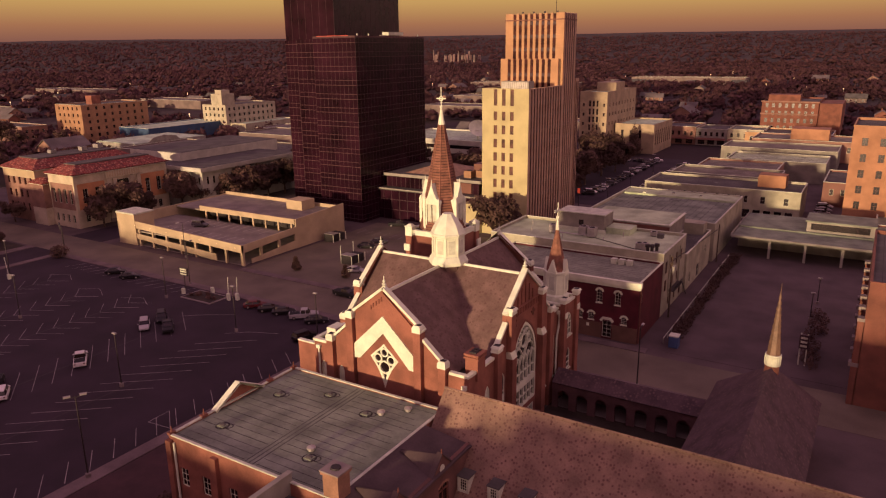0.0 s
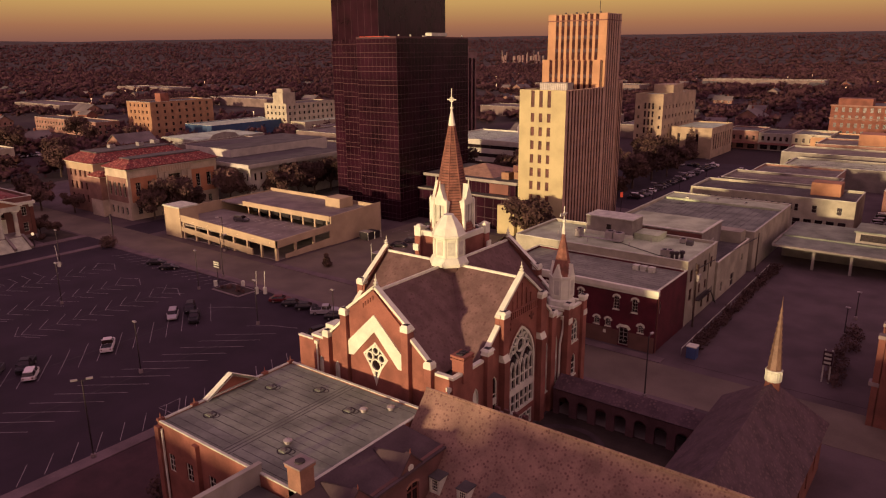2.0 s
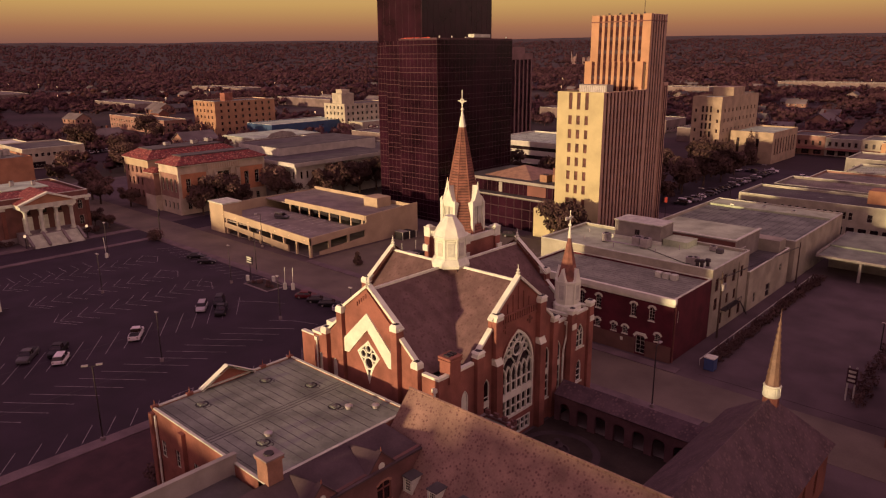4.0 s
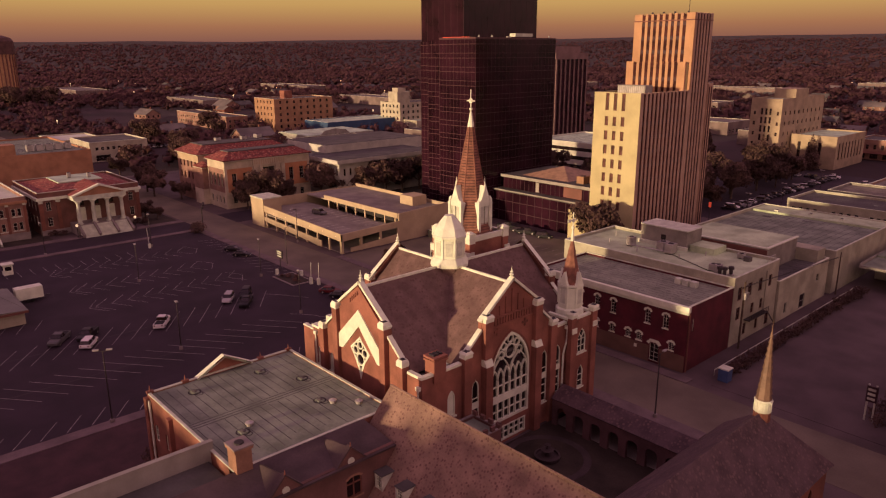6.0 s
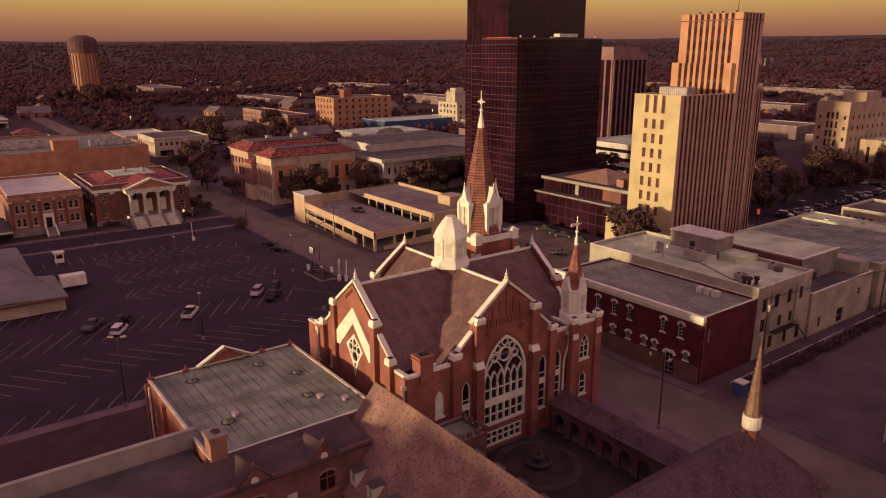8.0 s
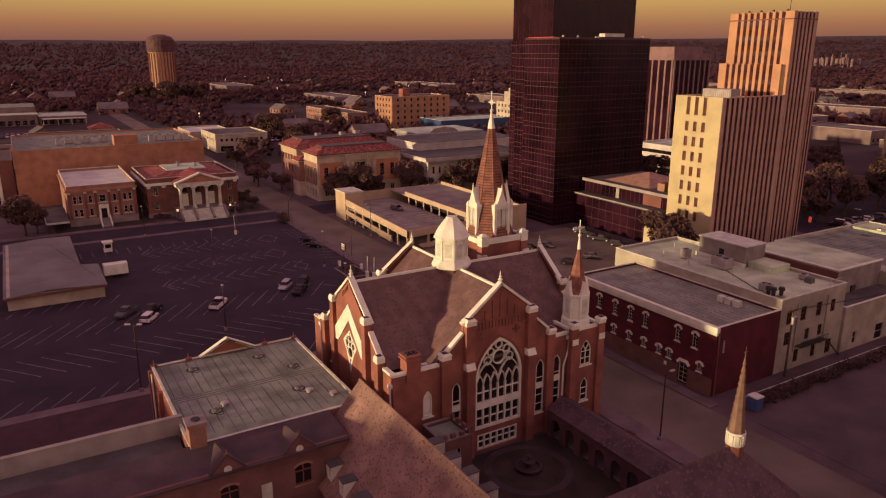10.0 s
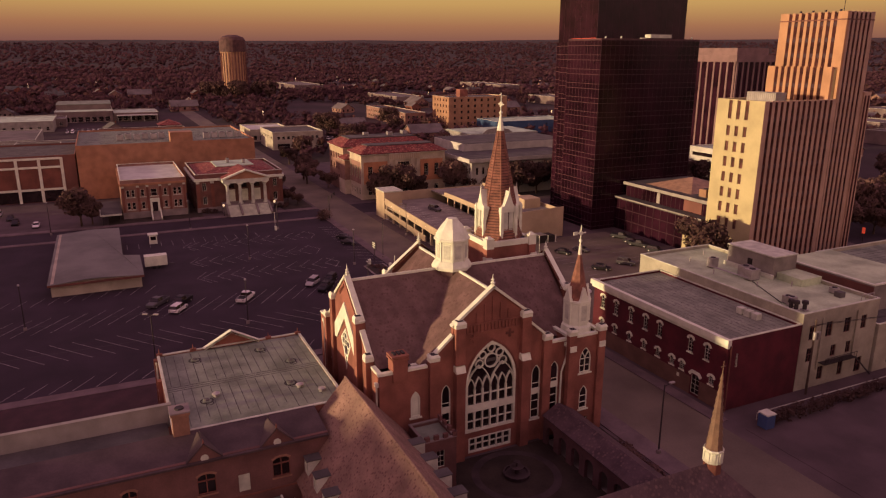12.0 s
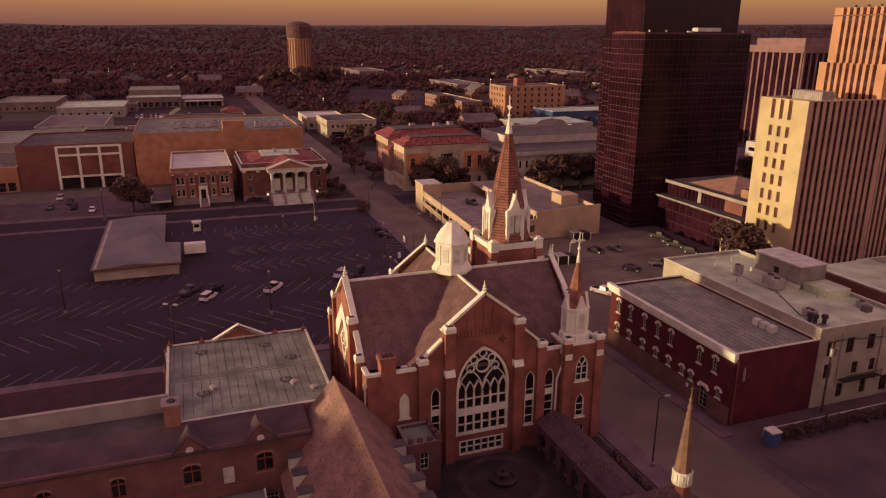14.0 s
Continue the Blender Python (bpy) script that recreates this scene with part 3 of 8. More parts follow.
def body():
    # south front
    m = face_frame("S", X0, X1, Y0, Y1)
    c, w = CX - X0, X1 - X0
    holes = [lancet(1.45, 8.6, 0.8, 2.7), lancet(4.5, 8.6, 0.9, 2.7)]
    part("wall", wall_poly(bmesh.new(), m, gable_outline(w, c), holes, 0.25, 0.6, mitre=True), BRICK, CH)
    for u, ww in ((1.45, 0.8), (4.5, 0.9)):
        lancet_window(m, u, 8.6, ww, 2.7, blind=True)
    rake_coping(m, c, w)
    bay = face_frame("S", X0, X1, Y0 - 0.3, Y1)
    kite = [(c, 10.2)] + [(c + x, z) for x, z in ((0.35, 11.4), (0.95, 12.6), (1.95, 13.95), (1.1, 14.75), (0.45, 15.3))] + [(c, 15.75)] + [(c - x, z) for x, z in ((0.45, 15.3), (1.1, 14.75), (1.95, 13.95), (0.95, 12.6), (0.35, 11.4))]
    part("wall", wall_poly(bmesh.new(), bay, [(c - 4.4, 0), (c + 4.4, 0), (c + 4.4, 18.9), (c, 22.7), (c - 4.4, 18.9)], [kite], 0.3, 0.45), BRICK, CH)
    rose = part("rose_window", strip(bmesh.new(), bay, kite, 0.26, -0.06, 0.2, True), TRIM, CH, "white kite-shaped rose window tracery")
    part("pane", pane(bmesh.new(), bay, kite, 0.26), GLASS_DK, rose)
    for uu, zz, r in ((0, 14.75, 0.52), (-1.0, 13.85, 0.55), (1.0, 13.85, 0.55), (0, 12.75, 0.80)):
        part("tracery_ring", strip(bmesh.new(), bay, circle(c + uu, zz, r), 0.2, -0.03, 0.2, True), TRIM, rose)
    for uu in (-0.42, 0.42):
        part("glazing_bar", strip(bmesh.new(), bay, [(c + uu * 0.9, 12.0), (c, 10.5)], 0.12, 0.0, 0.2), TRIM, rose)
    chev = [(c, 19.6), (c + 5.15, 14.6), (c + 4.85, 13.2), (c + 3.75, 13.3), (c, 17.35), (c - 3.75, 13.3), (c - 4.85, 13.2), (c - 5.15, 14.6)]
    part("chevron", wall_poly(bmesh.new(), face_frame("S", X0, X1, Y0 - 0.46, Y1), chev, [], 0.1, 0.5), TRIM, CH, "broad white painted chevron over the rose window")
    for i in range(5):
        part("corbel", box(bmesh.new(), c - 1.9 + i * 0.42, c - 1.72 + i * 0.42, -0.42, -0.25, 20.2 + 0.33 * i, 20.75 + 0.33 * i, m), BRICK_DK, CH)
    for s in (-1, 1):
        pier(m, c + s * 5.15, 1.05, 0, 18.55, 0.75, set_off=None)
        pier(m, c + s * 8.6, 1.0, 0, 14.7, 0.7)
    finial(m, c, 23.2)
    # east front
    m = face_frame("E", X0, X1, Y0, Y1)
    c, w = CY - Y0, 27.4
    big = lancet(c, 3.6, 7.1, 12.1, 9, 5.4)
    lows = rect(c, 0.5, 6.2, 2.0)
    lan = [(8.9, 3.4, 1.3, 7.6), (22.3, 3.3, 1.4, 7.9), (25.2, 3.7, 1.4, 7.5)]
    blind = (4.7, 7.5, 1.3, 3.5)
    out = gable_outline(w, c)
    part("wall", wall_poly(bmesh.new(), m, out, [big, lows, lancet(*blind)] + [lancet(*q) for q in lan], 0.35, 0.6, mitre=True), BRICK, CH)
    rake_coping(m, c, w)
    lancet_window(m, *blind, blind=True)
    for q in lan:
        lancet_window(m, *q, band=3.6, bars=5)
    f = part("great_window", strip(bmesh.new(), m, big, 0.34, -0.05, 0.3, True), TRIM, CH, "tall white traceried east window")
    part("pane", pane(bmesh.new(), m, big, 0.33), GLASS_DK, f)
    part("transom", box(bmesh.new(), c - 3.4, c + 3.4, -0.02, 0.3, 6.3, 7.25, m), TRIM, f)
    for k in range(-2, 3):
        part("mullion", box(bmesh.new(), c + k * 1.16 - 0.11, c + k * 1.16 + 0.11, 0.0, 0.3, 3.6, 9.4 if k % 2 or not k else 9.4, m), TRIM, f)
    for z in (4.95, 8.6):
        part("glazing_bar", box(bmesh.new(), c - 3.4, c + 3.4, 0.06, 0.3, z - 0.05, z + 0.05, m), TRIM, f)
    for k in range(6):
        u = c - 2.9 + k * 1.16
        head = lancet(u, 9.3, 1.16, 1.75, 6, 1.6)[2:]
        part("tracery_arch", strip(bmesh.new(), m, head, 0.11, 0.02, 0.3), TRIM, f)
    for s in (-1, 1):
        arch = lancet(c + s * 1.74, 9.3, 3.48, 3.4, 8, 3.2)[2:]
        part("tracery_arch", strip(bmesh.new(), m, arch, 0.11, 0.0, 0.3), TRIM, f)
    part("tracery_ring", strip(bmesh.new(), m, circle(c, 13.15, 0.95), 0.14, -0.03, 0.3, True), TRIM, f)
    for uu, zz, r in ((0, 14.85, 0.52), (-1.25, 14.05, 0.5), (1.25, 14.05, 0.5), (-1.72, 12.9, 0.55), (1.72, 12.9, 0.55)):
        part("tracery_ring", strip(bmesh.new(), m, circle(c + uu, zz, r), 0.11, 0.0, 0.3, True), TRIM, f)
    part("hood_mould", strip(bmesh.new(), m, lancet(c, 9.9, 7.7, 6.2, 9, 5.8)[2:], 0.25, -0.12, 0.05), BRICK_DK, CH)
    f = part("window", strip(bmesh.new(), m, lows, 0.2, -0.03, 0.3, True), TRIM, CH, "white basement window band")
    part("pane", pane(bmesh.new(), m, lows, 0.3), GLASS_DK, f)
    for k in range(1, 6):
        part("mullion", box(bmesh.new(), c - 3.1 + k * 1.033 - 0.09, c - 3.1 + k * 1.033 + 0.09, 0.0, 0.3, 0.5, 2.5, m), TRIM, f)
    part("glazing_bar", box(bmesh.new(), c - 3.1, c + 3.1, 0.08, 0.3, 1.45, 1.55, m), TRIM, f)
    # blind arcade and dentils in the east gable
    for i in range(15):
        part("dentil", box(bmesh.new(), c - 3.75 + i * 0.51, c - 3.5 + i * 0.51, -0.16, 0.1, 17.5, 18.35, m), BRICK, CH)
    part("string_course", box(bmesh.new(), c - 4.2, c + 4.2, -0.18, 0.1, 18.4, 18.62, m), BRICK, CH)
    part("string_course", box(bmesh.new(), c - 4.2, c + 4.2, -0.14, 0.1, 17.2, 17.42, m), BRICK, CH)
    for k, top in ((-2, 20.0), (-1, 21.0), (0, 21.9), (1, 21.0), (2, 20.0)):
        u = c + k * 1.15
        part("blind_panel", box(bmesh.new(), u - 0.10, u + 0.10, -0.15, 0.1, 18.7, top, m), BRICK, CH)
    for s in (-1, 1):
        bm = bmesh.new()
        strip(bm, m, [(c + s * 2.6 - 0.5, 16.6), (c + s * 2.6 + 0.5, 16.6)], 0.32, -0.1, 0.1)
        strip(bm, m, [(c + s * 2.6, 16.1), (c + s * 2.6, 17.1)], 0.32, -0.11, 0.1)
        part("brick_cross", bm, BRICK_DK, CH)
        pier(m, c + s * 4.8, 1.35, 13.6, 18.55, 0.7)
        pier(m, c + s * 4.8, 1.3, 0, 12.9, 0.55, cap=False, set_off=(12.6, 0.4))
        pier(m, c + s * 8.3, 1.25, 0, 14.7, 0.55)
    finial(m, c, 23.2)
    # plain north and west fronts
    for side in "NW":
        m = face_frame(side, X0, X1, Y0, Y1)
        w = (X1 - X0) if side == "N" else (Y1 - Y0)
        c = (X1 - CX) if side == "N" else (Y1 - CY)
        part("wall", wall_poly(bmesh.new(), m, gable_outline(w, c), [], 0.3, 0.6, mitre=True), BRICK, CH)
        rake_coping(m, c, w)
        finial(m, c, 23.2)
        for s in (-1, 1):
            pier(m, c + s * 5.15, 1.05, 0, 18.55, 0.75)
            pier(m, c + s * 8.6, 1.0, 0, 14.7, 0.7)
    # parapet copings of the flat corners
    for a in ((X1 - 2.6, X1 + 0.1, Y0 - 0.15, Y0 + 0.45), (X1 - 0.45, X1 + 0.15, Y0 + 0.45, 72.6), (X0 - 0.1, X0 + 2.8, Y0 - 0.15, Y0 + 0.45), (X0 - 0.15, X0 + 0.45, Y0 + 0.45, 72.6), (X1 - 0.45, X1 + 0.15, 90.8, 93.4)):
        part("coping", boxes((*a, 13.9, 14.25)), TRIM, CH)
    part("corner_roof", boxes((X0 + 0.3, X1 - 0.3, Y0 + 0.3, Y1 - 0.3, 12.9, 13.35)), ROOF_DK, CH)


def roof_prism(axis, a0, a1, half=9.7):
    bm = bmesh.new()
    ez = RIDGE - FALL * half
    for s in (-1, 1):
        if axis == "y":
            q = [(CX, a0, RIDGE), (CX + s * half, a0, ez), (CX + s * half, a1, ez), (CX, a1, RIDGE)]
        else:
            q = [(a0, CY, RIDGE), (a0, CY + s * half, ez), (a1, CY + s * half, ez), (a1, CY, RIDGE)]
        nrm = (Vector(q[1]) - Vector(q[0])).cross(Vector(q[2]) - Vector(q[0]))
        slab(bm, q if nrm.z > 0 else q[::-1], 0.25)
    return bm


body()
part("roof", roof_prism("y", Y0 + 0.5, Y1 - 0.5), SLATE, CH, "steep dark slate roof")
part("roof", roof_prism("x", X0 + 0.5, X1 - 0.5), SLATE, CH, "steep dark slate roof")
for a in ((CX - 0.13, CX + 0.13, Y0 + 0.4, CY - 2.4), (CX - 0.13, CX + 0.13, CY + 2.4, Y1 - 0.4), (X0 + 0.4, CX - 2.4, CY - 0.13, CY + 0.13), (CX + 2.4, X1 - 0.4, CY - 0.13, CY + 0.13)):
    part("ridge_cap", boxes((*a, RIDGE - 0.12, RIDGE + 0.2)), TRIM, CH, "white ridge capping")


def chimney():
    bm = boxes((-38.9, -37.2, 68.0, 69.9, 12.9, 16.0), (-39.05, -37.05, 67.85, 70.05, 15.6, 15.85), (-39.05, -37.05, 67.85, 70.05, 16.0, 16.25))
    ob = part("chimney", bm, BRICK, CH, "red brick chimney stack on the corner roof")
    for i in range(3):
        part("flue", boxes((-38.5, -37.6, 68.25 + i * 0.55, 68.6 + i * 0.55, 16.25, 16.42)), TAR, ob)
    part("roof_hatch", boxes((-39.9, -39.1, 71.2, 72.1, 13.35, 13.75)), TRIM, CH)
    part("roof_vent", boxes((-60.4, -58.9, 68.0, 70.2, 13.35, 15.3)), TRIM, CH, "white roof vent housing")


chimney()


def cupola():
    o = part("cupola", lathe(CX, CY, [(22.5, 2.55), (22.9, 2.62), (23.6, 2.25), (23.75, 2.06), (26.45, 2.06), (26.55, 2.32), (26.85, 2.32), (26.9, 2.22), (27.8, 1.85), (28.7, 1.25), (29.35, 0.72), (29.5, 0.68)]), TRIM, CH, "white octagonal wooden cupola with louvred sides")
    part("cupola_base", lathe(CX, CY, [(19.5, 1.9), (22.6, 1.9)]), SLATE, o)
    for i in range(8):
        a = 2 * math.pi * i / 8
        m = Matrix.Translation((CX, CY, 0)) @ Matrix.Rotation(a, 4, "Z")
        part("louvre_panel", box(bmesh.new(), 2.02, 2.11, -0.45, 0.45, 24.1, 26.0, m), TRIM_DULL, o)
        part("corner_board", box(bmesh.new(), 2.14, 2.3, -0.1, 0.1, 23.7, 26.5, m @ Matrix.Rotation(math.pi / 8, 4, "Z")), TRIM, o)
        bm = box(bmesh.new(), 2.04, 2.18, -0.52, 0.52, 26.0, 26.2, m)
        part("panel_head", bm, TRIM, o)


cupola()


def spire():
    tx, ty, hw = -57.7, 93.8, 3.9
    o = part("tower", boxes((tx - hw, tx + hw, ty - hw, ty + hw, 0, 23.2)), BRICK, CH, "square brick bell tower")
    part("tower_roof", boxes((tx - hw + 0.4, tx + hw - 0.4, ty - hw + 0.4, ty + hw - 0.4, 23.2, 23.8)), ROOF_DK, o)
    for a in ((tx - hw - 0.2, tx + hw + 0.2, ty - hw - 0.2, ty - hw + 0.4), (tx - hw - 0.2, tx + hw + 0.2, ty + hw - 0.4, ty + hw + 0.2), (tx - hw - 0.2, tx - hw + 0.4, ty - hw + 0.4, ty + hw - 0.4), (tx + hw - 0.4, tx + hw + 0.2, ty - hw + 0.4, ty + hw - 0.4)):
        part("parapet", boxes((*a, 23.2, 24.0)), TRIM, o, "white tower parapet")
    for sx in (-1, 1):
        for sy in (-1, 1):
            x, y = tx + sx * (hw - 0.2), ty + sy * (hw - 0.2)
            bm = boxes((x - 0.62, x + 0.62, y - 0.62, y + 0.62, 23.0, 24.4), (x - 0.68, x + 0.68, y - 0.68, y + 0.68, 24.4, 24.55))
            taper(bm, x, y, 24.55, 24.85, 0.5, 0.25, 4)
            part("pinnacle", bm, TRIM, o, "white corner pinnacle block")
            part("corner_pier", boxes((x - 0.58, x + 0.58, y - 0.58, y + 0.58, 0, 23.0)), BRICK, o)
            part("weathering", boxes((x - 0.55 + sx * 0.25, x + 0.55 + sx * 0.25, y - 0.55 + sy * 0.25, y + 0.55 + sy * 0.25, 20.6, 21.7)), TRIM, o)
    # shingled spire in courses
    prof = [(23.8, 3.45), (25.5, 3.05), (28.0, 2.62), (31.0, 2.05), (40.2, 0.36)]

    def rad(z):
        for (a, p), (b, q) in zip(prof, prof[1:]):
            if z <= b:
                return p + (q - p) * (z - a) / (b - a)
        return prof[-1][1]
    courses = [p for k in range(39) for p in ((23.8 + 0.42 * k, rad(23.8 + 0.42 * k) + 0.10), (24.21 + 0.42 * k, rad(24.21 + 0.42 * k)))]
    part("spire_roof", lathe(tx, ty, courses, 8), SPIRE_TILE, o, "tall octagonal spire of brown shingles")
    # thin dark rings paint the shadow line between shingle courses
    for k in range(38):
        z = 24.06 + 0.42 * k
        part("course_edge", taper(bmesh.new(), tx, ty, z, z + 0.15, rad(z) + 0.06, rad(z + 0.15) + 0.03, 8, cap=False), SHINGLE_SHADOW, o)
    bm = bmesh.new()
    for i in range(8):
        a = math.pi / 8 + 2 * math.pi * i / 8
        k = 1 / math.cos(math.pi / 8)
        pts = [(tx + (r + 0.05) * k * math.cos(a), ty + (r + 0.05) * k * math.sin(a), zz) for zz, r in prof]
        for p, q in zip(pts, pts[1:]):
            tube(bm, p, q, 0.08, 5)
    part("hip_ridge", bm, SPIRE_TILE, o)
    bm = tapers(tx, ty, [(40.1, 0.5), (40.3, 0.5), (42.6, 0.12), (42.7, 0.25), (42.9, 0.25), (43.0, 0.08), (43.5, 0.08)], 8)
    tip = part("spire_tip", bm, TRIM, o, "white metal spire tip")
    bm = boxes((tx - 0.06, tx + 0.06, ty - 0.06, ty + 0.06, 43.4, 45.7), (tx - 0.85, tx + 0.85, ty - 0.05, ty + 0.05, 43.95, 44.1))
    strip(bm, Matrix.Translation((tx, ty, 0)), circle(0, 44.03, 0.32), 0.12, -0.07, 0.07, True)
    part("weather_cross", bm, TRIM, tip)
    # lucarnes on the four sides
    for i in range(4):
        m = Matrix.Translation((tx, ty, 0)) @ Matrix.Rotation(i * math.pi / 2, 4, "Z") @ Matrix.Translation((0, -3.25, 0))
        hole = rect(0, 24.6, 1.75, 3.6)
        bm = wall_poly(bmesh.new(), m, [(-1.3, 23.9), (1.3, 23.9), (1.3, 28.7), (0.75, 29.3), (0.25, 30.6), (0, 31.4), (-0.25, 30.6), (-0.75, 29.3), (-1.3, 28.7)], [hole], 0.25, 1.6)
        d = part("lucarne", bm, TRIM, o, "white gabled spire dormer with louvres")
        for s in (-1, 1):
            part("louvre", box(bmesh.new(), s * 0.45 - 0.36, s * 0.45 + 0.36, 0.12, 0.24, 24.6, 28.2, m), TRIM_DULL, d)
            part("pilaster", box(bmesh.new(), s * 1.25 - 0.2, s * 1.25 + 0.2, -0.16, 0.3, 23.9, 28.6, m), TRIM, d)
            bm = taper(bmesh.new(), 0, 0, 0, 0.55, 0.24, 0.05, 4, m=m @ Matrix.Translation((s * 1.25, 0.05, 28.6)))
            part("pilaster_cap", bm, TRIM, d)
        part("finial", taper(bmesh.new(), 0, 0, 0, 1.0, 0.12, 0.02, 6, m=m @ Matrix.Translation((0, 0.1, 31.1))), TRIM, d)


spire()


def turret_block():
    x0, x1, y0, y1 = -43.2, -36.7, 93.3, 98.6
    m = face_frame("E", x0, x1, y0, y1)
    wins = [(2.7, 9.0, 1.9, 3.7), (2.7, 3.5, 1.35, 3.5)]
    low = (2.75, 0.4, 1.7, 1.7)
    part("wall", wall_poly(bmesh.new(), m, [(0, 0), (5.3, 0), (5.3, 14.4), (0, 14.4)], [lancet(*q) for q in wins] + [rect(*low)], 0.3, 0.5, mitre=True), BRICK, CH)
    lancet_window(m, *wins[0], bars=3)
    part("mullion", strip(bmesh.new(), m, [(2.7, 9.0), (2.7, 11.2), (3.2, 12.0)], 0.1, 0.06, 0.25), TRIM, CH)
    part("mullion", strip(bmesh.new(), m, [(2.7, 11.2), (2.2, 12.0)], 0.1, 0.06, 0.25), TRIM, CH)
    lancet_window(m, *wins[1], bars=3)
    windows(CH, m, [low], 0.2, 3, 2, TRIM)
    for side in "SNW":
        mm = face_frame(side, x0, x1, y0, y1)
        w = 6.5 if side in "SN" else 5.3
        part("wall", wall_poly(bmesh.new(), mm, [(0, 0), (w, 0), (w, 14.4), (0, 14.4)], [], 0.3, 0.5, mitre=True), BRICK, CH)
    part("tower_roof", boxes((x0 + 0.3, x1 - 0.3, y0 + 0.3, y1 - 0.3, 13.4, 14.1)), ROOF_DK, CH)
    for a in ((x0 - 0.1, x1 + 0.15, y0 - 0.12, y0 + 0.4), (x0 - 0.1, x1 + 0.15, y1 - 0.4, y1 + 0.12), (x0 - 0.1, x0 + 0.4, y0 + 0.4, y1 - 0.4), (x1 - 0.4, x1 + 0.15, y0 + 0.4, y1 - 0.4)):
        part("coping", boxes((*a, 14.4, 14.75)), TRIM, CH)
    for u in (0.25, 5.05):
        pier(m, u, 1.15, 0, 14.9, 0.45)
        part("buttress_weathering", box(bmesh.new(), u - 0.5, u + 0.5, -0.6, 0.1, 12.6, 13.4, m), TRIM, CH)
    # white lantern and little spire
    tx, ty = -39.0, 95.8
    t = part("turret", lathe(tx, ty, [(14.1, 2.0), (15.4, 1.9), (15.6, 1.6), (18.7, 1.6), (18.8, 1.78), (19.1, 1.78)], 8), TRIM, CH, "white octagonal turret with louvres and small spire")
    courses = [p for k in range(16) for p in ((19.0 + 0.4 * k, 1.45 - 0.0775 * k), (19.39 + 0.4 * k, 1.325 - 0.0775 * k))]
    part("spire_roof", lathe(tx, ty, courses, 8), SPIRE_TILE, t, "small brown shingled spire")
    for i in range(4):
        k = Matrix.Translation((tx, ty, 0)) @ Matrix.Rotation(i * math.pi / 2, 4, "Z") @ Matrix.Translation((0, -1.7, 0))
        part("gablet", wall_poly(bmesh.new(), k, [(-0.8, 15.9), (0.8, 15.9), (0.8, 18.9), (0, 21.0), (-0.8, 18.9)], [rect(0, 16.3, 0.9, 2.2)], 0.12, 0.9), TRIM, t)
        part("louvre", box(bmesh.new(), -0.45, 0.45, 0.06, 0.12, 16.3, 18.5, k), TRIM_DULL, t)
    bm = tapers(tx, ty, [(25.3, 0.26), (27.0, 0.09), (27.1, 0.2), (27.35, 0.2), (27.45, 0.07), (29.4, 0.06)], 6)
    box(bm, tx - 0.06, tx + 0.06, ty - 0.9, ty + 0.8, 28.2, 28.35)
    box(bm, tx - 0.05, tx + 0.05, ty - 1.2, ty - 0.6, 28.05, 28.5)
    strip(bm, Matrix.Translation((tx, ty, 0)) @ Matrix.Rotation(math.pi / 2, 4, "Z"), circle(0, 28.27, 0.24, 10), 0.12, -0.07, 0.07, True)
    part("weathervane", bm, TRIM, t, "white weathervane")


turret_block()


def downpipes():
    m = face_frame("E", X0, X1, Y0, Y1)
    bm = bmesh.new()
    pts = [(26.95, -0.3, 13.3), (26.9, -0.3, 11.6), (26.2, -0.25, 9.5), (26.15, -0.25, 3.4)]
    for a, b in zip(pts, pts[1:]):
        tube(bm, m @ Vector(a), m @ Vector(b), 0.13)
    box(bm, 26.6, 27.3, -0.5, 0.0, 13.2, 13.7, m)
    part("downpipe", bm, TRIM, CH, "white rainwater downpipe")
    m = face_frame("S", X0, X1, Y0, Y1)
    for u, z in ((0.9, 13.2), (23.2, 12.6)):
        bm = tube(bmesh.new(), m @ Vector((u, -0.2, z)), m @ Vector((u, -0.2, 5)), 0.11)
        box(bm, u - 0.3, u + 0.3, -0.4, 0.0, z - 0.2, z + 0.3, m)
        part("downpipe", bm, TRIM, CH)
    part("link_wall", boxes((-64.6, X0, 66.8, 67.2, 0, 13.0)), BRICK, CH)
    part("coping", boxes((-64.6, X0, 66.7, 67.3, 13.0, 13.2)), TRIM, CH)


downpipes()


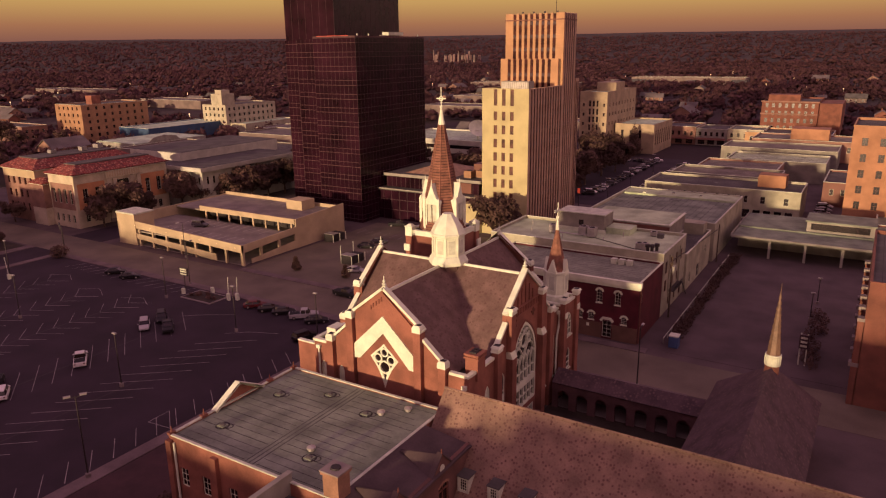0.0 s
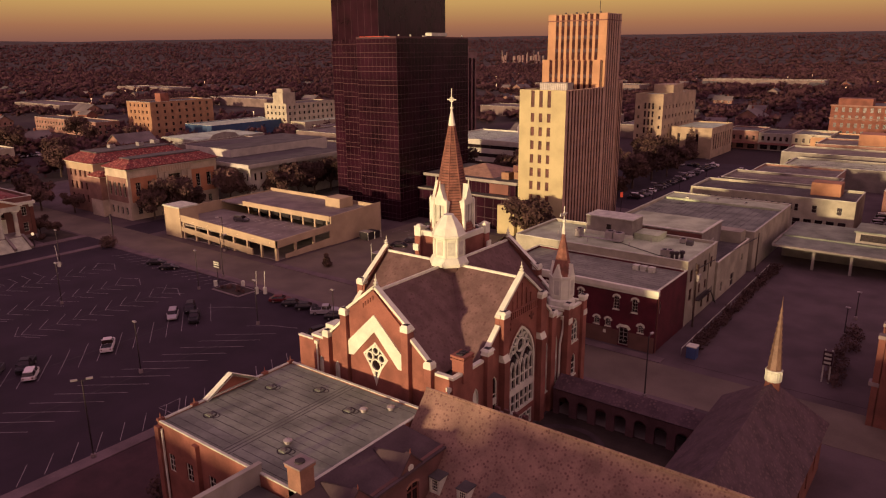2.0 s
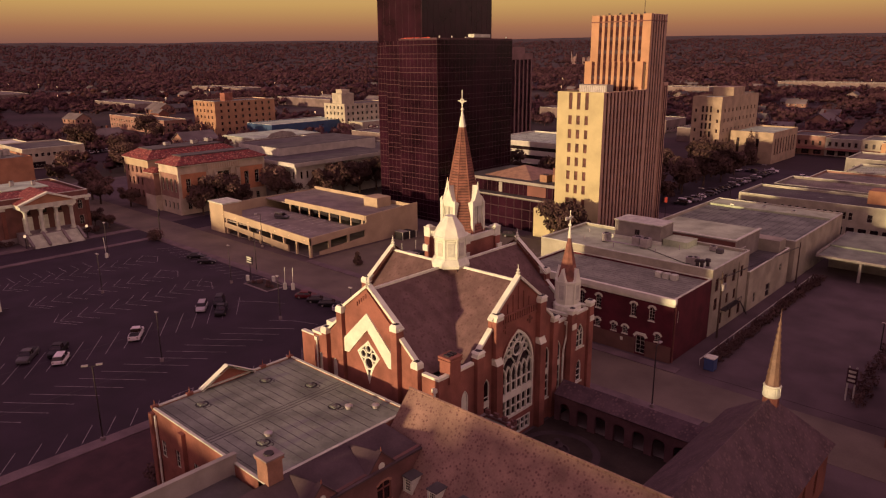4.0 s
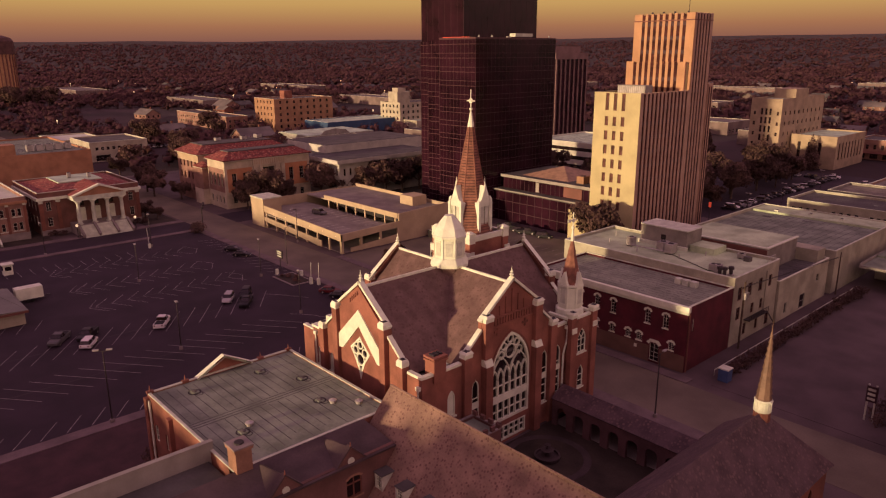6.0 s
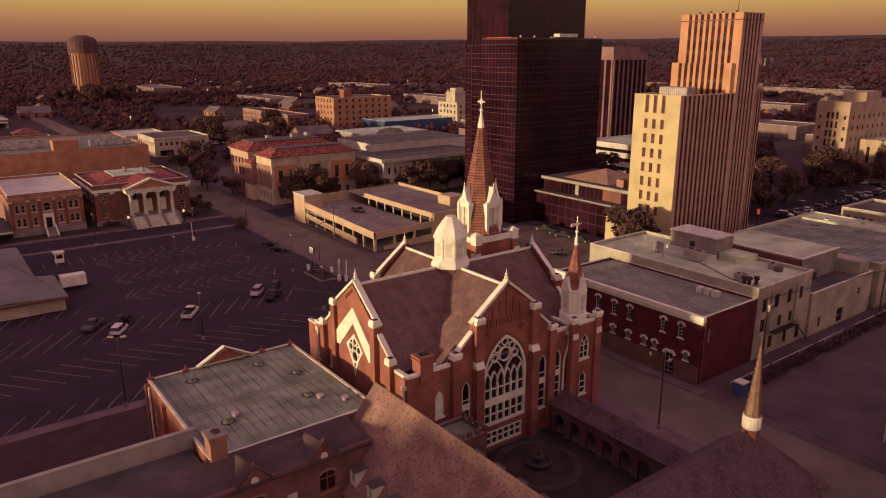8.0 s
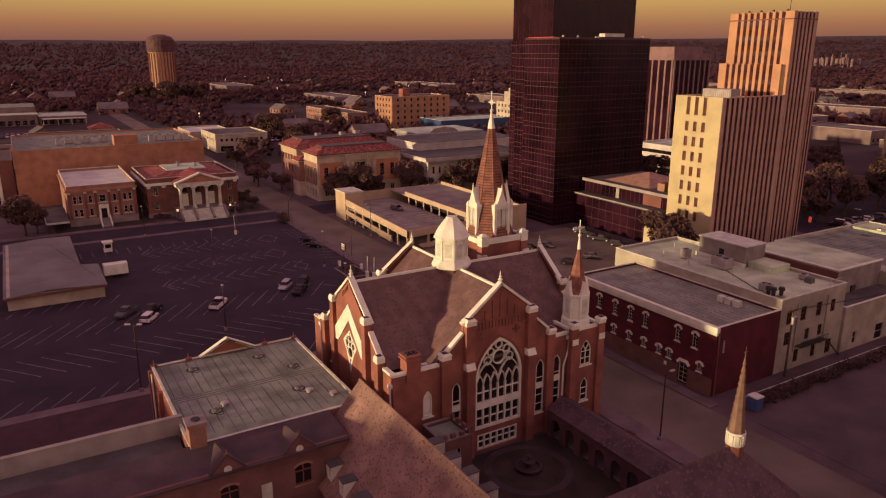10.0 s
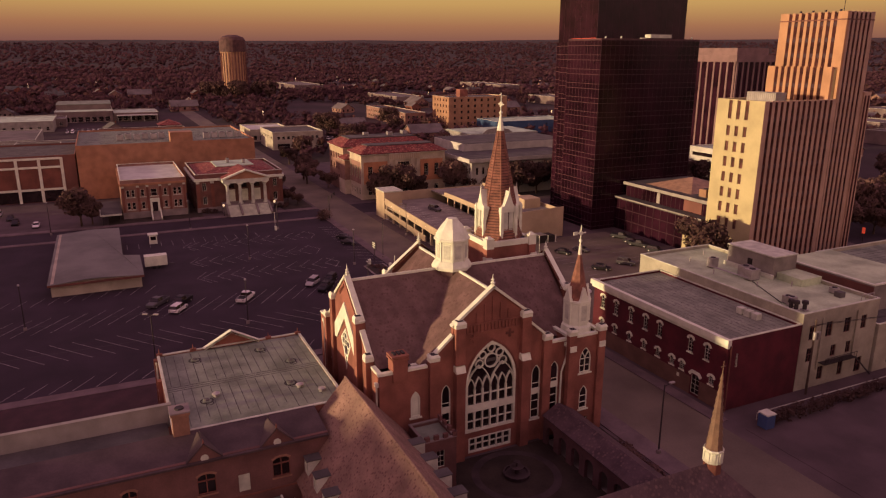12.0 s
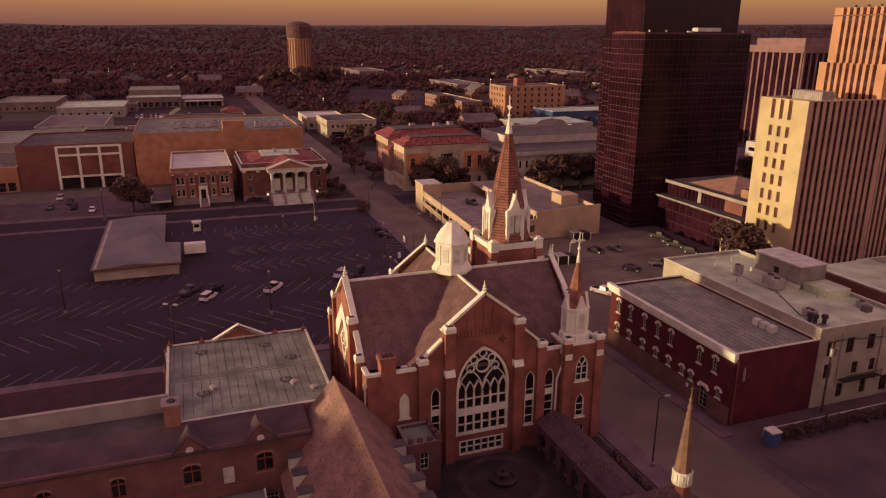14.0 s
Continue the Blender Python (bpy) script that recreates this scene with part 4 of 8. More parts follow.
# ---- parish buildings beside the church ----
def parish_block():
    x0, x1, y0, y1, h = -61.6, -38.6, 42.9, 62.6, 11.3
    wins = {"S": [(2.0, 5.6, 1.2, 2.2), (5.4, 5.6, 1.2, 2.2), (9.5, 5.6, 1.2, 2.2), (13, 5.6, 1.2, 2.2)], "W": row(1, 19, 5, 5.6, 1.3, 2.2) + row(1, 19, 5, 1.6, 1.3, 2.2)}
    o = block("parish_hall", "brick parish hall with grey seamed flat roof", "building", x0, x1, y0, y1, h, BRICK, MEMBRANE, wins, parapet=0.12, coping=TRIM_DULL, nx=2, nz=3, fm=TRIM, laps=False)
    z = h - 0.12
    # felt seams across the roof, and two long laps
    for i in range(17):
        y = y0 + 0.9 + i * 1.1
        for a, b in ((x0 + 0.5 + 0.5 * (i % 3), x0 + 10.6), (x0 + 12.3, x1 - 0.5 - 0.7 * (i * 5 % 4))):
            part("seam", boxes((a, b, y - 0.035, y + 0.035, z, z + 0.007)), ROOF_DK if i % 3 else TAR, o)
    tr = random.Random(31)
    for i in range(70):
        y = y0 + 0.9 + tr.randrange(17) * 1.1
        x = tr.choice((x0 + 1.0 + tr.uniform(0, 8), x0 + 12.6 + tr.uniform(0, 7.6)))
        w, r = tr.uniform(0.03, 0.06), tr.uniform(0.25, 1.2)
        blot = [(x, y - w * 0.4), (x + r * 0.3, y - w), (x + r * 0.7, y - w * 0.5), (x + r, y), (x + r * 0.6, y + w), (x + r * 0.2, y + w * 0.6)]
        part("tar_streak", slab(bmesh.new(), [(a, b, z + 0.011 + 0.0002 * i) for a, b in blot], 0.006), TAR, o)
    for x in (x0 + 10.9, x0 + 11.45, x0 + 12.0):
        part("seam", boxes((x - 0.06, x + 0.06, y0 + 0.4, y1 - 0.4, z, z + 0.01)), ROOF_DK, o)
    for a, b in ((3.4, 4.5), (3.6, 13.2), (9.0, 16.2), (15.6, 14.6), (16.2, 4.4)):
        x, y = x0 + a, y0 + b
        v = part("tar_ring", ring_path(x, y, 0.62, 0.80, z, z + 0.02, 18), TAR, o, "black tar patch round a roof vent")
        part("tar_ring", ring_path(x + 0.75, y + 0.25, 0.38, 0.5, z, z + 0.016, 14), TAR, v)
        part("roof_curb", boxes((x - 0.5, x + 0.5, y - 0.4, y + 0.4, z, z + 0.12)), MEMBRANE, v)
        part("skylight", tapers(x, y, [(z + 0.12, 0.34), (z + 0.22, 0.3), (z + 0.28, 0.12)], 8), ROOF_DK, v)
    for a, b in ((17.2, 15.4), (19.4, 17.6), (15.4, 5.6)):
        x, y = x0 + a, y0 + b
        part("roof_fan", tapers(x, y, [(z, 0.32), (z + 0.22, 0.32), (z + 0.26, 0.46), (z + 0.42, 0.46), (z + 0.55, 0.15)], 10), METAL, o, "galvanised mushroom roof fan")
    # brick pediment and finials on the street side
    m = face_frame("W", x0, x1, y0, y1)
    c = 19.7 - 9.9
    part("pediment", wall_poly(bmesh.new(), m, [(c - 3.4, h), (c + 3.4, h), (c, h + 1.9)], [], 0.1, 0.5), BRICK, o)
    for s in (-1, 1):
        part("coping", strip(bmesh.new(), m, [(c + s * 3.7, h + 0.05), (c, h + 2.05)], 0.3, -0.15, 0.65), TRIM, o)
    for u in (0.3, 4.6, 15.0, 19.4):
        bm = box(bmesh.new(), u - 0.4, u + 0.4, -0.1, 0.4, h, h + 0.3, m)
        taper(bm, 0, 0, 0, 0.7, 0.09, 0.02, 6, m=m @ Matrix.Translation((u, 0.15, h + 0.3)))
        part("finial", bm, BRICK_DK, o)
    m = face_frame("S", x0, x1, y0, y1)
    for u in (0.35, 7.3):
        part("buttress", box(bmesh.new(), u - 0.4, u + 0.4, -0.5, 0.1, 0, h - 0.4, m), BRICK, o)
    bm = tube(bmesh.new(), m @ Vector((1.0, -0.2, h - 0.6)), m @ Vector((1.0, -0.2, 0.3)), 0.12)
    part("downpipe", bm, TRIM, o, "pale rainwater pipe")
    ch = part("chimney", boxes((-39.7, -37.9, 42.9, 44.6, 6, 13.7), (-39.85, -37.75, 42.75, 44.75, 13.7, 14.0)), CHIMNEY, o, "square weathered brick chimney with pale cap")
    part("cap", boxes((-39.9, -37.7, 42.7, 44.8, 14.0, 14.15)), CONCRETE, ch)
    part("flue", tapers(-38.8, 43.75, [(14.15, 0.5), (14.3, 0.45)], 10), TAR, ch)
    # slated mansard on the courtyard side, over a brick front with two small gables
    f = thing("courtyard_wing", "brick courtyard wing with dark slate mansard roof and gablets", "building")
    m = face_frame("E", -38, -33.0, 22, 58.5)
    wl = 36.5
    gl = [23.4, 30.9]
    outer = [(0, 0), (wl, 0), (wl, 10.8)]
    for g in reversed(gl):
        outer += [(g + 1.7, 10.8), (g, 12.5), (g - 1.7, 10.8)]
    outer += [(0, 10.8)]
    wins = [(23.4, 6.7, 1.9, 2.5), (31.2, 6.7, 1.9, 2.5), (16.0, 6.7, 1.5, 2.5), (9.0, 6.7, 1.5, 2.5), (27.2, 5.9, 1.2, 2.1), (31.5, 1.4, 2.0, 2.2), (26.5, 1.4, 1.6, 2.2)]

    def arched(u, z, w, h):
        """A window opening with a low segmental head."""
        return [(u - w / 2, z), (u + w / 2, z), (u + w / 2, z + h - 0.3), (u + w * 0.3, z + h - 0.08), (u, z + h), (u - w * 0.3, z + h - 0.08), (u - w / 2, z + h - 0.3)]
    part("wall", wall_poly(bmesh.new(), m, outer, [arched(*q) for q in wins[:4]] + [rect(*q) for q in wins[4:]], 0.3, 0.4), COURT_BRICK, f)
    for u, z, w, h in wins[:4]:
        win = part("window", strip(bmesh.new(), m, arched(u, z, w, h), 0.16, 0.1, 0.25, True), BRICK_DK, f, "dark brown arched window")
        part("pane", pane(bmesh.new(), m, arched(u, z, w, h), 0.22), GLASS_DK, win)
        part("mullion", box(bmesh.new(), u - 0.06, u + 0.06, 0.12, 0.22, z, z + h, m), BRICK_DK, win)
        part("glazing_bar", box(bmesh.new(), u - w / 2, u + w / 2, 0.12, 0.22, z + h * 0.58, z + h * 0.64, m), BRICK_DK, win)
        part("window_head", strip(bmesh.new(), m, arched(u, z, w, h)[2:], 0.24, -0.06, 0.04), CHIMNEY, win)
        part("window_sill", box(bmesh.new(), u - w / 2 - 0.12, u + w / 2 + 0.12, -0.12, 0.1, z - 0.16, z, m), CHIMNEY, win)
    part("string_course", box(bmesh.new(), 0.0, wl, -0.07, 0.0, 5.3, 5.5, m), BRICK_DK, f)
    windows(f, m, wins[4:5], 0.2, 1, 1, TRIM_DULL, TRIM_DULL)
    windows(f, m, wins[5:], 0.2, 4, 4, TRIM)
    for g in gl:
        for s in (-1, 1):
            part("gable_coping", strip(bmesh.new(), m, [(g + s * 1.95, 10.6), (g, 12.6)], 0.14, -0.12, 0.5), WING_SLATE, f)
        part("roundel", strip(bmesh.new(), m, circle(g, 10.95, 0.2, 10), 0.4, -0.08, 0.05, True), TRIM_DULL, f)
        bm = bmesh.new()
        for s in (-1, 1):
            q = [(-33.1, 22 + g, 12.45), (-33.1, 22 + g + s * 1.9, 10.7), (-38.0, 22 + g + s * 0.1, 11.5)]
            nrm = (Vector(q[1]) - Vector(q[0])).cross(Vector(q[2]) - Vector(q[0]))
            slab(bm, q if nrm.z > 0 else q[::-1], 0.15)
        part("gablet_roof", bm, WING_SLATE, f)
        part("finial", taper(bmesh.new(), -33.0, 22 + g, 12.4, 13.1, 0.12, 0.03, 6), BRICK_DK, f)
    bm = slab(bmesh.new(), [(-32.7, 22, 10.7), (-32.7, 58.5, 10.7), (-38.55, 58.5, 11.4), (-38.55, 22, 11.4)], 0.25)
    part("roof", bm, WING_SLATE, f, "dark slate mansard slope")
    # south wing with a tall white-faced parapet
    g = thing("south_wing", "low brick wing with dark flat roof and pale parapet", "building")
    part("wall", boxes((-44.3, -38.6, 5, 42.7, 0, 9.6)), BRICK, g)
    part("roof", boxes((-43.9, -38.6, 5, 42.6, 9.6, 10.2)), ROOF_DK, g)
    part("parapet", boxes((-44.3, -43.9, 5, 43.2, 9.6, 12.3)), GREYWALL, g, "tall pale-faced parapet wall")
    part("coping", boxes((-44.4, -43.8, 5, 43.25, 12.3, 12.42)), GREYWALL, g)
    part("gable_coping", boxes((-38.6, -33.4, 21.2, 21.6, 9.0, 12.2)), BUFF, g)
    part("wall", boxes((-38.5, -33.2, 5, 21.9, 0, 9.0)), BRICK, g)
    # low porch roof in front
    p = thing("porch", "low porch with grey felt roof and white fascia", "porch")
    part("wall", boxes((-32.6, -26.5, 36, 52.5, 0, 4.2)), BRICK, p)
    part("roof", boxes((-32.7, -26.2, 35.8, 52.8, 4.2, 4.5)), MEMBRANE, p)
    part("fascia", boxes((-26.2, -26.0, 35.8, 52.8, 4.0, 4.62), (-32.7, -26.2, 52.8, 53.0, 4.0, 4.62)), TRIM, p)


parish_block()


def dormer(o, m, w=1.3, h=1.75):
    """A dormer that stands out of a slope; m puts its sill centre, looking along -y."""
    d = part("dormer", wall_poly(bmesh.new(), m, [(-w / 2, 0), (w / 2, 0), (w / 2, h), (-w / 2, h)], [rect(0, 0.2, w - 0.5, h - 0.4)], 0.12, 1.9), TRIM_DULL, o, "white framed flat-topped roof dormer")
    part("dormer_roof", box(bmesh.new(), -w / 2 - 0.08, w / 2 + 0.08, -0.1, 2.0, h, h + 0.1, m), ROOF_DK, d)
    fme, gme = window_meshes(w - 0.5, h - 0.4, 3, 4, TRIM, GLASS_DK)
    share("window", fme, d, m @ Matrix.Translation((0, 0.1, 0.2)))
    share("pane", gme, d, m @ Matrix.Translation((0, 0.1, 0.2)))


def parish_hall_roofed():
    o = thing("parish_house", "long brick parish house with steep mottled tile roof", "building")
    x0, x1, yr, zr, half, ze = -38.3, 12.0, 62.3, 14.35, 7.6, 5.6
    for side in "SN":
        m = face_frame(side, x0, x1, yr - half + 0.5, yr + half - 0.5)
        w = x1 - x0
        wins = row(8, w - 1, 11, 1.6, 1.4, 2.2)
        part("wall", wall_poly(bmesh.new(), m, [(0, 0), (w, 0), (w, 6.2), (0, 6.2)], [rect(*q) for q in wins], 0.25, 0.3), BRICK, o)
        windows(o, m, wins, 0.18, 2, 3, TRIM)
    for side in "EW":
        m = face_frame(side, x0 + 0.2, x1 - 0.2, yr - half + 0.5, yr + half - 0.5)
        w = 2 * half - 1
        part("gable_wall", wall_poly(bmesh.new(), m, [(0, 0), (w, 0), (w, 6.0), (w / 2, zr - 0.35), (0, 6.0)], [], 0.1, 0.4), BRICK, o)
    for s in (-1, 1):
        q = [(x0, yr, zr), (x0, yr + s * half, ze), (x1, yr + s * half, ze), (x1, yr, zr)]
        nrm = (Vector(q[1]) - Vector(q[0])).cross(Vector(q[2]) - Vector(q[0]))
        part("roof_slope", slab(bmesh.new(), q if nrm.z > 0 else q[::-1], 0.3), MOTTLED, o, "mottled brown tile roof slope")
    part("ridge_tile", tube(bmesh.new(), (x0, yr, zr + 0.02), (x1, yr, zr + 0.02), 0.14, 6), MOTTLED, o)
    k = (zr - ze) / half
    for x in (-32.2, -28.7, -25.2, -21.7, -18.2, -14.7):
        dormer(o, Matrix.Translation((x, yr - 6.6, zr - 6.6 * k + 0.02)))
    for x in (-30.5, -27.0, -23.5, -20.0, -16.5, -13.0):
        dormer(o, Matrix.Translation((x, yr + 6.6, zr - 6.6 * k + 0.02)) @ Matrix.Rotation(math.pi, 4, "Z"))
    # crenellated bay on the courtyard side
    b = thing("entrance_bay", "small crenellated brick bay with pale flat roof", "building")
    x0, x1, y0, y1, h = -36.4, -31.6, 69.6, 73.8, 7.2
    wins = {"E": [(2.1, 3.6, 1.1, 2.2)], "N": [(2.2, 3.6, 1.1, 2.2)]}
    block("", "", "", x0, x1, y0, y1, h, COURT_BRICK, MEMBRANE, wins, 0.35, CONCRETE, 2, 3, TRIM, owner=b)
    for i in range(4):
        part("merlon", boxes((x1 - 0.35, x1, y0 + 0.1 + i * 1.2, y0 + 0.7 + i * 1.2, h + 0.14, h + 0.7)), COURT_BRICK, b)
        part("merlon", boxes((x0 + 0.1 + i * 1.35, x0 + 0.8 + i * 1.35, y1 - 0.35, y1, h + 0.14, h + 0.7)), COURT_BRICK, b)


parish_hall_roofed()


def chapel():
    o = thing("chapel", "small chapel with dark hipped tile roof and copper fleche", "chapel")
    x0, x1, y0, y1, ze, zr = -15.0, -2.0, 63.0, 96.8, 6.2, 13.2
    cx = -7.7
    for side in "SENW":
        m = face_frame(side, x0 + 0.5, x1 - 0.5, y0 + 0.5, y1 - 0.5)
        w = (x1 - x0 - 1) if side in "SN" else (y1 - y0 - 1)
        wins = [lancet(u, 1.5, 1.0, 3.4) for u in ([w / 2] if side in "SN" else [10.5, 15.0, 19.5, 24.0, 28.5])]
        part("wall", wall_poly(bmesh.new(), m, [(0, 0), (w, 0), (w, ze + 0.4), (0, ze + 0.4)], wins, 0.25, 0.3, mitre=True), BRICK_DK, o)
        for h in wins:
            part("pane", pane(bmesh.new(), m, h, 0.2), GLASS_DK, o)
    a, b = (cx, y0 + 0.0, zr), (cx, 89.6, zr)
    e = [(x0, y0, ze), (x1, y0, ze), (x1, y1, ze), (x0, y1, ze)]
    for q in ([e[0], e[3], b, a], [e[1], a, b, e[2]], [e[3], e[2], b]):
        nrm = (Vector(q[1]) - Vector(q[0])).cross(Vector(q[2]) - Vector(q[0]))
        part("roof_slope", slab(bmesh.new(), q if nrm.z > 0 else q[::-1], 0.25), GRAVEL, o, "dark tile roof slope")
    fx, fy = cx, 89.6
    f = part("fleche", tapers(fx, fy, [(11.4, 0.85), (13.3, 0.8)], 8), BRICK_DK, o, "slender copper fleche on a pale drum")
    part("drum", tapers(fx, fy, [(13.3, 0.84), (13.42, 0.92), (14.45, 0.84), (14.6, 0.95), (14.75, 0.9)], 10), TRIM_DULL, f)
    for i in range(10):
        a = 2 * math.pi * i / 10
        k = Matrix.Translation((fx, fy, 0)) @ Matrix.Rotation(a, 4, "Z")
        part("drum_rib", box(bmesh.new(), 0.82, 0.95, -0.07, 0.07, 13.35, 14.5, k), TRIM_DULL, f)
    for i in range(11):
        z = 14.7 + i * 0.72
        r0, r1 = [0.72 + (0.03 - 0.72) * (q - 14.7) / 7.95 for q in (z, z + 0.72)]
        part("copper_course", taper(bmesh.new(), fx, fy, z, z + 0.74, r0 + 0.09, max(0.03, r1 - 0.03), 8), GOLD, f)
    bm = tapers(fx, fy, [(22.4, 0.05), (23.8, 0.02)], 6)
    box(bm, fx - 0.03, fx + 0.03, fy - 0.3, fy + 0.3, 23.2, 23.26)
    part("fleche_cross", bm, GOLD, f)


chapel()


def cloister():
    o = thing("cloister", "arcaded cloister walk with dark tile roof", "arcade")
    x0, x1, y0, y1 = -36.4, -14.8, 89.4, 93.8
    m = face_frame("S", x0, x1, y0, y1)
    w, n = x1 - x0, 7
    arches = []
    for i in range(n):
        u = 1.7 + i * (w - 2.6) / (n - 0.35)
        arches.append([(u - 0.85, 0.02), (u + 0.85, 0.02)] + [(u + 0.85 * math.cos(math.pi * k / 10), 2.1 + 0.85 * math.sin(math.pi * k / 10)) for k in range(11)])
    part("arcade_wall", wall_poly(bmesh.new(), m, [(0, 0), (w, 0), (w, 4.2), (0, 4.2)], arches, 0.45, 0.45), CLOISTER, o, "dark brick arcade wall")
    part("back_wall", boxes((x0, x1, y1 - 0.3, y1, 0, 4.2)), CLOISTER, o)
    part("floor", boxes((x0, x1, y0 + 0.5, y1 - 0.3, 0.05, 0.09)), CONCRETE, o)
    yr, zr = (y0 + y1) / 2, 5.5
    for s in (-1, 1):
        q = [(x0, yr, zr), (x0, yr + s * 2.45, 4.1), (x1 + 1, yr + s * 2.45, 4.1), (x1 + 1, yr, zr)]
        nrm = (Vector(q[1]) - Vector(q[0])).cross(Vector(q[2]) - Vector(q[0]))
        part("roof_slope", slab(bmesh.new(), q if nrm.z > 0 else q[::-1], 0.18), GRAVEL, o)
    f = thing("fountain", "round tiered stone garden fountain in the courtyard", "fountain")
    part("basin", tapers(-31.0, 82.0, [(0.05, 1.6), (0.55, 1.7), (0.6, 1.45), (0.35, 1.4)], 16), DARK_STONE, f)
    part("stem", tapers(-31.0, 82.0, [(0.3, 0.3), (1.1, 0.2), (1.2, 0.8), (1.3, 0.85), (1.35, 0.15), (1.9, 0.1), (1.95, 0.4), (2.0, 0.4), (2.05, 0.05)], 12), DARK_STONE, f)
    part("path", ring_path(-31.0, 82, 4.7, 5.7, 0.05, 0.075), DARK_STONE, f, "curved pale garden path")


cloister()


# ---- the city round the church ----
def grid(u0, u1, n, z0, dz, rows, w, h):
    return [q for k in range(rows) for q in row(u0, u1, n, z0 + k * dz, w, h)]


def rooftop_units(o, spots, z, material=None):
    for x, y, a, b, c in spots:
        u = part("rooftop_unit", boxes((x - a / 2, x + a / 2, y - b / 2, y + b / 2, z + 0.15, z + c)), material or METAL, o)
        part("unit_curb", boxes((x - a / 2 + 0.1, x + a / 2 - 0.1, y - b / 2 + 0.1, y + b / 2 - 0.1, z, z + 0.15)), ROOF_DK, u)
        part("unit_fan", tapers(x, y, [(z + c, min(a, b) * 0.36), (z + c + 0.1, min(a, b) * 0.33)], 12), TAR, u)


def garage():
    o = thing("parking_garage", "two-level tan precast parking garage with open decks", "parking garage")
    x0, x1, y0, y1 = -179.5, -130.8, 118.0, 157.6
    part("deck", boxes((x0 + 0.3, x1 - 0.3, y0 + 0.3, 137.4, 3.85, 4.25)), DECK, o, "grey concrete upper deck with stall lines")
    part("upper_deck", boxes((x0 + 0.3, x1 - 0.3, 137.4, y1 - 0.3, 6.5, 6.9)), DECK, o)
    part("floor_slab", boxes((x0 + 0.4, x1 - 0.4, y0 + 0.4, y1 - 0.4, 0.0, 0.12)), CONCRETE, o)
    for i in range(15):
        x = x0 + 4.0 + i * 2.9
        part("stall_line", boxes((x, x + 0.12, y0 + 1.0, y0 + 5.6, 4.25, 4.256)), LINE, o)
        if i > 3:
            part("stall_line", boxes((x, x + 0.12, 131.6, 136.4, 4.25, 4.256)), LINE, o)
        part("stall_line", boxes((x, x + 0.12, 151.6, 156.6, 6.9, 6.906)), LINE, o)
    # sloping south front: two spandrels with columns between
    m = face_frame("S", x0, x1, y0, y1)
    w = x1 - x0
    part("spandrel", wall_poly(bmesh.new(), m, [(0, 5.1), (w, 3.3), (w, 5.3), (0, 7.1)], [], 0.1, 0.35), TAN_GARAGE, o, "tan precast parapet spandrel")
    part("spandrel", wall_poly(bmesh.new(), m, [(4, 2.2), (39, 0.1), (39, 1.9), (4, 3.6)], [], 0.1, 0.35), TAN_GARAGE, o)
    for i in range(9):
        u = 3.0 + i * 5.65
        part("column", box(bmesh.new(), u - 0.3, u + 0.3, 0.05, 0.6, 0, 5.2 - u * 0.035, m), TAN_GARAGE, o)
    # east front: open ramp in front, plain wall behind
    m = face_frame("E", x0, x1, y0, y1)
    part("spandrel", wall_poly(bmesh.new(), m, [(0, 3.3), (19.4, 4.3), (19.4, 5.9), (0, 5.3)], [], 0.1, 0.35), TAN_GARAGE, o)
    part("spandrel", wall_poly(bmesh.new(), m, [(3, 0.1), (19.4, 0.1), (19.4, 2.3), (3, 1.2)], [], 0.1, 0.35), TAN_GARAGE, o)
    part("wall", wall_poly(bmesh.new(), m, [(19.4, 0), (39.6, 0), (39.6, 8.7), (19.4, 8.0)], [], 0.1, 0.35), TAN_GARAGE, o, "plain tan side wall")
    for u in (0.4, 6.5, 13.0, 19.2):
        part("column", box(bmesh.new(), u - 0.3, u + 0.3, 0.05, 0.6, 0, 4.2, m), TAN_GARAGE, o)
    part("wall", boxes((x0, x1 - 0.4, y1 - 0.35, y1, 0, 7.9), (x0, x0 + 0.35, y0 + 8, y1 - 0.4, 0, 7.2)), TAN_GARAGE, o)
    # inner parapet of the raised deck, over a dark slot on short posts
    part("inner_parapet", boxes((-168.5, x1 - 0.4, 137.2, 137.6, 6.6, 8.0)), TAN_GARAGE, o)
    for i in range(8):
        x = -166 + i * 4.8
        part("post", boxes((x - 0.25, x + 0.25, 137.25, 137.55, 4.25, 6.6)), TAN_GARAGE, o)
    # black sheet standing in for the shade below the upper deck
    part("dark_void", boxes((-168, x1 - 0.5, 140.5, 140.7, 4.25, 6.5)), TAR, o)
    s = part("stair_tower", boxes((x0 - 0.2, x0 + 7.5, y0 - 0.15, y0 + 6, 0, 8.6)), TAN_GARAGE, o, "tan stair tower with pale cap")
    part("stair_cap", boxes((x0 - 0.4, x0 + 7.7, y0 - 0.35, y0 + 6.2, 8.6, 9.0)), TRIM_DULL, s)
    part("penthouse", boxes((-146, -140, 150, 155.5, 6.9, 9.7)), TAN_GARAGE, o)
    for i in range(11):
        for y in (121.5, 131.5):
            x = -168 + i * 2.9
            part("stall_line", boxes((x - 0.08, x + 0.08, y, y + 5.0, 4.25, 4.262)), TRIM_DULL, o)
    for i in range(7):
        part("lamp", tapers(-172 + i * 6.5, y0 - 0.25, [(5.7 - i * 0.2, 0.06), (5.82 - i * 0.2, 0.06)], 6), LAMP_WARM, o)


garage()


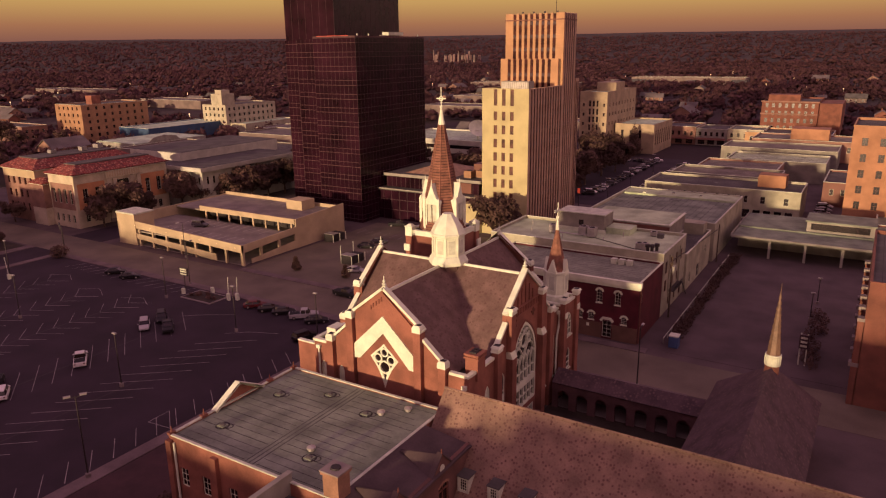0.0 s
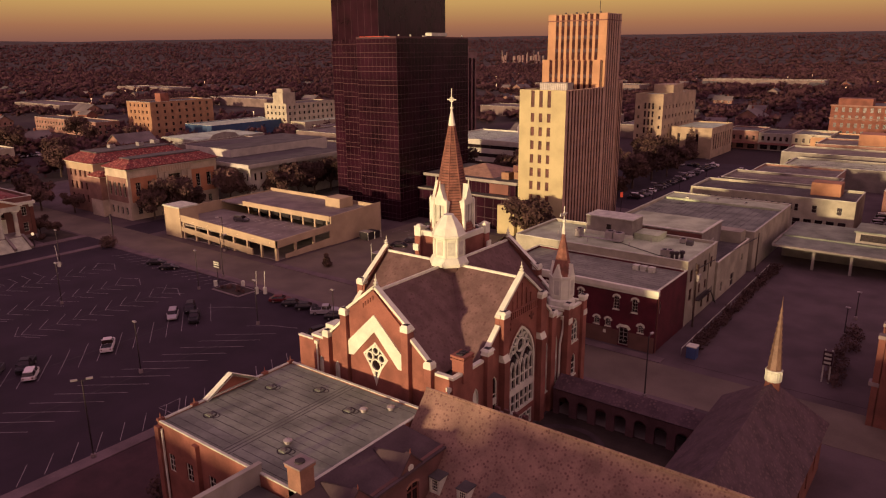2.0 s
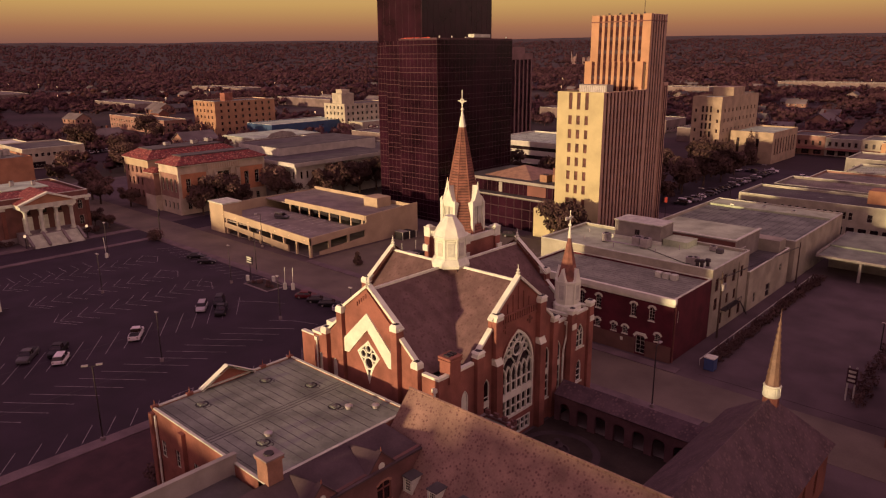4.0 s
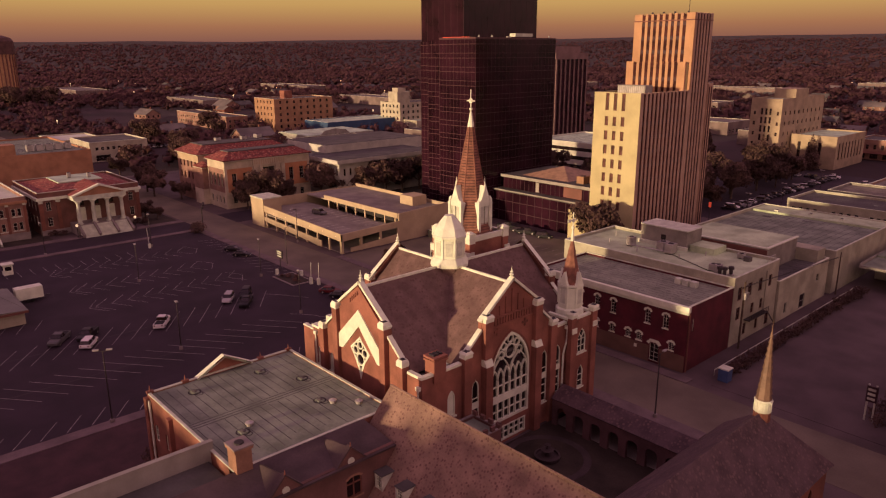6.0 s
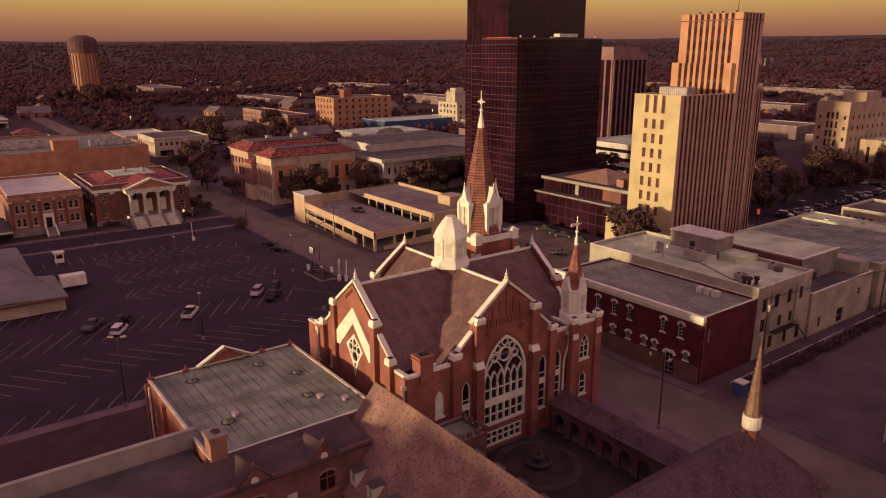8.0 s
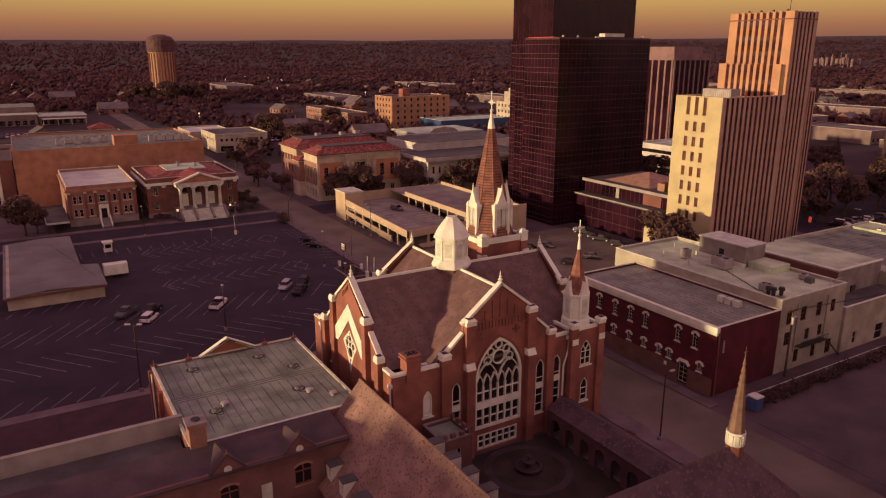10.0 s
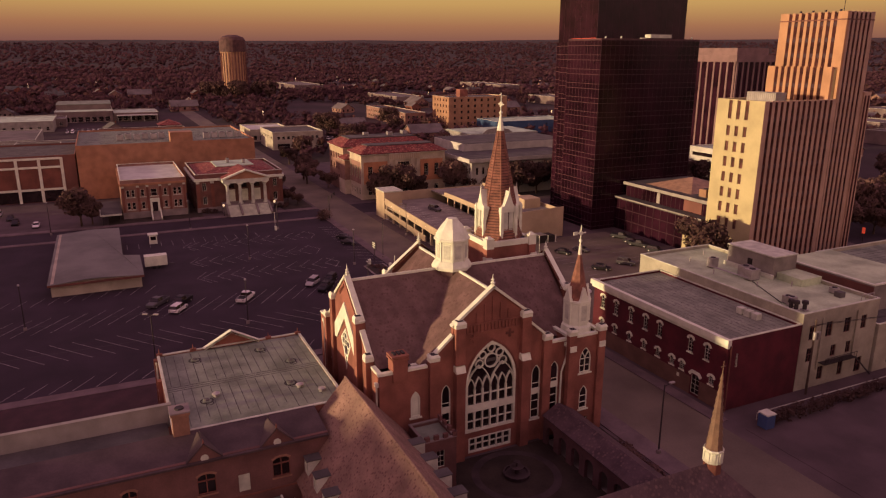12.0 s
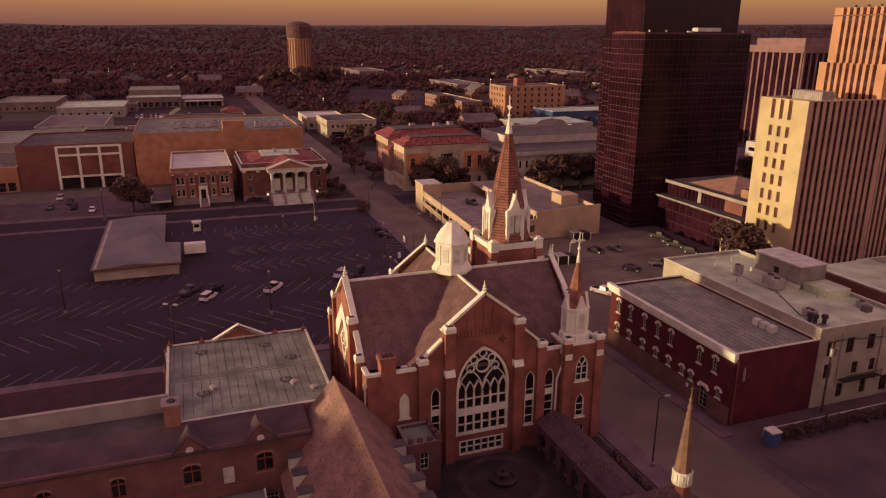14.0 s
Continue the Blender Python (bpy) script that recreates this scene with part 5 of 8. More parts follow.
def black_tower():
    o = thing("office_tower", "dark bronze glass office tower with stepped south side", "office tower")
    fl, n = 4.05, 13

    def shaft(x0, x1, y0, y1, z0, z1, sides, lines, step):
        part("glass_wall", boxes((x0, x1, y0, y1, z0, z1)), CURTAIN, o, "dark bronze curtain glass")
        for side in sides:
            m = face_frame(side, x0, x1, y0, y1)
            w = (x1 - x0) if side in "SN" else (y1 - y0)
            z = z0 + 1.0
            while z < z1 - 0.3:
                if lines:
                    # sunlight put into the colour: paler rails south, darker ones elsewhere
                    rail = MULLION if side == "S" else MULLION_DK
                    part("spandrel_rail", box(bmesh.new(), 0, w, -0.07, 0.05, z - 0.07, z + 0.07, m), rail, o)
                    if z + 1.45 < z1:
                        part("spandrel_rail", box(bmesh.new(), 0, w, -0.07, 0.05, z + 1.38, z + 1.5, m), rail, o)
                z += fl
            k = int(w / step)
            for i in range(k + 1):
                u = w * i / k
                part("mullion", box(bmesh.new(), u - 0.035, u + 0.035, -0.04, 0.05, z0, z1, m), MULLION_DK, o)
    shaft(-149.2, -133.2, 169.4, 205.9, 0, 55.2, "SE", True, 1.6)
    shaft(-160.2, -149.21, 174.2, 205.3, 0, 55.0, "S", True, 1.6)
    shaft(-169.9, -160.21, 179.3, 205.3, 0, 54.8, "S", True, 1.6)
    shaft(-169.9, -149.4, 179.9, 215.0, 54.81, 92, "SE", False, 2.6)
    part("parapet_rail", boxes((-149.2, -133.2, 169.3, 169.5, 55.2, 55.6), (-133.4, -133.2, 169.5, 205.9, 55.2, 55.6)), MULLION, o)
    part("facade_crane", boxes((-136.7, -136.2, 186, 188, 55.4, 56.0), (-137.0, -134.5, 188, 196, 55.9, 56.9)), TRIM_DULL, o, "pale window-cleaning rig")
    for y in (171.0, 176.5, 203.0):
        part("davit", boxes((-133.9, -133.6, y, y + 0.35, 54.2, 56.2)), TRIM_DULL, o)
    part("red_lamp", boxes((-148, -136, 169.55, 169.65, 55.62, 55.70)), LAMP_DIM, o)
    # low podium with a pyramid skylight
    p = thing("bank_pavilion", "low dark glass pavilion with pale pyramid roof", "building")
    part("glass_wall", boxes((-133.1, -98.2, 178.4, 205, 0, 9.3)), CURTAIN, p)
    for z in (3.0, 6.2):
        part("transom", boxes((-133.1, -98.2, 178.32, 178.4, z, z + 0.2)), MULLION_DK, p)
    for i in range(12):
        part("mullion", boxes((-131.4 + i * 2.95, -131.26 + i * 2.95, 178.3, 178.4, 0, 9.3)), MULLION_DK, p)
    part("terrace_slab", boxes((-133.1, -97.8, 177.7, 205.2, 9.3, 9.9)), ROOF_DK, p)
    part("terrace_rim", boxes((-133.1, -97.8, 177.55, 177.69, 9.6, 9.95)), GREYWALL, p, "pale metal terrace rim")
    part("glass_wall", boxes((-132.0, -98.6, 181.0, 205, 9.9, 13.3)), CURTAIN, p)
    part("roof", boxes((-132.6, -98.0, 180.4, 205.3, 13.3, 14.1)), ROOF_DK, p)
    part("fascia", boxes((-132.6, -98.0, 180.2, 180.39, 13.4, 14.25), (-98.0, -97.8, 180.39, 205, 13.4, 14.25)), GREYWALL, p)
    for i in range(20):
        x = -131.6 + i * 1.72
        part("mullion", boxes((x - 0.06, x + 0.06, 180.9, 181.0, 9.9, 13.3)), MULLION_DK, p)
    part("wall_panel", boxes((-107.8, -101.2, 180.86, 180.98, 10.1, 13.1)), BROWN, p)
    part("wall_panel", boxes((-118.5, -117.2, 180.86, 180.98, 10.1, 13.1)), GREYWALL, p)
    part("skylight", taper(bmesh.new(), -117.5, 193, 14.1, 16.9, 9.2, 0.3, 4), COPPER, p, "copper pyramid roof light")
    part("penthouse", boxes((-107, -99.0, 193, 203, 14.1, 17.0)), BROWN, p)
    rooftop_units(p, [(-104, 185, 2.5, 3, 2.2), (-101, 187, 2.2, 3, 2.2)], 14.1, HOTEL)


black_tower()


def tan_tower():
    o = thing("bank_tower", "setback tan limestone tower with vertical window strips", "office tower")

    def strips(m, w, z0, z1, n, edge, gap=0.55, stone=TAN, first=0.0):
        """Piers standing proud of dark window strips."""
        part("window_strip_wall", box(bmesh.new(), edge, w - edge, 0.16, 0.8, z0, z1 - 0.25, m), STRIP_DK, o, "dark recessed window strips")
        step = (w - 2 * edge) / n
        for i in range(n + 1):
            u = edge + i * step
            hw = step * (1 - gap) / 2
            a, b = (first if i == 0 else u - hw), (w if i == n else u + hw)
            part("pier", box(bmesh.new(), a, b, 0.0, 0.75, z0, z1, m), stone, o)
        z = z0 + 3.2
        while z < z1 - 2:
            part("spandrel", box(bmesh.new(), edge, w - edge, 0.13, 0.7, z, z + 1.0, m), MULLION_DK, o)
            z += 3.7
    # low front block
    x0, x1, y0, y1, h = -95.2, -81.1, 176.4, 200.5, 41.0
    m = face_frame("S", x0, x1, y0, y1)
    wins = []
    for k in range(7):
        for u in (4.15, 6.65, 9.15):
            wins.append((u, 10.05 + k * 3.73, 1.08, 2.4))
    tall = [(u, 36.4, 1.08, 4.4) for u in (4.15, 6.65, 9.15)]
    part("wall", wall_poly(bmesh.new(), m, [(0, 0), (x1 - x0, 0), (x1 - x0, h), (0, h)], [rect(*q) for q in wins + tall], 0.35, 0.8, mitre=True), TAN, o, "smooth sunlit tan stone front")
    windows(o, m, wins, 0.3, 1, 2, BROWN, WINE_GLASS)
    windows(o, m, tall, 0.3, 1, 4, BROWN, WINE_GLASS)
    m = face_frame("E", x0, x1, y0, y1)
    # east piers: the shade of this side is in the stone colour
    strips(m, y1 - y0, 0, h, 12, 1.0, gap=0.5, stone=TAN_SHADED, first=0.003)
    part("core", boxes((x0 + 0.8, x1 - 0.8, y0 + 0.8, y1, 0, h - 0.9)), TAN, o)
    part("wall", boxes((x0, x0 + 0.79, y0 + 0.8, y1, 0, h)), TAN, o)
    # main shaft
    a0, a1, b0, b1, hh = -100.3, -81.6, 200.6, 210.4, 61.3
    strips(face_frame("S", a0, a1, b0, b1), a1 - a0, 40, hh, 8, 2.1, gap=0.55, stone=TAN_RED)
    strips(face_frame("E", a0, a1, b0, b1), b1 - b0, 0, hh, 5, 1.0, gap=0.5, stone=TAN_SHADED, first=0.76)
    part("core", boxes((a0, a1 - 0.8, b0 + 0.8, b1, 0, hh - 0.6)), TAN, o)
    part("cornice", boxes((a0 - 0.1, a1 + 0.1, b0 - 0.1, b0 + 0.4, 59.3, 59.6), (a1 - 0.4, a1 + 0.1, b0 + 0.4, b1, 59.3, 59.6)), BROWN, o)
    # middle setback in front of the shaft
    c0, c1 = -101.0, -82.4
    strips(face_frame("S", c0, c1, 198.9, 200.5), c1 - c0, 40.2, 48.5, 8, 1.9, gap=0.55, stone=TAN_RED)
    part("setback", boxes((c0, c1, 199.7, 200.59, 40.2, 48.1)), TAN, o)
    part("side_wing", boxes((-100.0, -81.2, 210.41, 213.0, 0, 42.5)), TAN_SHADED, o)
    for y in (211.0, 212.2):
        part("window_strip", boxes((-81.2, -81.15, y - 0.3, y + 0.3, 0, 41.6)), STRIP_DK, o)
    # roof plant, mast, terrace at the foot
    part("plant_screen", boxes((-93, -84.5, 183.5, 187.0, 39.9, 42.6)), GREYWALL, o, "grey louvred roof plant screen")
    for i in range(14):
        part("louvre", boxes((-92.8 + i * 0.58, -92.45 + i * 0.58, 183.4, 183.5, 40.2, 42.4)), METAL, o)
    part("mast", tube(bmesh.new(), (-86, 205, 61), (-86, 205, 69), 0.06, 5), POLE, o)
    for x in (-95, -91.5, -88, -84):
        part("floodlight", boxes((x - 0.2, x + 0.2, 201.0, 201.4, 61.2, 61.8)), POLE, o)
    part("terrace", boxes((-101, -95.3, 174.8, 197, 0, 8.4)), TAN, o)


tan_tower()


def hip_roof(o, x0, x1, y0, y1, ze, rise, material, over=0.8):
    x0, x1, y0, y1 = x0 - over, x1 + over, y0 - over, y1 + over
    if x1 - x0 > y1 - y0:
        k = (y1 - y0) / 2
        a, b = (x0 + k, y0 + k, ze + rise), (x1 - k, y0 + k, ze + rise)
        e = [(x0, y0, ze), (x1, y0, ze), (x1, y1, ze), (x0, y1, ze)]
        fs = ([e[0], e[1], b, a], [e[2], e[3], a, b], [e[1], e[2], b], [e[3], e[0], a])
    else:
        k = (x1 - x0) / 2
        a, b = (x0 + k, y0 + k, ze + rise), (x0 + k, y1 - k, ze + rise)
        e = [(x0, y0, ze), (x1, y0, ze), (x1, y1, ze), (x0, y1, ze)]
        fs = ([e[1], e[2], b, a], [e[3], e[0], a, b], [e[0], e[1], a], [e[2], e[3], b])
    for q in fs:
        nrm = (Vector(q[1]) - Vector(q[0])).cross(Vector(q[2]) - Vector(q[0]))
        q = q if nrm.z > 0 else q[::-1]
        part("roof_slope", slab(bmesh.new(), q, 0.3), material, o)
    part("soffit", boxes((x0 + 0.1, x1 - 0.1, y0 + 0.1, y1 - 0.1, ze - 0.45, ze - 0.32)), TRIM_DULL, o)


def flat_topped_hip(o, x0, x1, y0, y1, ze, rise, inset, material, deck, over=0.8):
    """Four tiled slopes up to a flat deck."""
    x0, x1, y0, y1 = x0 - over, x1 + over, y0 - over, y1 + over
    e = [(x0, y0, ze), (x1, y0, ze), (x1, y1, ze), (x0, y1, ze)]
    z, k = ze + rise, inset
    t = [(x0 + k, y0 + k, z), (x1 - k, y0 + k, z), (x1 - k, y1 - k, z), (x0 + k, y1 - k, z)]
    for i in range(4):
        j = (i + 1) % 4
        part("roof_slope", slab(bmesh.new(), [e[i], e[j], t[j], t[i]], 0.3), material, o)
    part("roof_deck", boxes((x0 + k - 0.3, x1 - k + 0.3, y0 + k - 0.3, y1 - k + 0.3, z - 0.2, z + 0.18)), deck, o, "flat grey centre of the roof")
    part("soffit", boxes((x0 + 0.1, x1 - 0.1, y0 + 0.1, y1 - 0.1, ze - 0.45, ze - 0.32)), TRIM_DULL, o)


def tile_roof_offices():
    o = thing("civic_offices", "cream and orange offices with red clay tile hipped roofs", "office building")
    x0, x1, y0, y1, h = -217.5, -204.5, 121.5, 154.5, 16.6
    tall = [(3.4, 7.4, 1.7, 4.4), (7.6, 7.4, 1.7, 4.4), (25.4, 7.4, 1.7, 4.4), (29.6, 7.4, 1.7, 4.4)]
    low = [(3.4, 1.6, 1.5, 2.4), (7.6, 1.6, 1.5, 2.4), (25.4, 1.6, 1.5, 2.4), (29.6, 1.6, 1.5, 2.4)]
    wins = {"S": row(0.8, 12.2, 4, 7.4, 1.4, 4.4) + row(0.8, 12.2, 4, 1.6, 1.4, 2.4), "E": tall + low + [(16.5, 6.6, 4.6, 6.4), (16.5, 0.2, 3.2, 4.4)]}
    for side in "SENW":
        m = face_frame(side, x0, x1, y0, y1)
        w = 13 if side in "SN" else 33
        part("wall", wall_poly(bmesh.new(), m, [(0, 0), (w, 0), (w, h), (0, h)], [rect(*q) for q in wins.get(side, [])], 0.4, 0.4, mitre=True), LIMESTONE, o)
        windows(o, m, wins.get(side, []), 0.35, 2, 4, TRIM_DULL)
        for a, b in (((0.7, 12.3),) if side in "SN" else ((0.9, 10.0), (23.0, 32.1))):
            holes = [rect(*q) for q in wins.get(side, []) if a < q[0] < b and q[1] > 3.6]
            # panels off the south side get brighter brick, light put into the colour
            part("brick_panel", wall_poly(bmesh.new(), m @ Matrix.Translation((0, -0.07, 0)), [(a, 5.6), (b, 5.6), (b, 13.5), (a, 13.5)], holes, 0.1, 0.1), DULL_BRICK if side == "S" else PANEL, o, "orange brick infill panel")
        part("stone_band", box(bmesh.new(), -0.1, w + 0.1, -0.16, 0.2, 13.6, 14.0, m), LIMESTONE, o)
        part("stone_band", box(bmesh.new(), -0.06, w + 0.06, -0.12, 0.2, 5.2, 5.5, m), LIMESTONE, o)
    m = face_frame("E", x0, x1, y0, y1)
    for u in (11.2, 13.4, 19.6, 21.8):
        part("pilaster", box(bmesh.new(), u - 0.6, u + 0.6, -0.55, 0.1, 0, 13.8, m), LIMESTONE, o)
        part("pilaster_base", box(bmesh.new(), u - 0.75, u + 0.75, -0.7, 0.1, 0, 1.2, m), CONCRETE, o)
    part("attic", box(bmesh.new(), 10.4, 22.6, -0.6, 0.1, 14.0, 16.3, m), LIMESTONE, o, "fluted pale stone attic over the entrance")
    for k in range(14):
        part("flute", box(bmesh.new(), 10.8 + k * 0.86, 11.15 + k * 0.86, -0.72, -0.6, 14.3, 16.0, m), TAN_GARAGE, o)
    part("canopy", box(bmesh.new(), 14.2, 18.8, -1.4, 0.0, 4.8, 5.2, m), CONCRETE, o)
    flat_topped_hip(o, x0, x1, y0, y1, h, 2.3, 4.6, RED_TILE, ROOF_DK)
    x0, x1, y0, y1 = -242, -224, 121, 156
    wins = {"S": grid(1, 17, 5, 3.2, 4.2, 3, 1.3, 2.4), "E": grid(1, 34, 9, 7.4, 4.2, 2, 1.3, 2.4)}
    for side in "SENW":
        m = face_frame(side, x0, x1, y0, y1)
        w = 18 if side in "SN" else 35
        part("wall", wall_poly(bmesh.new(), m, [(0, 0), (w, 0), (w, h), (0, h)], [rect(*q) for q in wins.get(side, [])], 0.3, 0.3, mitre=True), DULL_BRICK, o)
        windows(o, m, wins.get(side, []), 0.25, 2, 3, BROWN)
        part("stone_band", box(bmesh.new(), -0.06, w + 0.06, -0.08, 0.2, 13.9, h - 0.1, m), TAN_GARAGE, o)
    flat_topped_hip(o, x0, x1, y0, y1, h + 0.3, 2.6, 4.8, RED_TILE, ROOF_DK)
    part("link_block", boxes((-224, -217.5, 124, 150, 0, 14.0)), DULL_BRICK, o)
    part("stair_block", boxes((-224.5, -217.6, 119.5, 124, 5.4, 13.2)), DULL_BRICK, o)
    part("stair_base", boxes((-224.6, -217.55, 119.4, 124.1, 0, 5.4)), LIMESTONE, o)
    hip_roof(o, -224.5, -217.6, 119.5, 124, 13.2, 1.4, RED_TILE, 0.4)
    rooftop_units(o, [(-234, 150, 3, 2, 1.4), (-232, 143, 2, 2, 1.4), (-235, 134, 2, 2, 1.2)], 19.68)


tile_roof_offices()


def annex():
    o = thing("office_annex", "low white concrete annex with overhanging flat roof", "office building")
    x0, x1, y0, y1 = -236, -194, 160.5, 205
    m = face_frame("S", x0, x1, y0, y1)
    block("", "", "", x0, x1, y0, y1, 12.6, WHITEWALL, ROOF_DK, {"S": row(22, 41.5, 8, 8.0, 0.9, 2.6), "E": row(1, 43, 16, 8.0, 0.9, 2.6)}, 0.2, WHITEWALL, 1, 1, GREYWALL, owner=o)
    part("eaves_slab", boxes((x0 + 14, x1 + 2, y0 - 2, y1, 12.75, 14.1)), WHITEWALL, o, "thick white overhanging roof slab")
    part("roof", boxes((x0 + 14.4, x1 + 1.6, y0 - 1.6, y1 - 0.4, 14.1, 14.2)), ROOF_DK, o)
    part("upper_hall", boxes((x0 - 4, x1 - 18, y0 + 6, y1 + 10, 12.6, 17.0)), WHITEWALL, o)
    part("roof", boxes((x0 - 3.6, x1 - 18.4, y0 + 6.4, y1 + 9.6, 17.0, 17.15)), ROOF_DK, o)


annex()


def portico_library():
    o = thing("old_library", "brick library with white columned portico and red tile roof", "library")
    x0, x1, y0, y1, h = -236.0, -206.5, 65.0, 93.5, 12.6
    wins = {"E": [(2.6, 7.2, 1.3, 2.6), (2.6, 2.6, 1.3, 2.6), (25.9, 7.2, 1.3, 2.6), (25.9, 2.6, 1.3, 2.6)], "N": grid(1, 28, 7, 2.6, 4.6, 2, 1.4, 2.8), "S": grid(1, 28, 7, 2.6, 4.6, 2, 1.4, 2.8)}
    block("", "", "", x0, x1, y0, y1, h, LIBRARY, ROOF_LT, wins, 0.9, TRIM_DULL, 2, 3, TRIM, owner=o)
    part("cornice", boxes((x1 - 0.3, x1 + 0.6, y0 - 0.5, y1 + 0.5, 10.4, 11.2), (x0, x1 - 0.3, y0 - 0.6, y0 + 0.2, 10.4, 11.2), (x0, x1 - 0.3, y1 - 0.2, y1 + 0.6, 10.4, 11.2)), TRIM, o, "white entablature")
    part("tile_roof", boxes((x0 + 2, x1 - 1.0, y0 + 1, y0 + 8, 11.8, 12.3)), RED_TILE, o)
    flat_topped_hip(o, x0 + 1.2, x1 - 1.2, y0 + 1.2, y1 - 1.2, 12.2, 1.5, 7.0, RED_TILE, ROOF_LT, 0)
    rooftop_units(o, [(-222, 78, 1, 1, 1.6), (-219, 83, 1, 1, 1.4)], 13.88)
    # portico
    a, b, c0, c1 = -206.5, -200.6, 73.3, 87.3
    part("podium", boxes((a, b, c0 - 0.6, c1 + 0.6, 0, 3.0)), CONCRETE, o)
    n = 4
    for i in range(n):
        y = c0 + 0.9 + i * (c1 - c0 - 1.8) / (n - 1)
        col = part("column", tapers(b - 0.9, y, [(3.0, 0.85), (3.3, 0.85), (3.35, 0.56), (9.2, 0.47), (9.3, 0.65), (9.8, 0.75)], 14), TRIM_DULL, o, "white classical column")
        part("capital", boxes((b - 1.85, b + 0.05, y - 0.85, y + 0.85, 9.8, 10.1)), TRIM, col)
    part("entablature", boxes((a, b + 0.1, c0 - 0.4, c1 + 0.4, 10.1, 11.4)), TRIM_DULL, o)
    for y in (y0 + 0.6, y0 + 5.2, y1 - 5.2, y1 - 0.6):
        part("pilaster", boxes((x1 - 0.1, x1 + 0.25, y - 0.5, y + 0.5, 1.6, 10.4)), BRICK_DK, o)
        part("pilaster_cap", boxes((x1 - 0.1, x1 + 0.34, y - 0.6, y + 0.6, 9.6, 10.38)), TRIM_DULL, o)
    part("plinth", boxes((x1 - 0.1, x1 + 0.3, y0 - 0.1, y1 + 0.1, 0, 1.6)), CONCRETE, o)
    m = face_frame("E", a, b, c0, c1)
    w = c1 - c0
    part("pediment", wall_poly(bmesh.new(), m, [(0, 11.4), (w, 11.4), (w / 2, 14.1)], [], 0.1, 0.4), ORANGE, o, "orange-brown pediment with white mouldings")
    for s in (-1, 1):
        part("raking_cornice", strip(bmesh.new(), m, [(w / 2 + s * (w / 2 + 0.7), 11.45), (w / 2, 14.3)], 0.5, -0.5, 0.8), TRIM, o)
        q = [(b, 80.3, 14.35), (b, 80.3 + s * 7.6, 11.5), (-214, 80.3 + s * 7.6, 11.5), (-214, 80.3, 14.35)]
        nrm = (Vector(q[1]) - Vector(q[0])).cross(Vector(q[2]) - Vector(q[0]))
        part("roof_slope", slab(bmesh.new(), q if nrm.z > 0 else q[::-1], 0.25), RED_TILE, o)
    m = face_frame("E", x0, x1 + 0.08, y0, y1)
    for u in (11.1, 15.3, 19.5):
        d = part("door", box(bmesh.new(), u - 1.3, u + 1.3, -0.05, 0.1, 3.0, 7.0, m), TRIM, o, "white panelled double door")
        part("pane", box(bmesh.new(), u - 1.0, u + 1.0, -0.09, 0.0, 7.6, 9.4, m), GLASS_DK, d)
    for i in range(12):
        part("step", boxes((b + i * 0.42, b + (i + 1) * 0.42, c0 + 0.4, c1 - 0.4, 0, 3.0 - (i + 1) * 0.235)), TRIM_DULL, o)
    for y in (c0 + 0.1, (c0 + c1) / 2 - 2.6, (c0 + c1) / 2 + 2.6, c1 - 0.1):
        bm = bmesh.new()
        slab(bm, [(b, y - 0.3, 3.5), (b + 5.2, y - 0.3, 0.9), (b + 5.2, y + 0.3, 0.9), (b, y + 0.3, 3.5)], 0.9)
        part("stair_wall", bm, CONCRETE, o)
    for y in (c0 - 1.2, c1 + 1.2):
        bm = tapers(b + 3.0, y, [(0, 0.3), (0.5, 0.12), (3.2, 0.1)], 8)
        lamp = thing("globe_lamp", "white globe lamp on a dark post", "lamp", group="globe lamps at the library")
        part("post", bm, POLE, lamp)
        part("globe", tapers(b + 3.0, y, [(3.2, 0.12), (3.35, 0.3), (3.6, 0.36), (3.85, 0.3), (4.0, 0.1)], 10), LAMP_WARM, lamp)


portico_library()


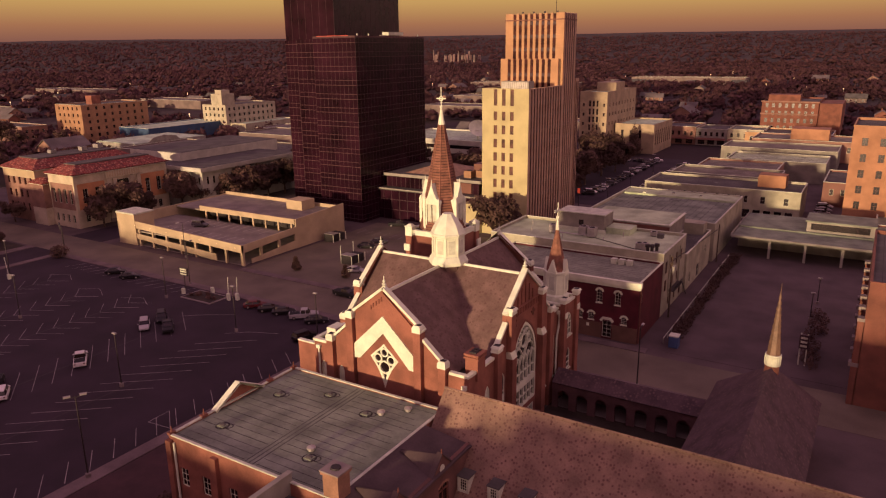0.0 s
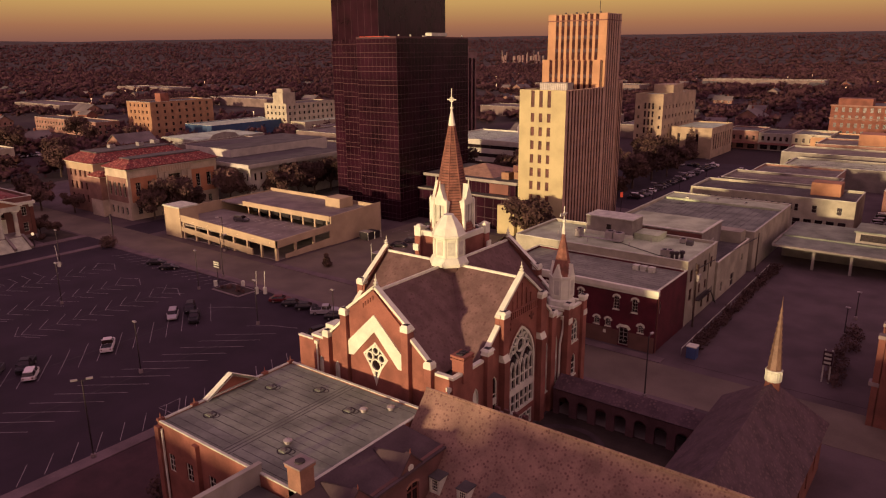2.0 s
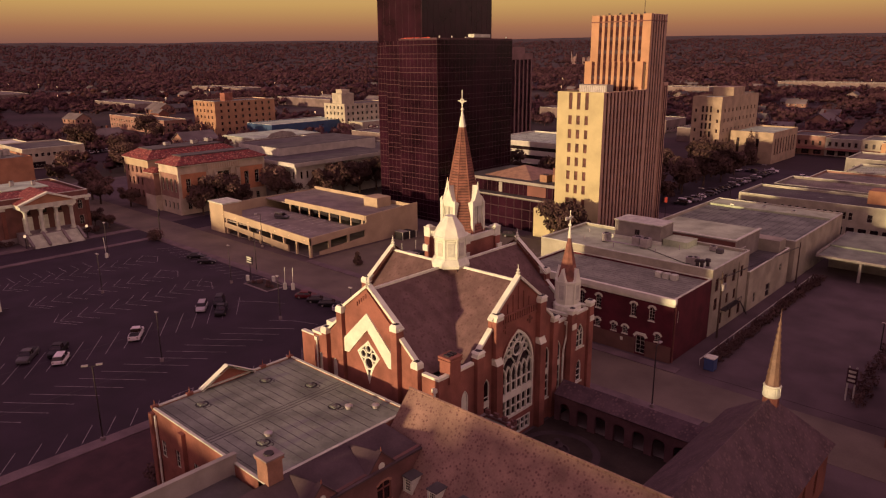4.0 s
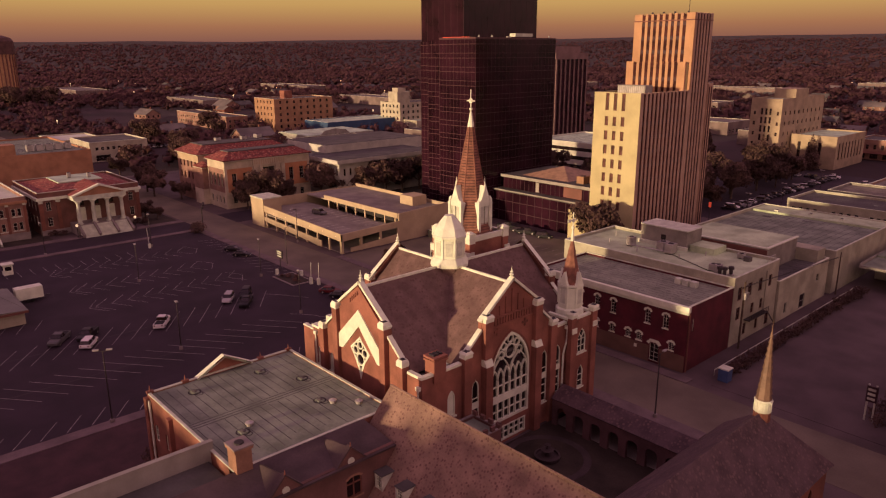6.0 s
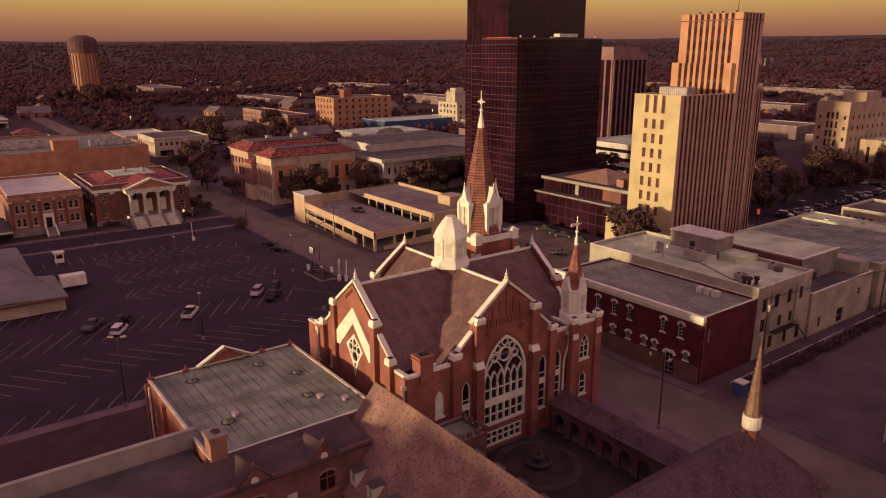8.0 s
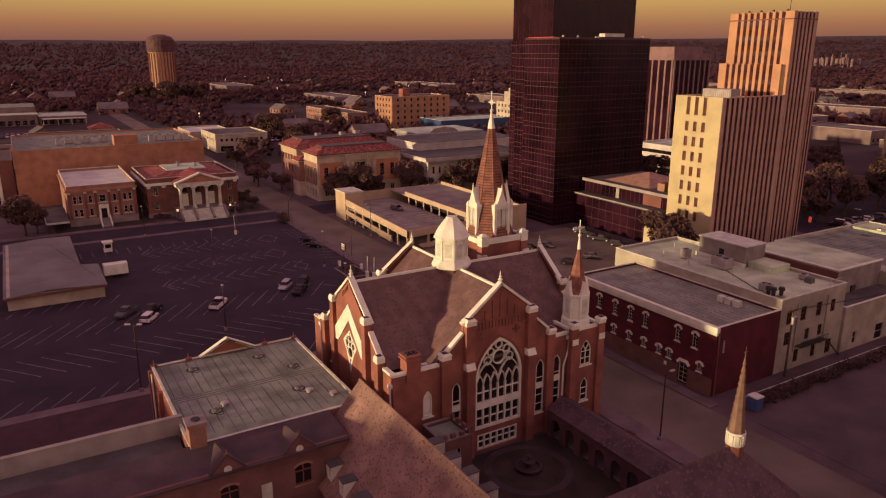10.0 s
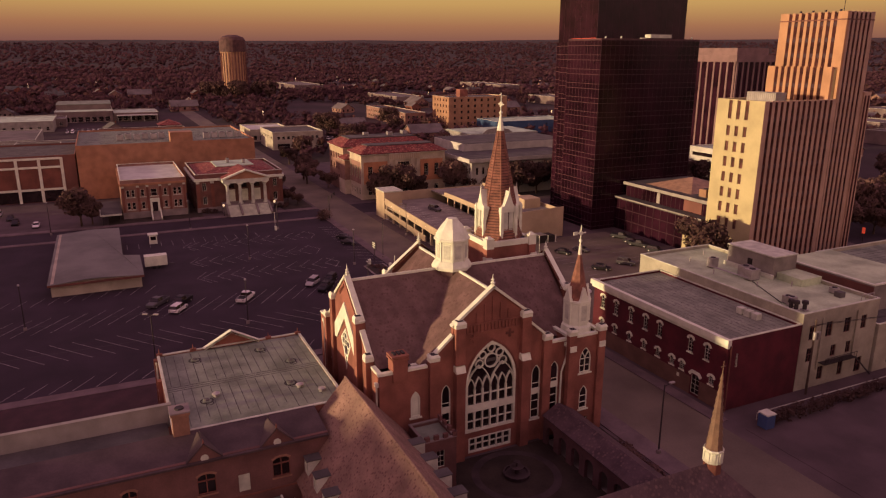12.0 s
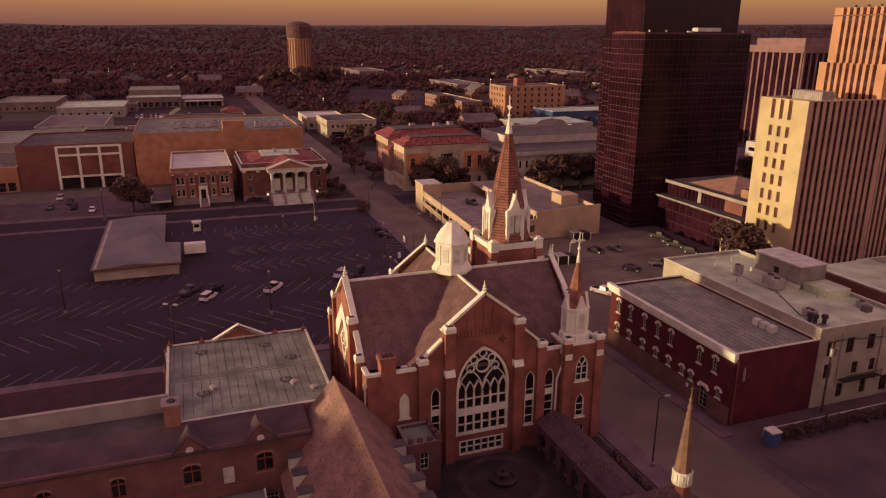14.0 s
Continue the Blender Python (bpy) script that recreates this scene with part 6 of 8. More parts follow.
def brick_offices():
    o = block("brick_offices", "two-storey brown brick offices with pale green flat roof", "office building", -243, -206, 42.5, 61.8, 12.4, DULL_BRICK, ROOF_GREEN,
              {"E": [(1.9, 7.0, 1.0, 2.2), (3.4, 7.0, 1.0, 2.2), (6.2, 7.0, 1.0, 2.2), (9.6, 7.0, 1.8, 2.2), (13, 7.0, 1.0, 2.2), (15.9, 7.0, 1.0, 2.2), (17.4, 7.0, 1.0, 2.2), (1.9, 3.0, 1.0, 2.2), (3.4, 3.0, 1.0, 2.2), (6.2, 3.0, 1.0, 2.2), (13, 3.0, 1.0, 2.2), (15.9, 3.0, 1.0, 2.2), (17.4, 3.0, 1.0, 2.2)]}, 0.8, TRIM, 1, 2, TRIM, laps=False)
    part("cornice", boxes((-206.2, -205.5, 42.2, 62.1, 10.6, 11.3), (-243, -206.2, 42.0, 42.6, 10.6, 11.3)), ORANGE, o)
    m = face_frame("E", -243, -206, 42.5, 61.8)
    d = part("doorway", box(bmesh.new(), 8.2, 11.0, -0.3, 0.1, 2.0, 6.2, m), TRIM, o, "white door surround")
    part("door", box(bmesh.new(), 8.8, 10.4, -0.36, 0.0, 2.0, 5.0, m), GLASS_DK, d)
    for i in range(10):
        part("step", boxes((-206 + i * 0.5, -205.5 + i * 0.5, 51.0, 53.2, 0, 2.0 - 0.2 * i)), CONCRETE, o)
    for y in (50.6, 53.3):
        part("stair_wall", slab(bmesh.new(), [(-206, y, 3.0), (-200.6, y, 0.7), (-200.6, y + 0.4, 0.7), (-206, y + 0.4, 3.0)], 0.8), TRIM, o)
    for u in (0.5, 4.9, 7.7, 11.5, 14.4, 18.8):
        part("pilaster", box(bmesh.new(), u - 0.35, u + 0.35, -0.2, 0.1, 2.2, 10.0, m), BRICK_DK, o)
        part("pilaster_cap", box(bmesh.new(), u - 0.42, u + 0.42, -0.26, 0.1, 10.0, 10.6, m), TRIM_DULL, o)
    for u in (2.65, 6.2, 9.6, 13, 16.65):
        for z in (2.8, 6.8):
            part("window_sill", box(bmesh.new(), u - 1.4, u + 1.4, -0.1, 0.1, z - 0.1, z + 0.1, m), TRIM_DULL, o)
    part("plinth", box(bmesh.new(), -0.05, 19.35, -0.12, 0.1, 0, 2.2, m), CONCRETE, o)
    c = thing("carport", "flat brown canopy beside the brick offices", "canopy")
    part("roof", boxes((-222, -199.5, 36, 42.0, 2.9, 3.25)), ROOF_DK, c)
    part("fascia", boxes((-199.5, -199.3, 36, 42.0, 2.8, 3.35), (-222, -199.5, 35.8, 36, 2.8, 3.35)), TRIM_DULL, c)
    for x in (-221, -210, -200):
        for y in (36.5, 41.4):
            part("post", tapers(x, y, [(0, 0.12), (2.9, 0.12)], 8), POLE, c)


brick_offices()


def theatre():
    o = block("theatre", "large windowless orange-brown brick theatre with flat grey roof", "theatre", -300, -245, 30, 92, 19.3, ORANGE, MEMBRANE, {}, 0.5, ORANGE)
    units = [(-262 - 3 * (i % 2), 45 + i * 3.0, 2.4, 2.2, 2.2) for i in range(6)] + [(-258, 76 + i * 3, 2.2, 2.2, 2.2) for i in range(5)]
    rooftop_units(o, units, 18.8)
    part("penthouse", boxes((-256, -250, 62, 70, 18.8, 22.3)), ORANGE, o)
    p = block("auditorium_wing", "brick wing with tall white-framed glazed bays", "theatre", -285, -247, -9, 29.5, 16.2, BROWN, ROOF_DK, {}, 0.5, BROWN)
    m = face_frame("E", -285, -247, -9, 29.5)
    for u in (13.0, 20.0, 27.0, 34.0):
        part("white_post", box(bmesh.new(), u - 0.45, u + 0.45, -0.6, 0.0, 0, 15.6, m), TRIM, p)
    for z in (4.2, 12.0, 15.0):
        part("white_rail", box(bmesh.new(), 13.45, 33.55, -0.5, 0.0, z, z + 0.7, m), TRIM, p)
    for k in range(3):
        part("dark_panel", box(bmesh.new(), 13.5 + 7 * k, 19.5 + 7 * k, -0.12, 0.0, 4.95, 11.95, m), BRICK_DK, p)
        part("dark_panel", box(bmesh.new(), 13.5 + 7 * k, 19.5 + 7 * k, -0.12, 0.0, 0.2, 4.1, m), GLASS_DK, p)
    q = block("low_wing", "low flat-roofed brick wing", "building", -285, -246.5, -30, -9.2, 9.0, ORANGE, ROOF_DK, {"E": row(1, 20, 6, 0.3, 2.6, 3.2)}, 0.4, TRIM_DULL)


theatre()


def metal_shed():
    o = thing("metal_shed", "low shed with dull grey-brown metal roof and cream wall", "shed")
    part("wall", boxes((-179, -131.4, 25.6, 40.2, 0, 3.0), (-149, -131.4, 40.2, 43.8, 0, 3.0)), CREAM, o)
    bm = slab(bmesh.new(), [(-179.5, 25.0, 2.9), (-130.6, 25.0, 2.9), (-130.6, 33.6, 3.6), (-179.5, 33.6, 3.6)], 0.15)
    part("roof_slope", bm, METAL_BROWN, o, "dull grey-brown metal roof slope")
    bm = slab(bmesh.new(), [(-130.6, 33.6, 3.6), (-130.6, 44.4, 3.0), (-148.5, 44.4, 3.0), (-148.5, 40.6, 3.42), (-179.5, 40.6, 3.42), (-179.5, 33.6, 3.6)], 0.15)
    part("roof_slope", bm, METAL_BROWN, o)
    part("fascia", boxes((-130.62, -130.45, 25, 44.4, 2.5, 2.95)), BROWN, o)


METAL_BROWN = mat("brown_metal_roof", (0.165, 0.17, 0.14), 0.75, var=0.25, scale=0.6, fine=3)
metal_shed()


def red_shop():
    x0, x1, y0, y1, h = -64.0, -32.4, 118.2, 133.5, 11.3
    up = [(x - x0, 6.8, 1.05, 2.3) for x in (-61.3, -57.6, -53.6, -49.9, -46.5, -39.6, -36.2)]
    lo = [(x - x0, 3.3, 1.05, 1.25) for x in (-61.3, -57.6, -53.6, -49.9, -46.5, -43.2, -41.0, -34.9)]
    door = [(-38.0 - x0, 0.35, 1.7, 3.1)]
    o = block("red_brick_shop", "two-storey dark red painted brick building with white cornice", "shop", x0, x1, y0, y1, h, RED_PAINT, SHINGLE, {"S": up + lo + door, "E": [(2.0, 6.8, 0.5, 2.2)]}, 0.35, TRIM_DULL, 2, 4, TRIM_DULL, laps=False)
    part("cornice", boxes((x0 - 0.5, x1 + 0.5, y0 - 0.65, y0 + 0.05, 10.7, 11.6), (x0 - 0.3, x1 + 0.3, y0 - 0.4, y0, 10.2, 10.7)), TRIM, o, "heavy white painted cornice")
    m = face_frame("S", x0, x1, y0, y1)
    for u, z, w, hh in up + lo:
        part("window_hood", strip(bmesh.new(), m, [(u - w * 0.62, z + hh - 0.1), (u - w * 0.45, z + hh + 0.22), (u, z + hh + 0.38), (u + w * 0.45, z + hh + 0.22), (u + w * 0.62, z + hh - 0.1)], 0.32, -0.14, 0.02), TRIM, o)
        part("window_sill", box(bmesh.new(), u - w * 0.62, u + w * 0.62, -0.12, 0.05, z - 0.18, z, m), TRIM, o)
    u = door[0][0]
    part("door_hood", strip(bmesh.new(), m, [(u - 1.1, 3.5), (u - 0.7, 3.95), (u + 0.7, 3.95), (u + 1.1, 3.5)], 0.45, -0.2, 0.02), TRIM, o)
    part("plinth", box(bmesh.new(), 0, 25.0, -0.06, 0.1, 0, 2.9, m), BROWN_WASH, o, "faded brown lower wall")
    part("plinth", box(bmesh.new(), 27.0, x1 - x0, -0.06, 0.1, 0, 2.9, m), BROWN_WASH, o)
    part("sign", box(bmesh.new(), 22.2, 22.7, -0.12, 0, 1.9, 2.5, m), TRIM, o)
    z = h - 0.35
    for i in range(13):
        part("seam", boxes((x0 + 0.4, x1 - 0.4, y0 + 0.9 + i * 1.1, y0 + 0.97 + i * 1.1, z, z + 0.007)), ROOF_DK, o)
    for i in range(3):
        part("rooftop_unit", boxes((-41.4 + i * 1.5, -40.3 + i * 1.5, 129.2, 130.3, z, z + 1.0)), TRIM_DULL, o)
    m = face_frame("E", x0, x1, y0, y1)
    part("downpipe", tube(bmesh.new(), m @ Vector((0.5, -0.15, 10.6)), m @ Vector((0.5, -0.15, 0)), 0.1), BROWN, o)
    # cream building behind
    x0, x1, y0, y1, h = -69.8, -32.4, 133.6, 151.5, 12.9
    wins = [(2.5, 8.3, 1.5, 2.5), (6.3, 8.3, 1.5, 2.5), (10.6, 8.3, 1.5, 2.5), (14.6, 8.3, 1.3, 2.3), (2.5, 4.6, 1.5, 2.4), (8.0, 4.6, 1.2, 2.0), (11.6, 4.6, 1.2, 2.0), (5.6, 1.0, 1.3, 2.3), (10.4, 0.9, 1.2, 2.3), (14.8, 0.6, 1.6, 2.6)]
    c = block("cream_shop", "cream stucco building with pale coated flat roof", "shop", x0, x1, y0, y1, h, STUCCO_GREY, SHOP_ROOF, {"E": wins, "S": []}, 0.5, TRIM_DULL, 2, 2, BROWN, laps=False)
    z = h - 0.5
    part("penthouse", boxes((-59.0, -48.5, 145.5, 151.3, z, z + 3.9)), LIFT_GREY, c, "grey rooftop lift house")
    part("penthouse_coping", boxes((-59.2, -48.3, 145.3, 151.4, z + 3.9, z + 4.1)), TRIM_DULL, c)
    part("window", boxes((-54.2, -53.2, 145.35, 145.5, z + 1.4, z + 2.5)), GLASS_DK, c)
    rooftop_units(c, [(-58.5, 141.2, 1.3, 1.6, 1.9), (-52.0, 142.6, 1.6, 2.2, 1.9), (-49.8, 141.8, 1.6, 2.2, 2.0), (-38.2, 137.0, 1.3, 1.3, 1.3), (-37.0, 136.4, 1.0, 1.3, 1.6), (-38.5, 148.5, 1.2, 1.2, 1.0)], z)
    part("ledge", boxes((-48.2, -43.0, 146.2, 151.2, z, z + 1.3)), SHOP_ROOF, c, "pale coated box beside the lift house")
    part("curb", boxes((-59.3, -48.0, 144.9, 145.3, z, z + 0.8)), TRIM_DULL, c, "white flashing kerb")
    part("hatch", boxes((-37.4, -36.2, 147.0, 148.2, z, z + 0.9)), ROOF_DK, c, "dark roof hatch")
    for a, b in ((-35.2, 135.2), (-34.6, 136.4), (-36.0, 135.0)):
        f = part("exhaust_fan", tapers(a, b, [(z, 0.3), (z + 1.1, 0.3), (z + 1.2, 0.5), (z + 1.7, 0.45), (z + 1.8, 0.15)], 8), POLE, c, "dark exhaust fan")
        part("curb", boxes((a - 0.45, a + 0.45, b - 0.45, b + 0.45, z, z + 0.3)), METAL, f)
    for a, b in ((-55, 138.0), (-46.5, 139.5), (-44, 145), (-63, 140), (-65.5, 146)):
        part("vent_pipe", tube(bmesh.new(), (a, b, z), (a, b, z + 0.9), 0.09, 6), METAL, c)
    rail = bmesh.new()
    for k in range(4):
        tube(rail, (-33.0, 147.6 + k, z + 0.5), (-33.0, 147.6 + k, z + 1.5), 0.04, 4)
    tube(rail, (-33.0, 147.6, z + 1.5), (-33.0, 150.6, z + 1.5), 0.05, 4)
    part("ladder_rail", rail, METAL, c)
    part("pipe", tube(bmesh.new(), (-58, 140.2, z + 0.5), (-49, 140.6, z + 0.5), 0.12), METAL, c)
    part("cable", tube(bmesh.new(), (-49.0, 141, z + 0.1), (-38.5, 136, z + 0.1), 0.06), TAR, c)
    m = face_frame("E", x0, x1, y0, y1)
    for u in (4.4, 12.6):
        part("downpipe", tube(bmesh.new(), m @ Vector((u, -0.15, 11.8)), m @ Vector((u, -0.15, 3)), 0.10), STUCCO_GREY, c)
    esc = part("fire_escape", boxes((-32.4, -31.2, 138.5, 146.0, 4.0, 4.12)), POLE, c, "dark steel fire escape")
    bm = bmesh.new()
    for i in range(12):
        tube(bm, (-31.2, 138.5 + i * 0.68, 4.1), (-31.2, 138.5 + i * 0.68, 5.1), 0.03, 4)
    tube(bm, (-31.2, 138.5, 5.1), (-31.2, 146.0, 5.1), 0.04, 4)
    tube(bm, (-31.4, 146, 4.1), (-31.4, 150.5, 0.1), 0.08, 4)
    part("rail", bm, POLE, esc)


BROWN_WASH = mat("faded_brown_paint", (0.15, 0.085, 0.06), 0.85, var=0.25, scale=1.5)
red_shop()


def alley_row():
    o = block("grey_warehouse", "low white-walled warehouse with dark sunken roof", "warehouse", -62, -32.0, 151.8, 176, 8.4, STUCCO_GREY, ROOF_DK, {"E": [(4.0, 1.0, 1.2, 2.2), (12, 0.2, 2.6, 3.0), (19, 4.4, 1.3, 1.6)]}, 0.5, TRIM)
    rooftop_units(o, [(-40, 162, 1.6, 1.6, 1.3), (-38, 163, 1.4, 1.4, 1.3)], 7.9, POLE)
    part("roof_wing", boxes((-57, -37.5, 157.6, 172, 7.9, 12.7)), LIFT_GREY, o, "raised grey wing with stained walls")
    part("wall_band", boxes((-57.02, -37.48, 157.5, 157.6, 10.6, 12.4)), BROWN, o)
    part("coping", boxes((-57.2, -37.3, 157.4, 157.9, 12.7, 12.95), (-37.8, -37.3, 157.9, 172.2, 12.7, 12.95)), TRIM, o)
    part("roof_wing_top", boxes((-56.8, -37.85, 157.95, 171.8, 12.7, 12.8)), SHOP_ROOF, o)
    part("bulkhead", boxes((-45, -33, 172, 176, 7.9, 10.6)), STUCCO_GREY, o)
    o = block("long_store", "long cream-walled store with grey roof", "store", -64.5, -31.5, 178, 216.5, 9.6, STUCCO_GREY, MEMBRANE, {}, 0.7, TRIM_DULL)
    part("rear_ledge", boxes((-64.2, -31.8, 208.6, 216.2, 8.9, 9.45)), SHOP_ROOF, o, "pale raised ledge along the back of the roof")
    rooftop_units(o, [(-58, 210, 1, 1, 0.9), (-50, 212, 1, 1, 0.9), (-42, 211, 1, 1, 0.9)], 8.9, TRIM_DULL)
    o = block("corner_store", "two-storey cream corner store with tall windows", "store", -64, -17.6, 231, 250, 9.2, STUCCO_GREY, ROOF_DK, {"S": row(1, 9, 4, 5.0, 1.1, 2.2) + row(12, 20, 4, 5.0, 1.1, 2.2) + row(22, 32, 6, 5.0, 1.1, 2.2) + [(36, 5, 1.4, 2.2), (42.5, 5, 1.4, 2.2)] + row(27, 45, 6, 0.4, 2.2, 2.6)}, 0.6, TRIM_DULL)
    part("penthouse", boxes((-31, -23, 240, 246, 8.6, 12.4)), ORANGE, o)
    block("stone_store", "grey stone store with brown flat roof", "store", -62, -27, 256, 275, 8.8, LIFT_GREY, ROOF_BROWN, {}, 0.7, TRIM_DULL)
    block("brown_store", "brown brick flat-roofed store", "store", -58, -30, 279, 300, 8.2, DULL_BRICK, ROOF_BROWN, {}, 0.7, TRIM_DULL)
    block("row_store", "grey flat-roofed store with pale coating", "store", -52, -16, 304, 326, 8.0, LIFT_GREY, SHOP_ROOF, {"E": row(1, 20, 6, 3, 1.5, 2)}, 0.6, TRIM_DULL)
    block("row_store", "brown brick store with pale roof", "store", -14, 14, 262, 290, 8.0, BROWN, ROOF_DK, {"S": row(1, 27, 8, 3.8, 1.2, 2), "W": row(1, 27, 8, 3.8, 1.2, 2)}, 0.6, TRIM_DULL)
    block("red_store", "low dark red store with pale roof", "store", 2, 30, 212, 232, 6.0, BRICK_DK, MEMBRANE, {"S": row(1, 27, 6, 0.5, 3.0, 2.6)}, 0.6, TRIM)
    o = block("flat_block", "tan apartment block with small square windows", "apartment building", -6.5, 22, 226, 252, 30.0, ORANGE, ROOF_DK, {"S": grid(1, 27, 6, 7, 4.4, 5, 1.5, 2.2), "W": grid(1, 25, 5, 7, 4.2, 4, 1.5, 2.0)}, 0.6, BUFF, 2, 2, BROWN)
    part("penthouse", boxes((6, 22, 234, 248, 28.9, 33)), ORANGE, o)
    o = block("red_hotel", "old red brick block with rows of windows", "hotel", -58, -30, 432, 470, 22.5, BRICK_DK, ROOF_DK, {"S": grid(1, 27, 8, 3, 4.0, 5, 1.5, 2.4)}, 0.7, BRICK_DK, 2, 2, BROWN)
    part("penthouse", boxes((-56, -40, 440, 450, 21.8, 25.5)), BRICK_DK, o)
    part("side_wing", boxes((-30, -19, 436, 468, 0, 21.5)), BRICK_DK, o)
    part("cornice", boxes((-58.4, -29.6, 431.4, 432.2, 15.4, 16.0), (-58.4, -29.6, 431.5, 432.2, 21.9, 22.6)), DULL_BRICK, o)
    block("row_store", "grey store with brown felt roof", "store", -60, -14, 336, 360, 8.6, LIFT_GREY, ROOF_BROWN, {"S": row(1, 45, 9, 3.6, 1.6, 2.2), "E": row(1, 23, 6, 3.6, 1.4, 2.2)}, 0.6, TRIM_DULL)
    o = block("row_store", "brown brick store with orange rooftop plant room", "store", -52, -8, 366, 392, 9.4, DULL_BRICK, ROOF_BROWN, {"S": row(1, 43, 10, 4.6, 1.5, 2.4), "E": row(1, 25, 6, 4.6, 1.4, 2.2)}, 0.6, TRIM_DULL)
    part("penthouse", boxes((-36, -20, 372, 384, 8.8, 14.0)), ORANGE, o)
    block("row_store", "two-storey dull brick store row", "store", -60, -20, 398, 424, 8.8, BUFF, ROOF_DK, {"S": row(1, 39, 9, 4.6, 1.5, 2.2)}, 0.6, TRIM_DULL)
    for x0, x1, h, wl, rf in ((-119, -104, 8.4, WHITEWALL, ROOF_LT), (-103.8, -86, 9.6, DULL_BRICK, ROOF_DK), (-85.8, -70, 8.8, GREYWALL, ROOF_DK), (-69.8, -52, 9.2, CREAM, MEMBRANE)):
        sh = block("main_street_shop", "two-storey shopfront with dark display windows", "shop", x0, x1, 404, 428, h, wl, rf, {"S": row(0.6, x1 - x0 - 0.6, 5, 5.0, 1.3, 2.2) + row(0.4, x1 - x0 - 0.4, 3, 0.5, 3.6, 2.6), "E": row(1, 23, 5, 5.0, 1.2, 2.0)}, 0.6, TRIM_DULL, 1, 2, BROWN, group="main street shops", laps=False)
        part("awning", slab(bmesh.new(), [(x0 + 0.4, 401.8, 3.2), (x1 - 0.4, 401.8, 3.2), (x1 - 0.4, 404, 4.0), (x0 + 0.4, 404, 4.0)], 0.12), BROWN, sh)
    # market canopy across the yard
    c = thing("market_hall", "open market hall with wide pale roof on posts", "market hall")
    part("roof", boxes((-28.8, 14, 187, 197, 4.6, 5.2)), MEMBRANE, c)
    part("fascia", boxes((-29, 14.2, 186.7, 187, 4.7, 5.25), (-29.2, -29, 186.7, 214, 4.7, 5.7)), GREYWALL, c)
    part("back_hall", boxes((-28.8, 14, 197, 214, 0, 5.0)), GREYWALL, c)
    part("roof", boxes((-28.9, 14, 197, 214.2, 5.2, 5.6)), MEMBRANE, c)
    for x in (-20, -12, -4, 4, 12):
        part("post", boxes((x - 0.3, x + 0.3, 187.4, 188.0, 0, 4.6)), GREYWALL, c)
    part("clerestory", boxes((-13, 2, 198, 208, 5.6, 8.2)), GREYWALL, c)
    part("clerestory_roof", boxes((-13.4, 2.4, 197.6, 208.4, 8.2, 8.5)), MEMBRANE, c)
    part("clerestory_window", boxes((-12, 1, 197.9, 198, 6.2, 7.8)), GLASS_DK, c)
    # brick hall by the yard
    o = block("brick_hall", "tall orange brick hall with pale buttress caps", "hall", 1.5, 24, 112, 146, 19.0, BRICK_DK, ROOF_DK, {"W": row(2, 32, 6, 6, 1.6, 5)}, 0.5, BRICK_DK)
    m = face_frame("W", 1.5, 24, 112, 146)
    for i in range(7):
        u = 1.0 + i * 5.4
        part("buttress", box(bmesh.new(), u - 0.6, u + 0.6, -0.8, 0.1, 0, 13, m), BRICK_DK, o)
        part("buttress_cap", box(bmesh.new(), u - 0.65, u + 0.65, -0.9, 0.1, 13, 13.5, m), CONCRETE, o)
        part("buttress_cap", box(bmesh.new(), u - 0.65, u + 0.65, -1.2, 0.1, 6, 6.6, m), CONCRETE, o)


alley_row()


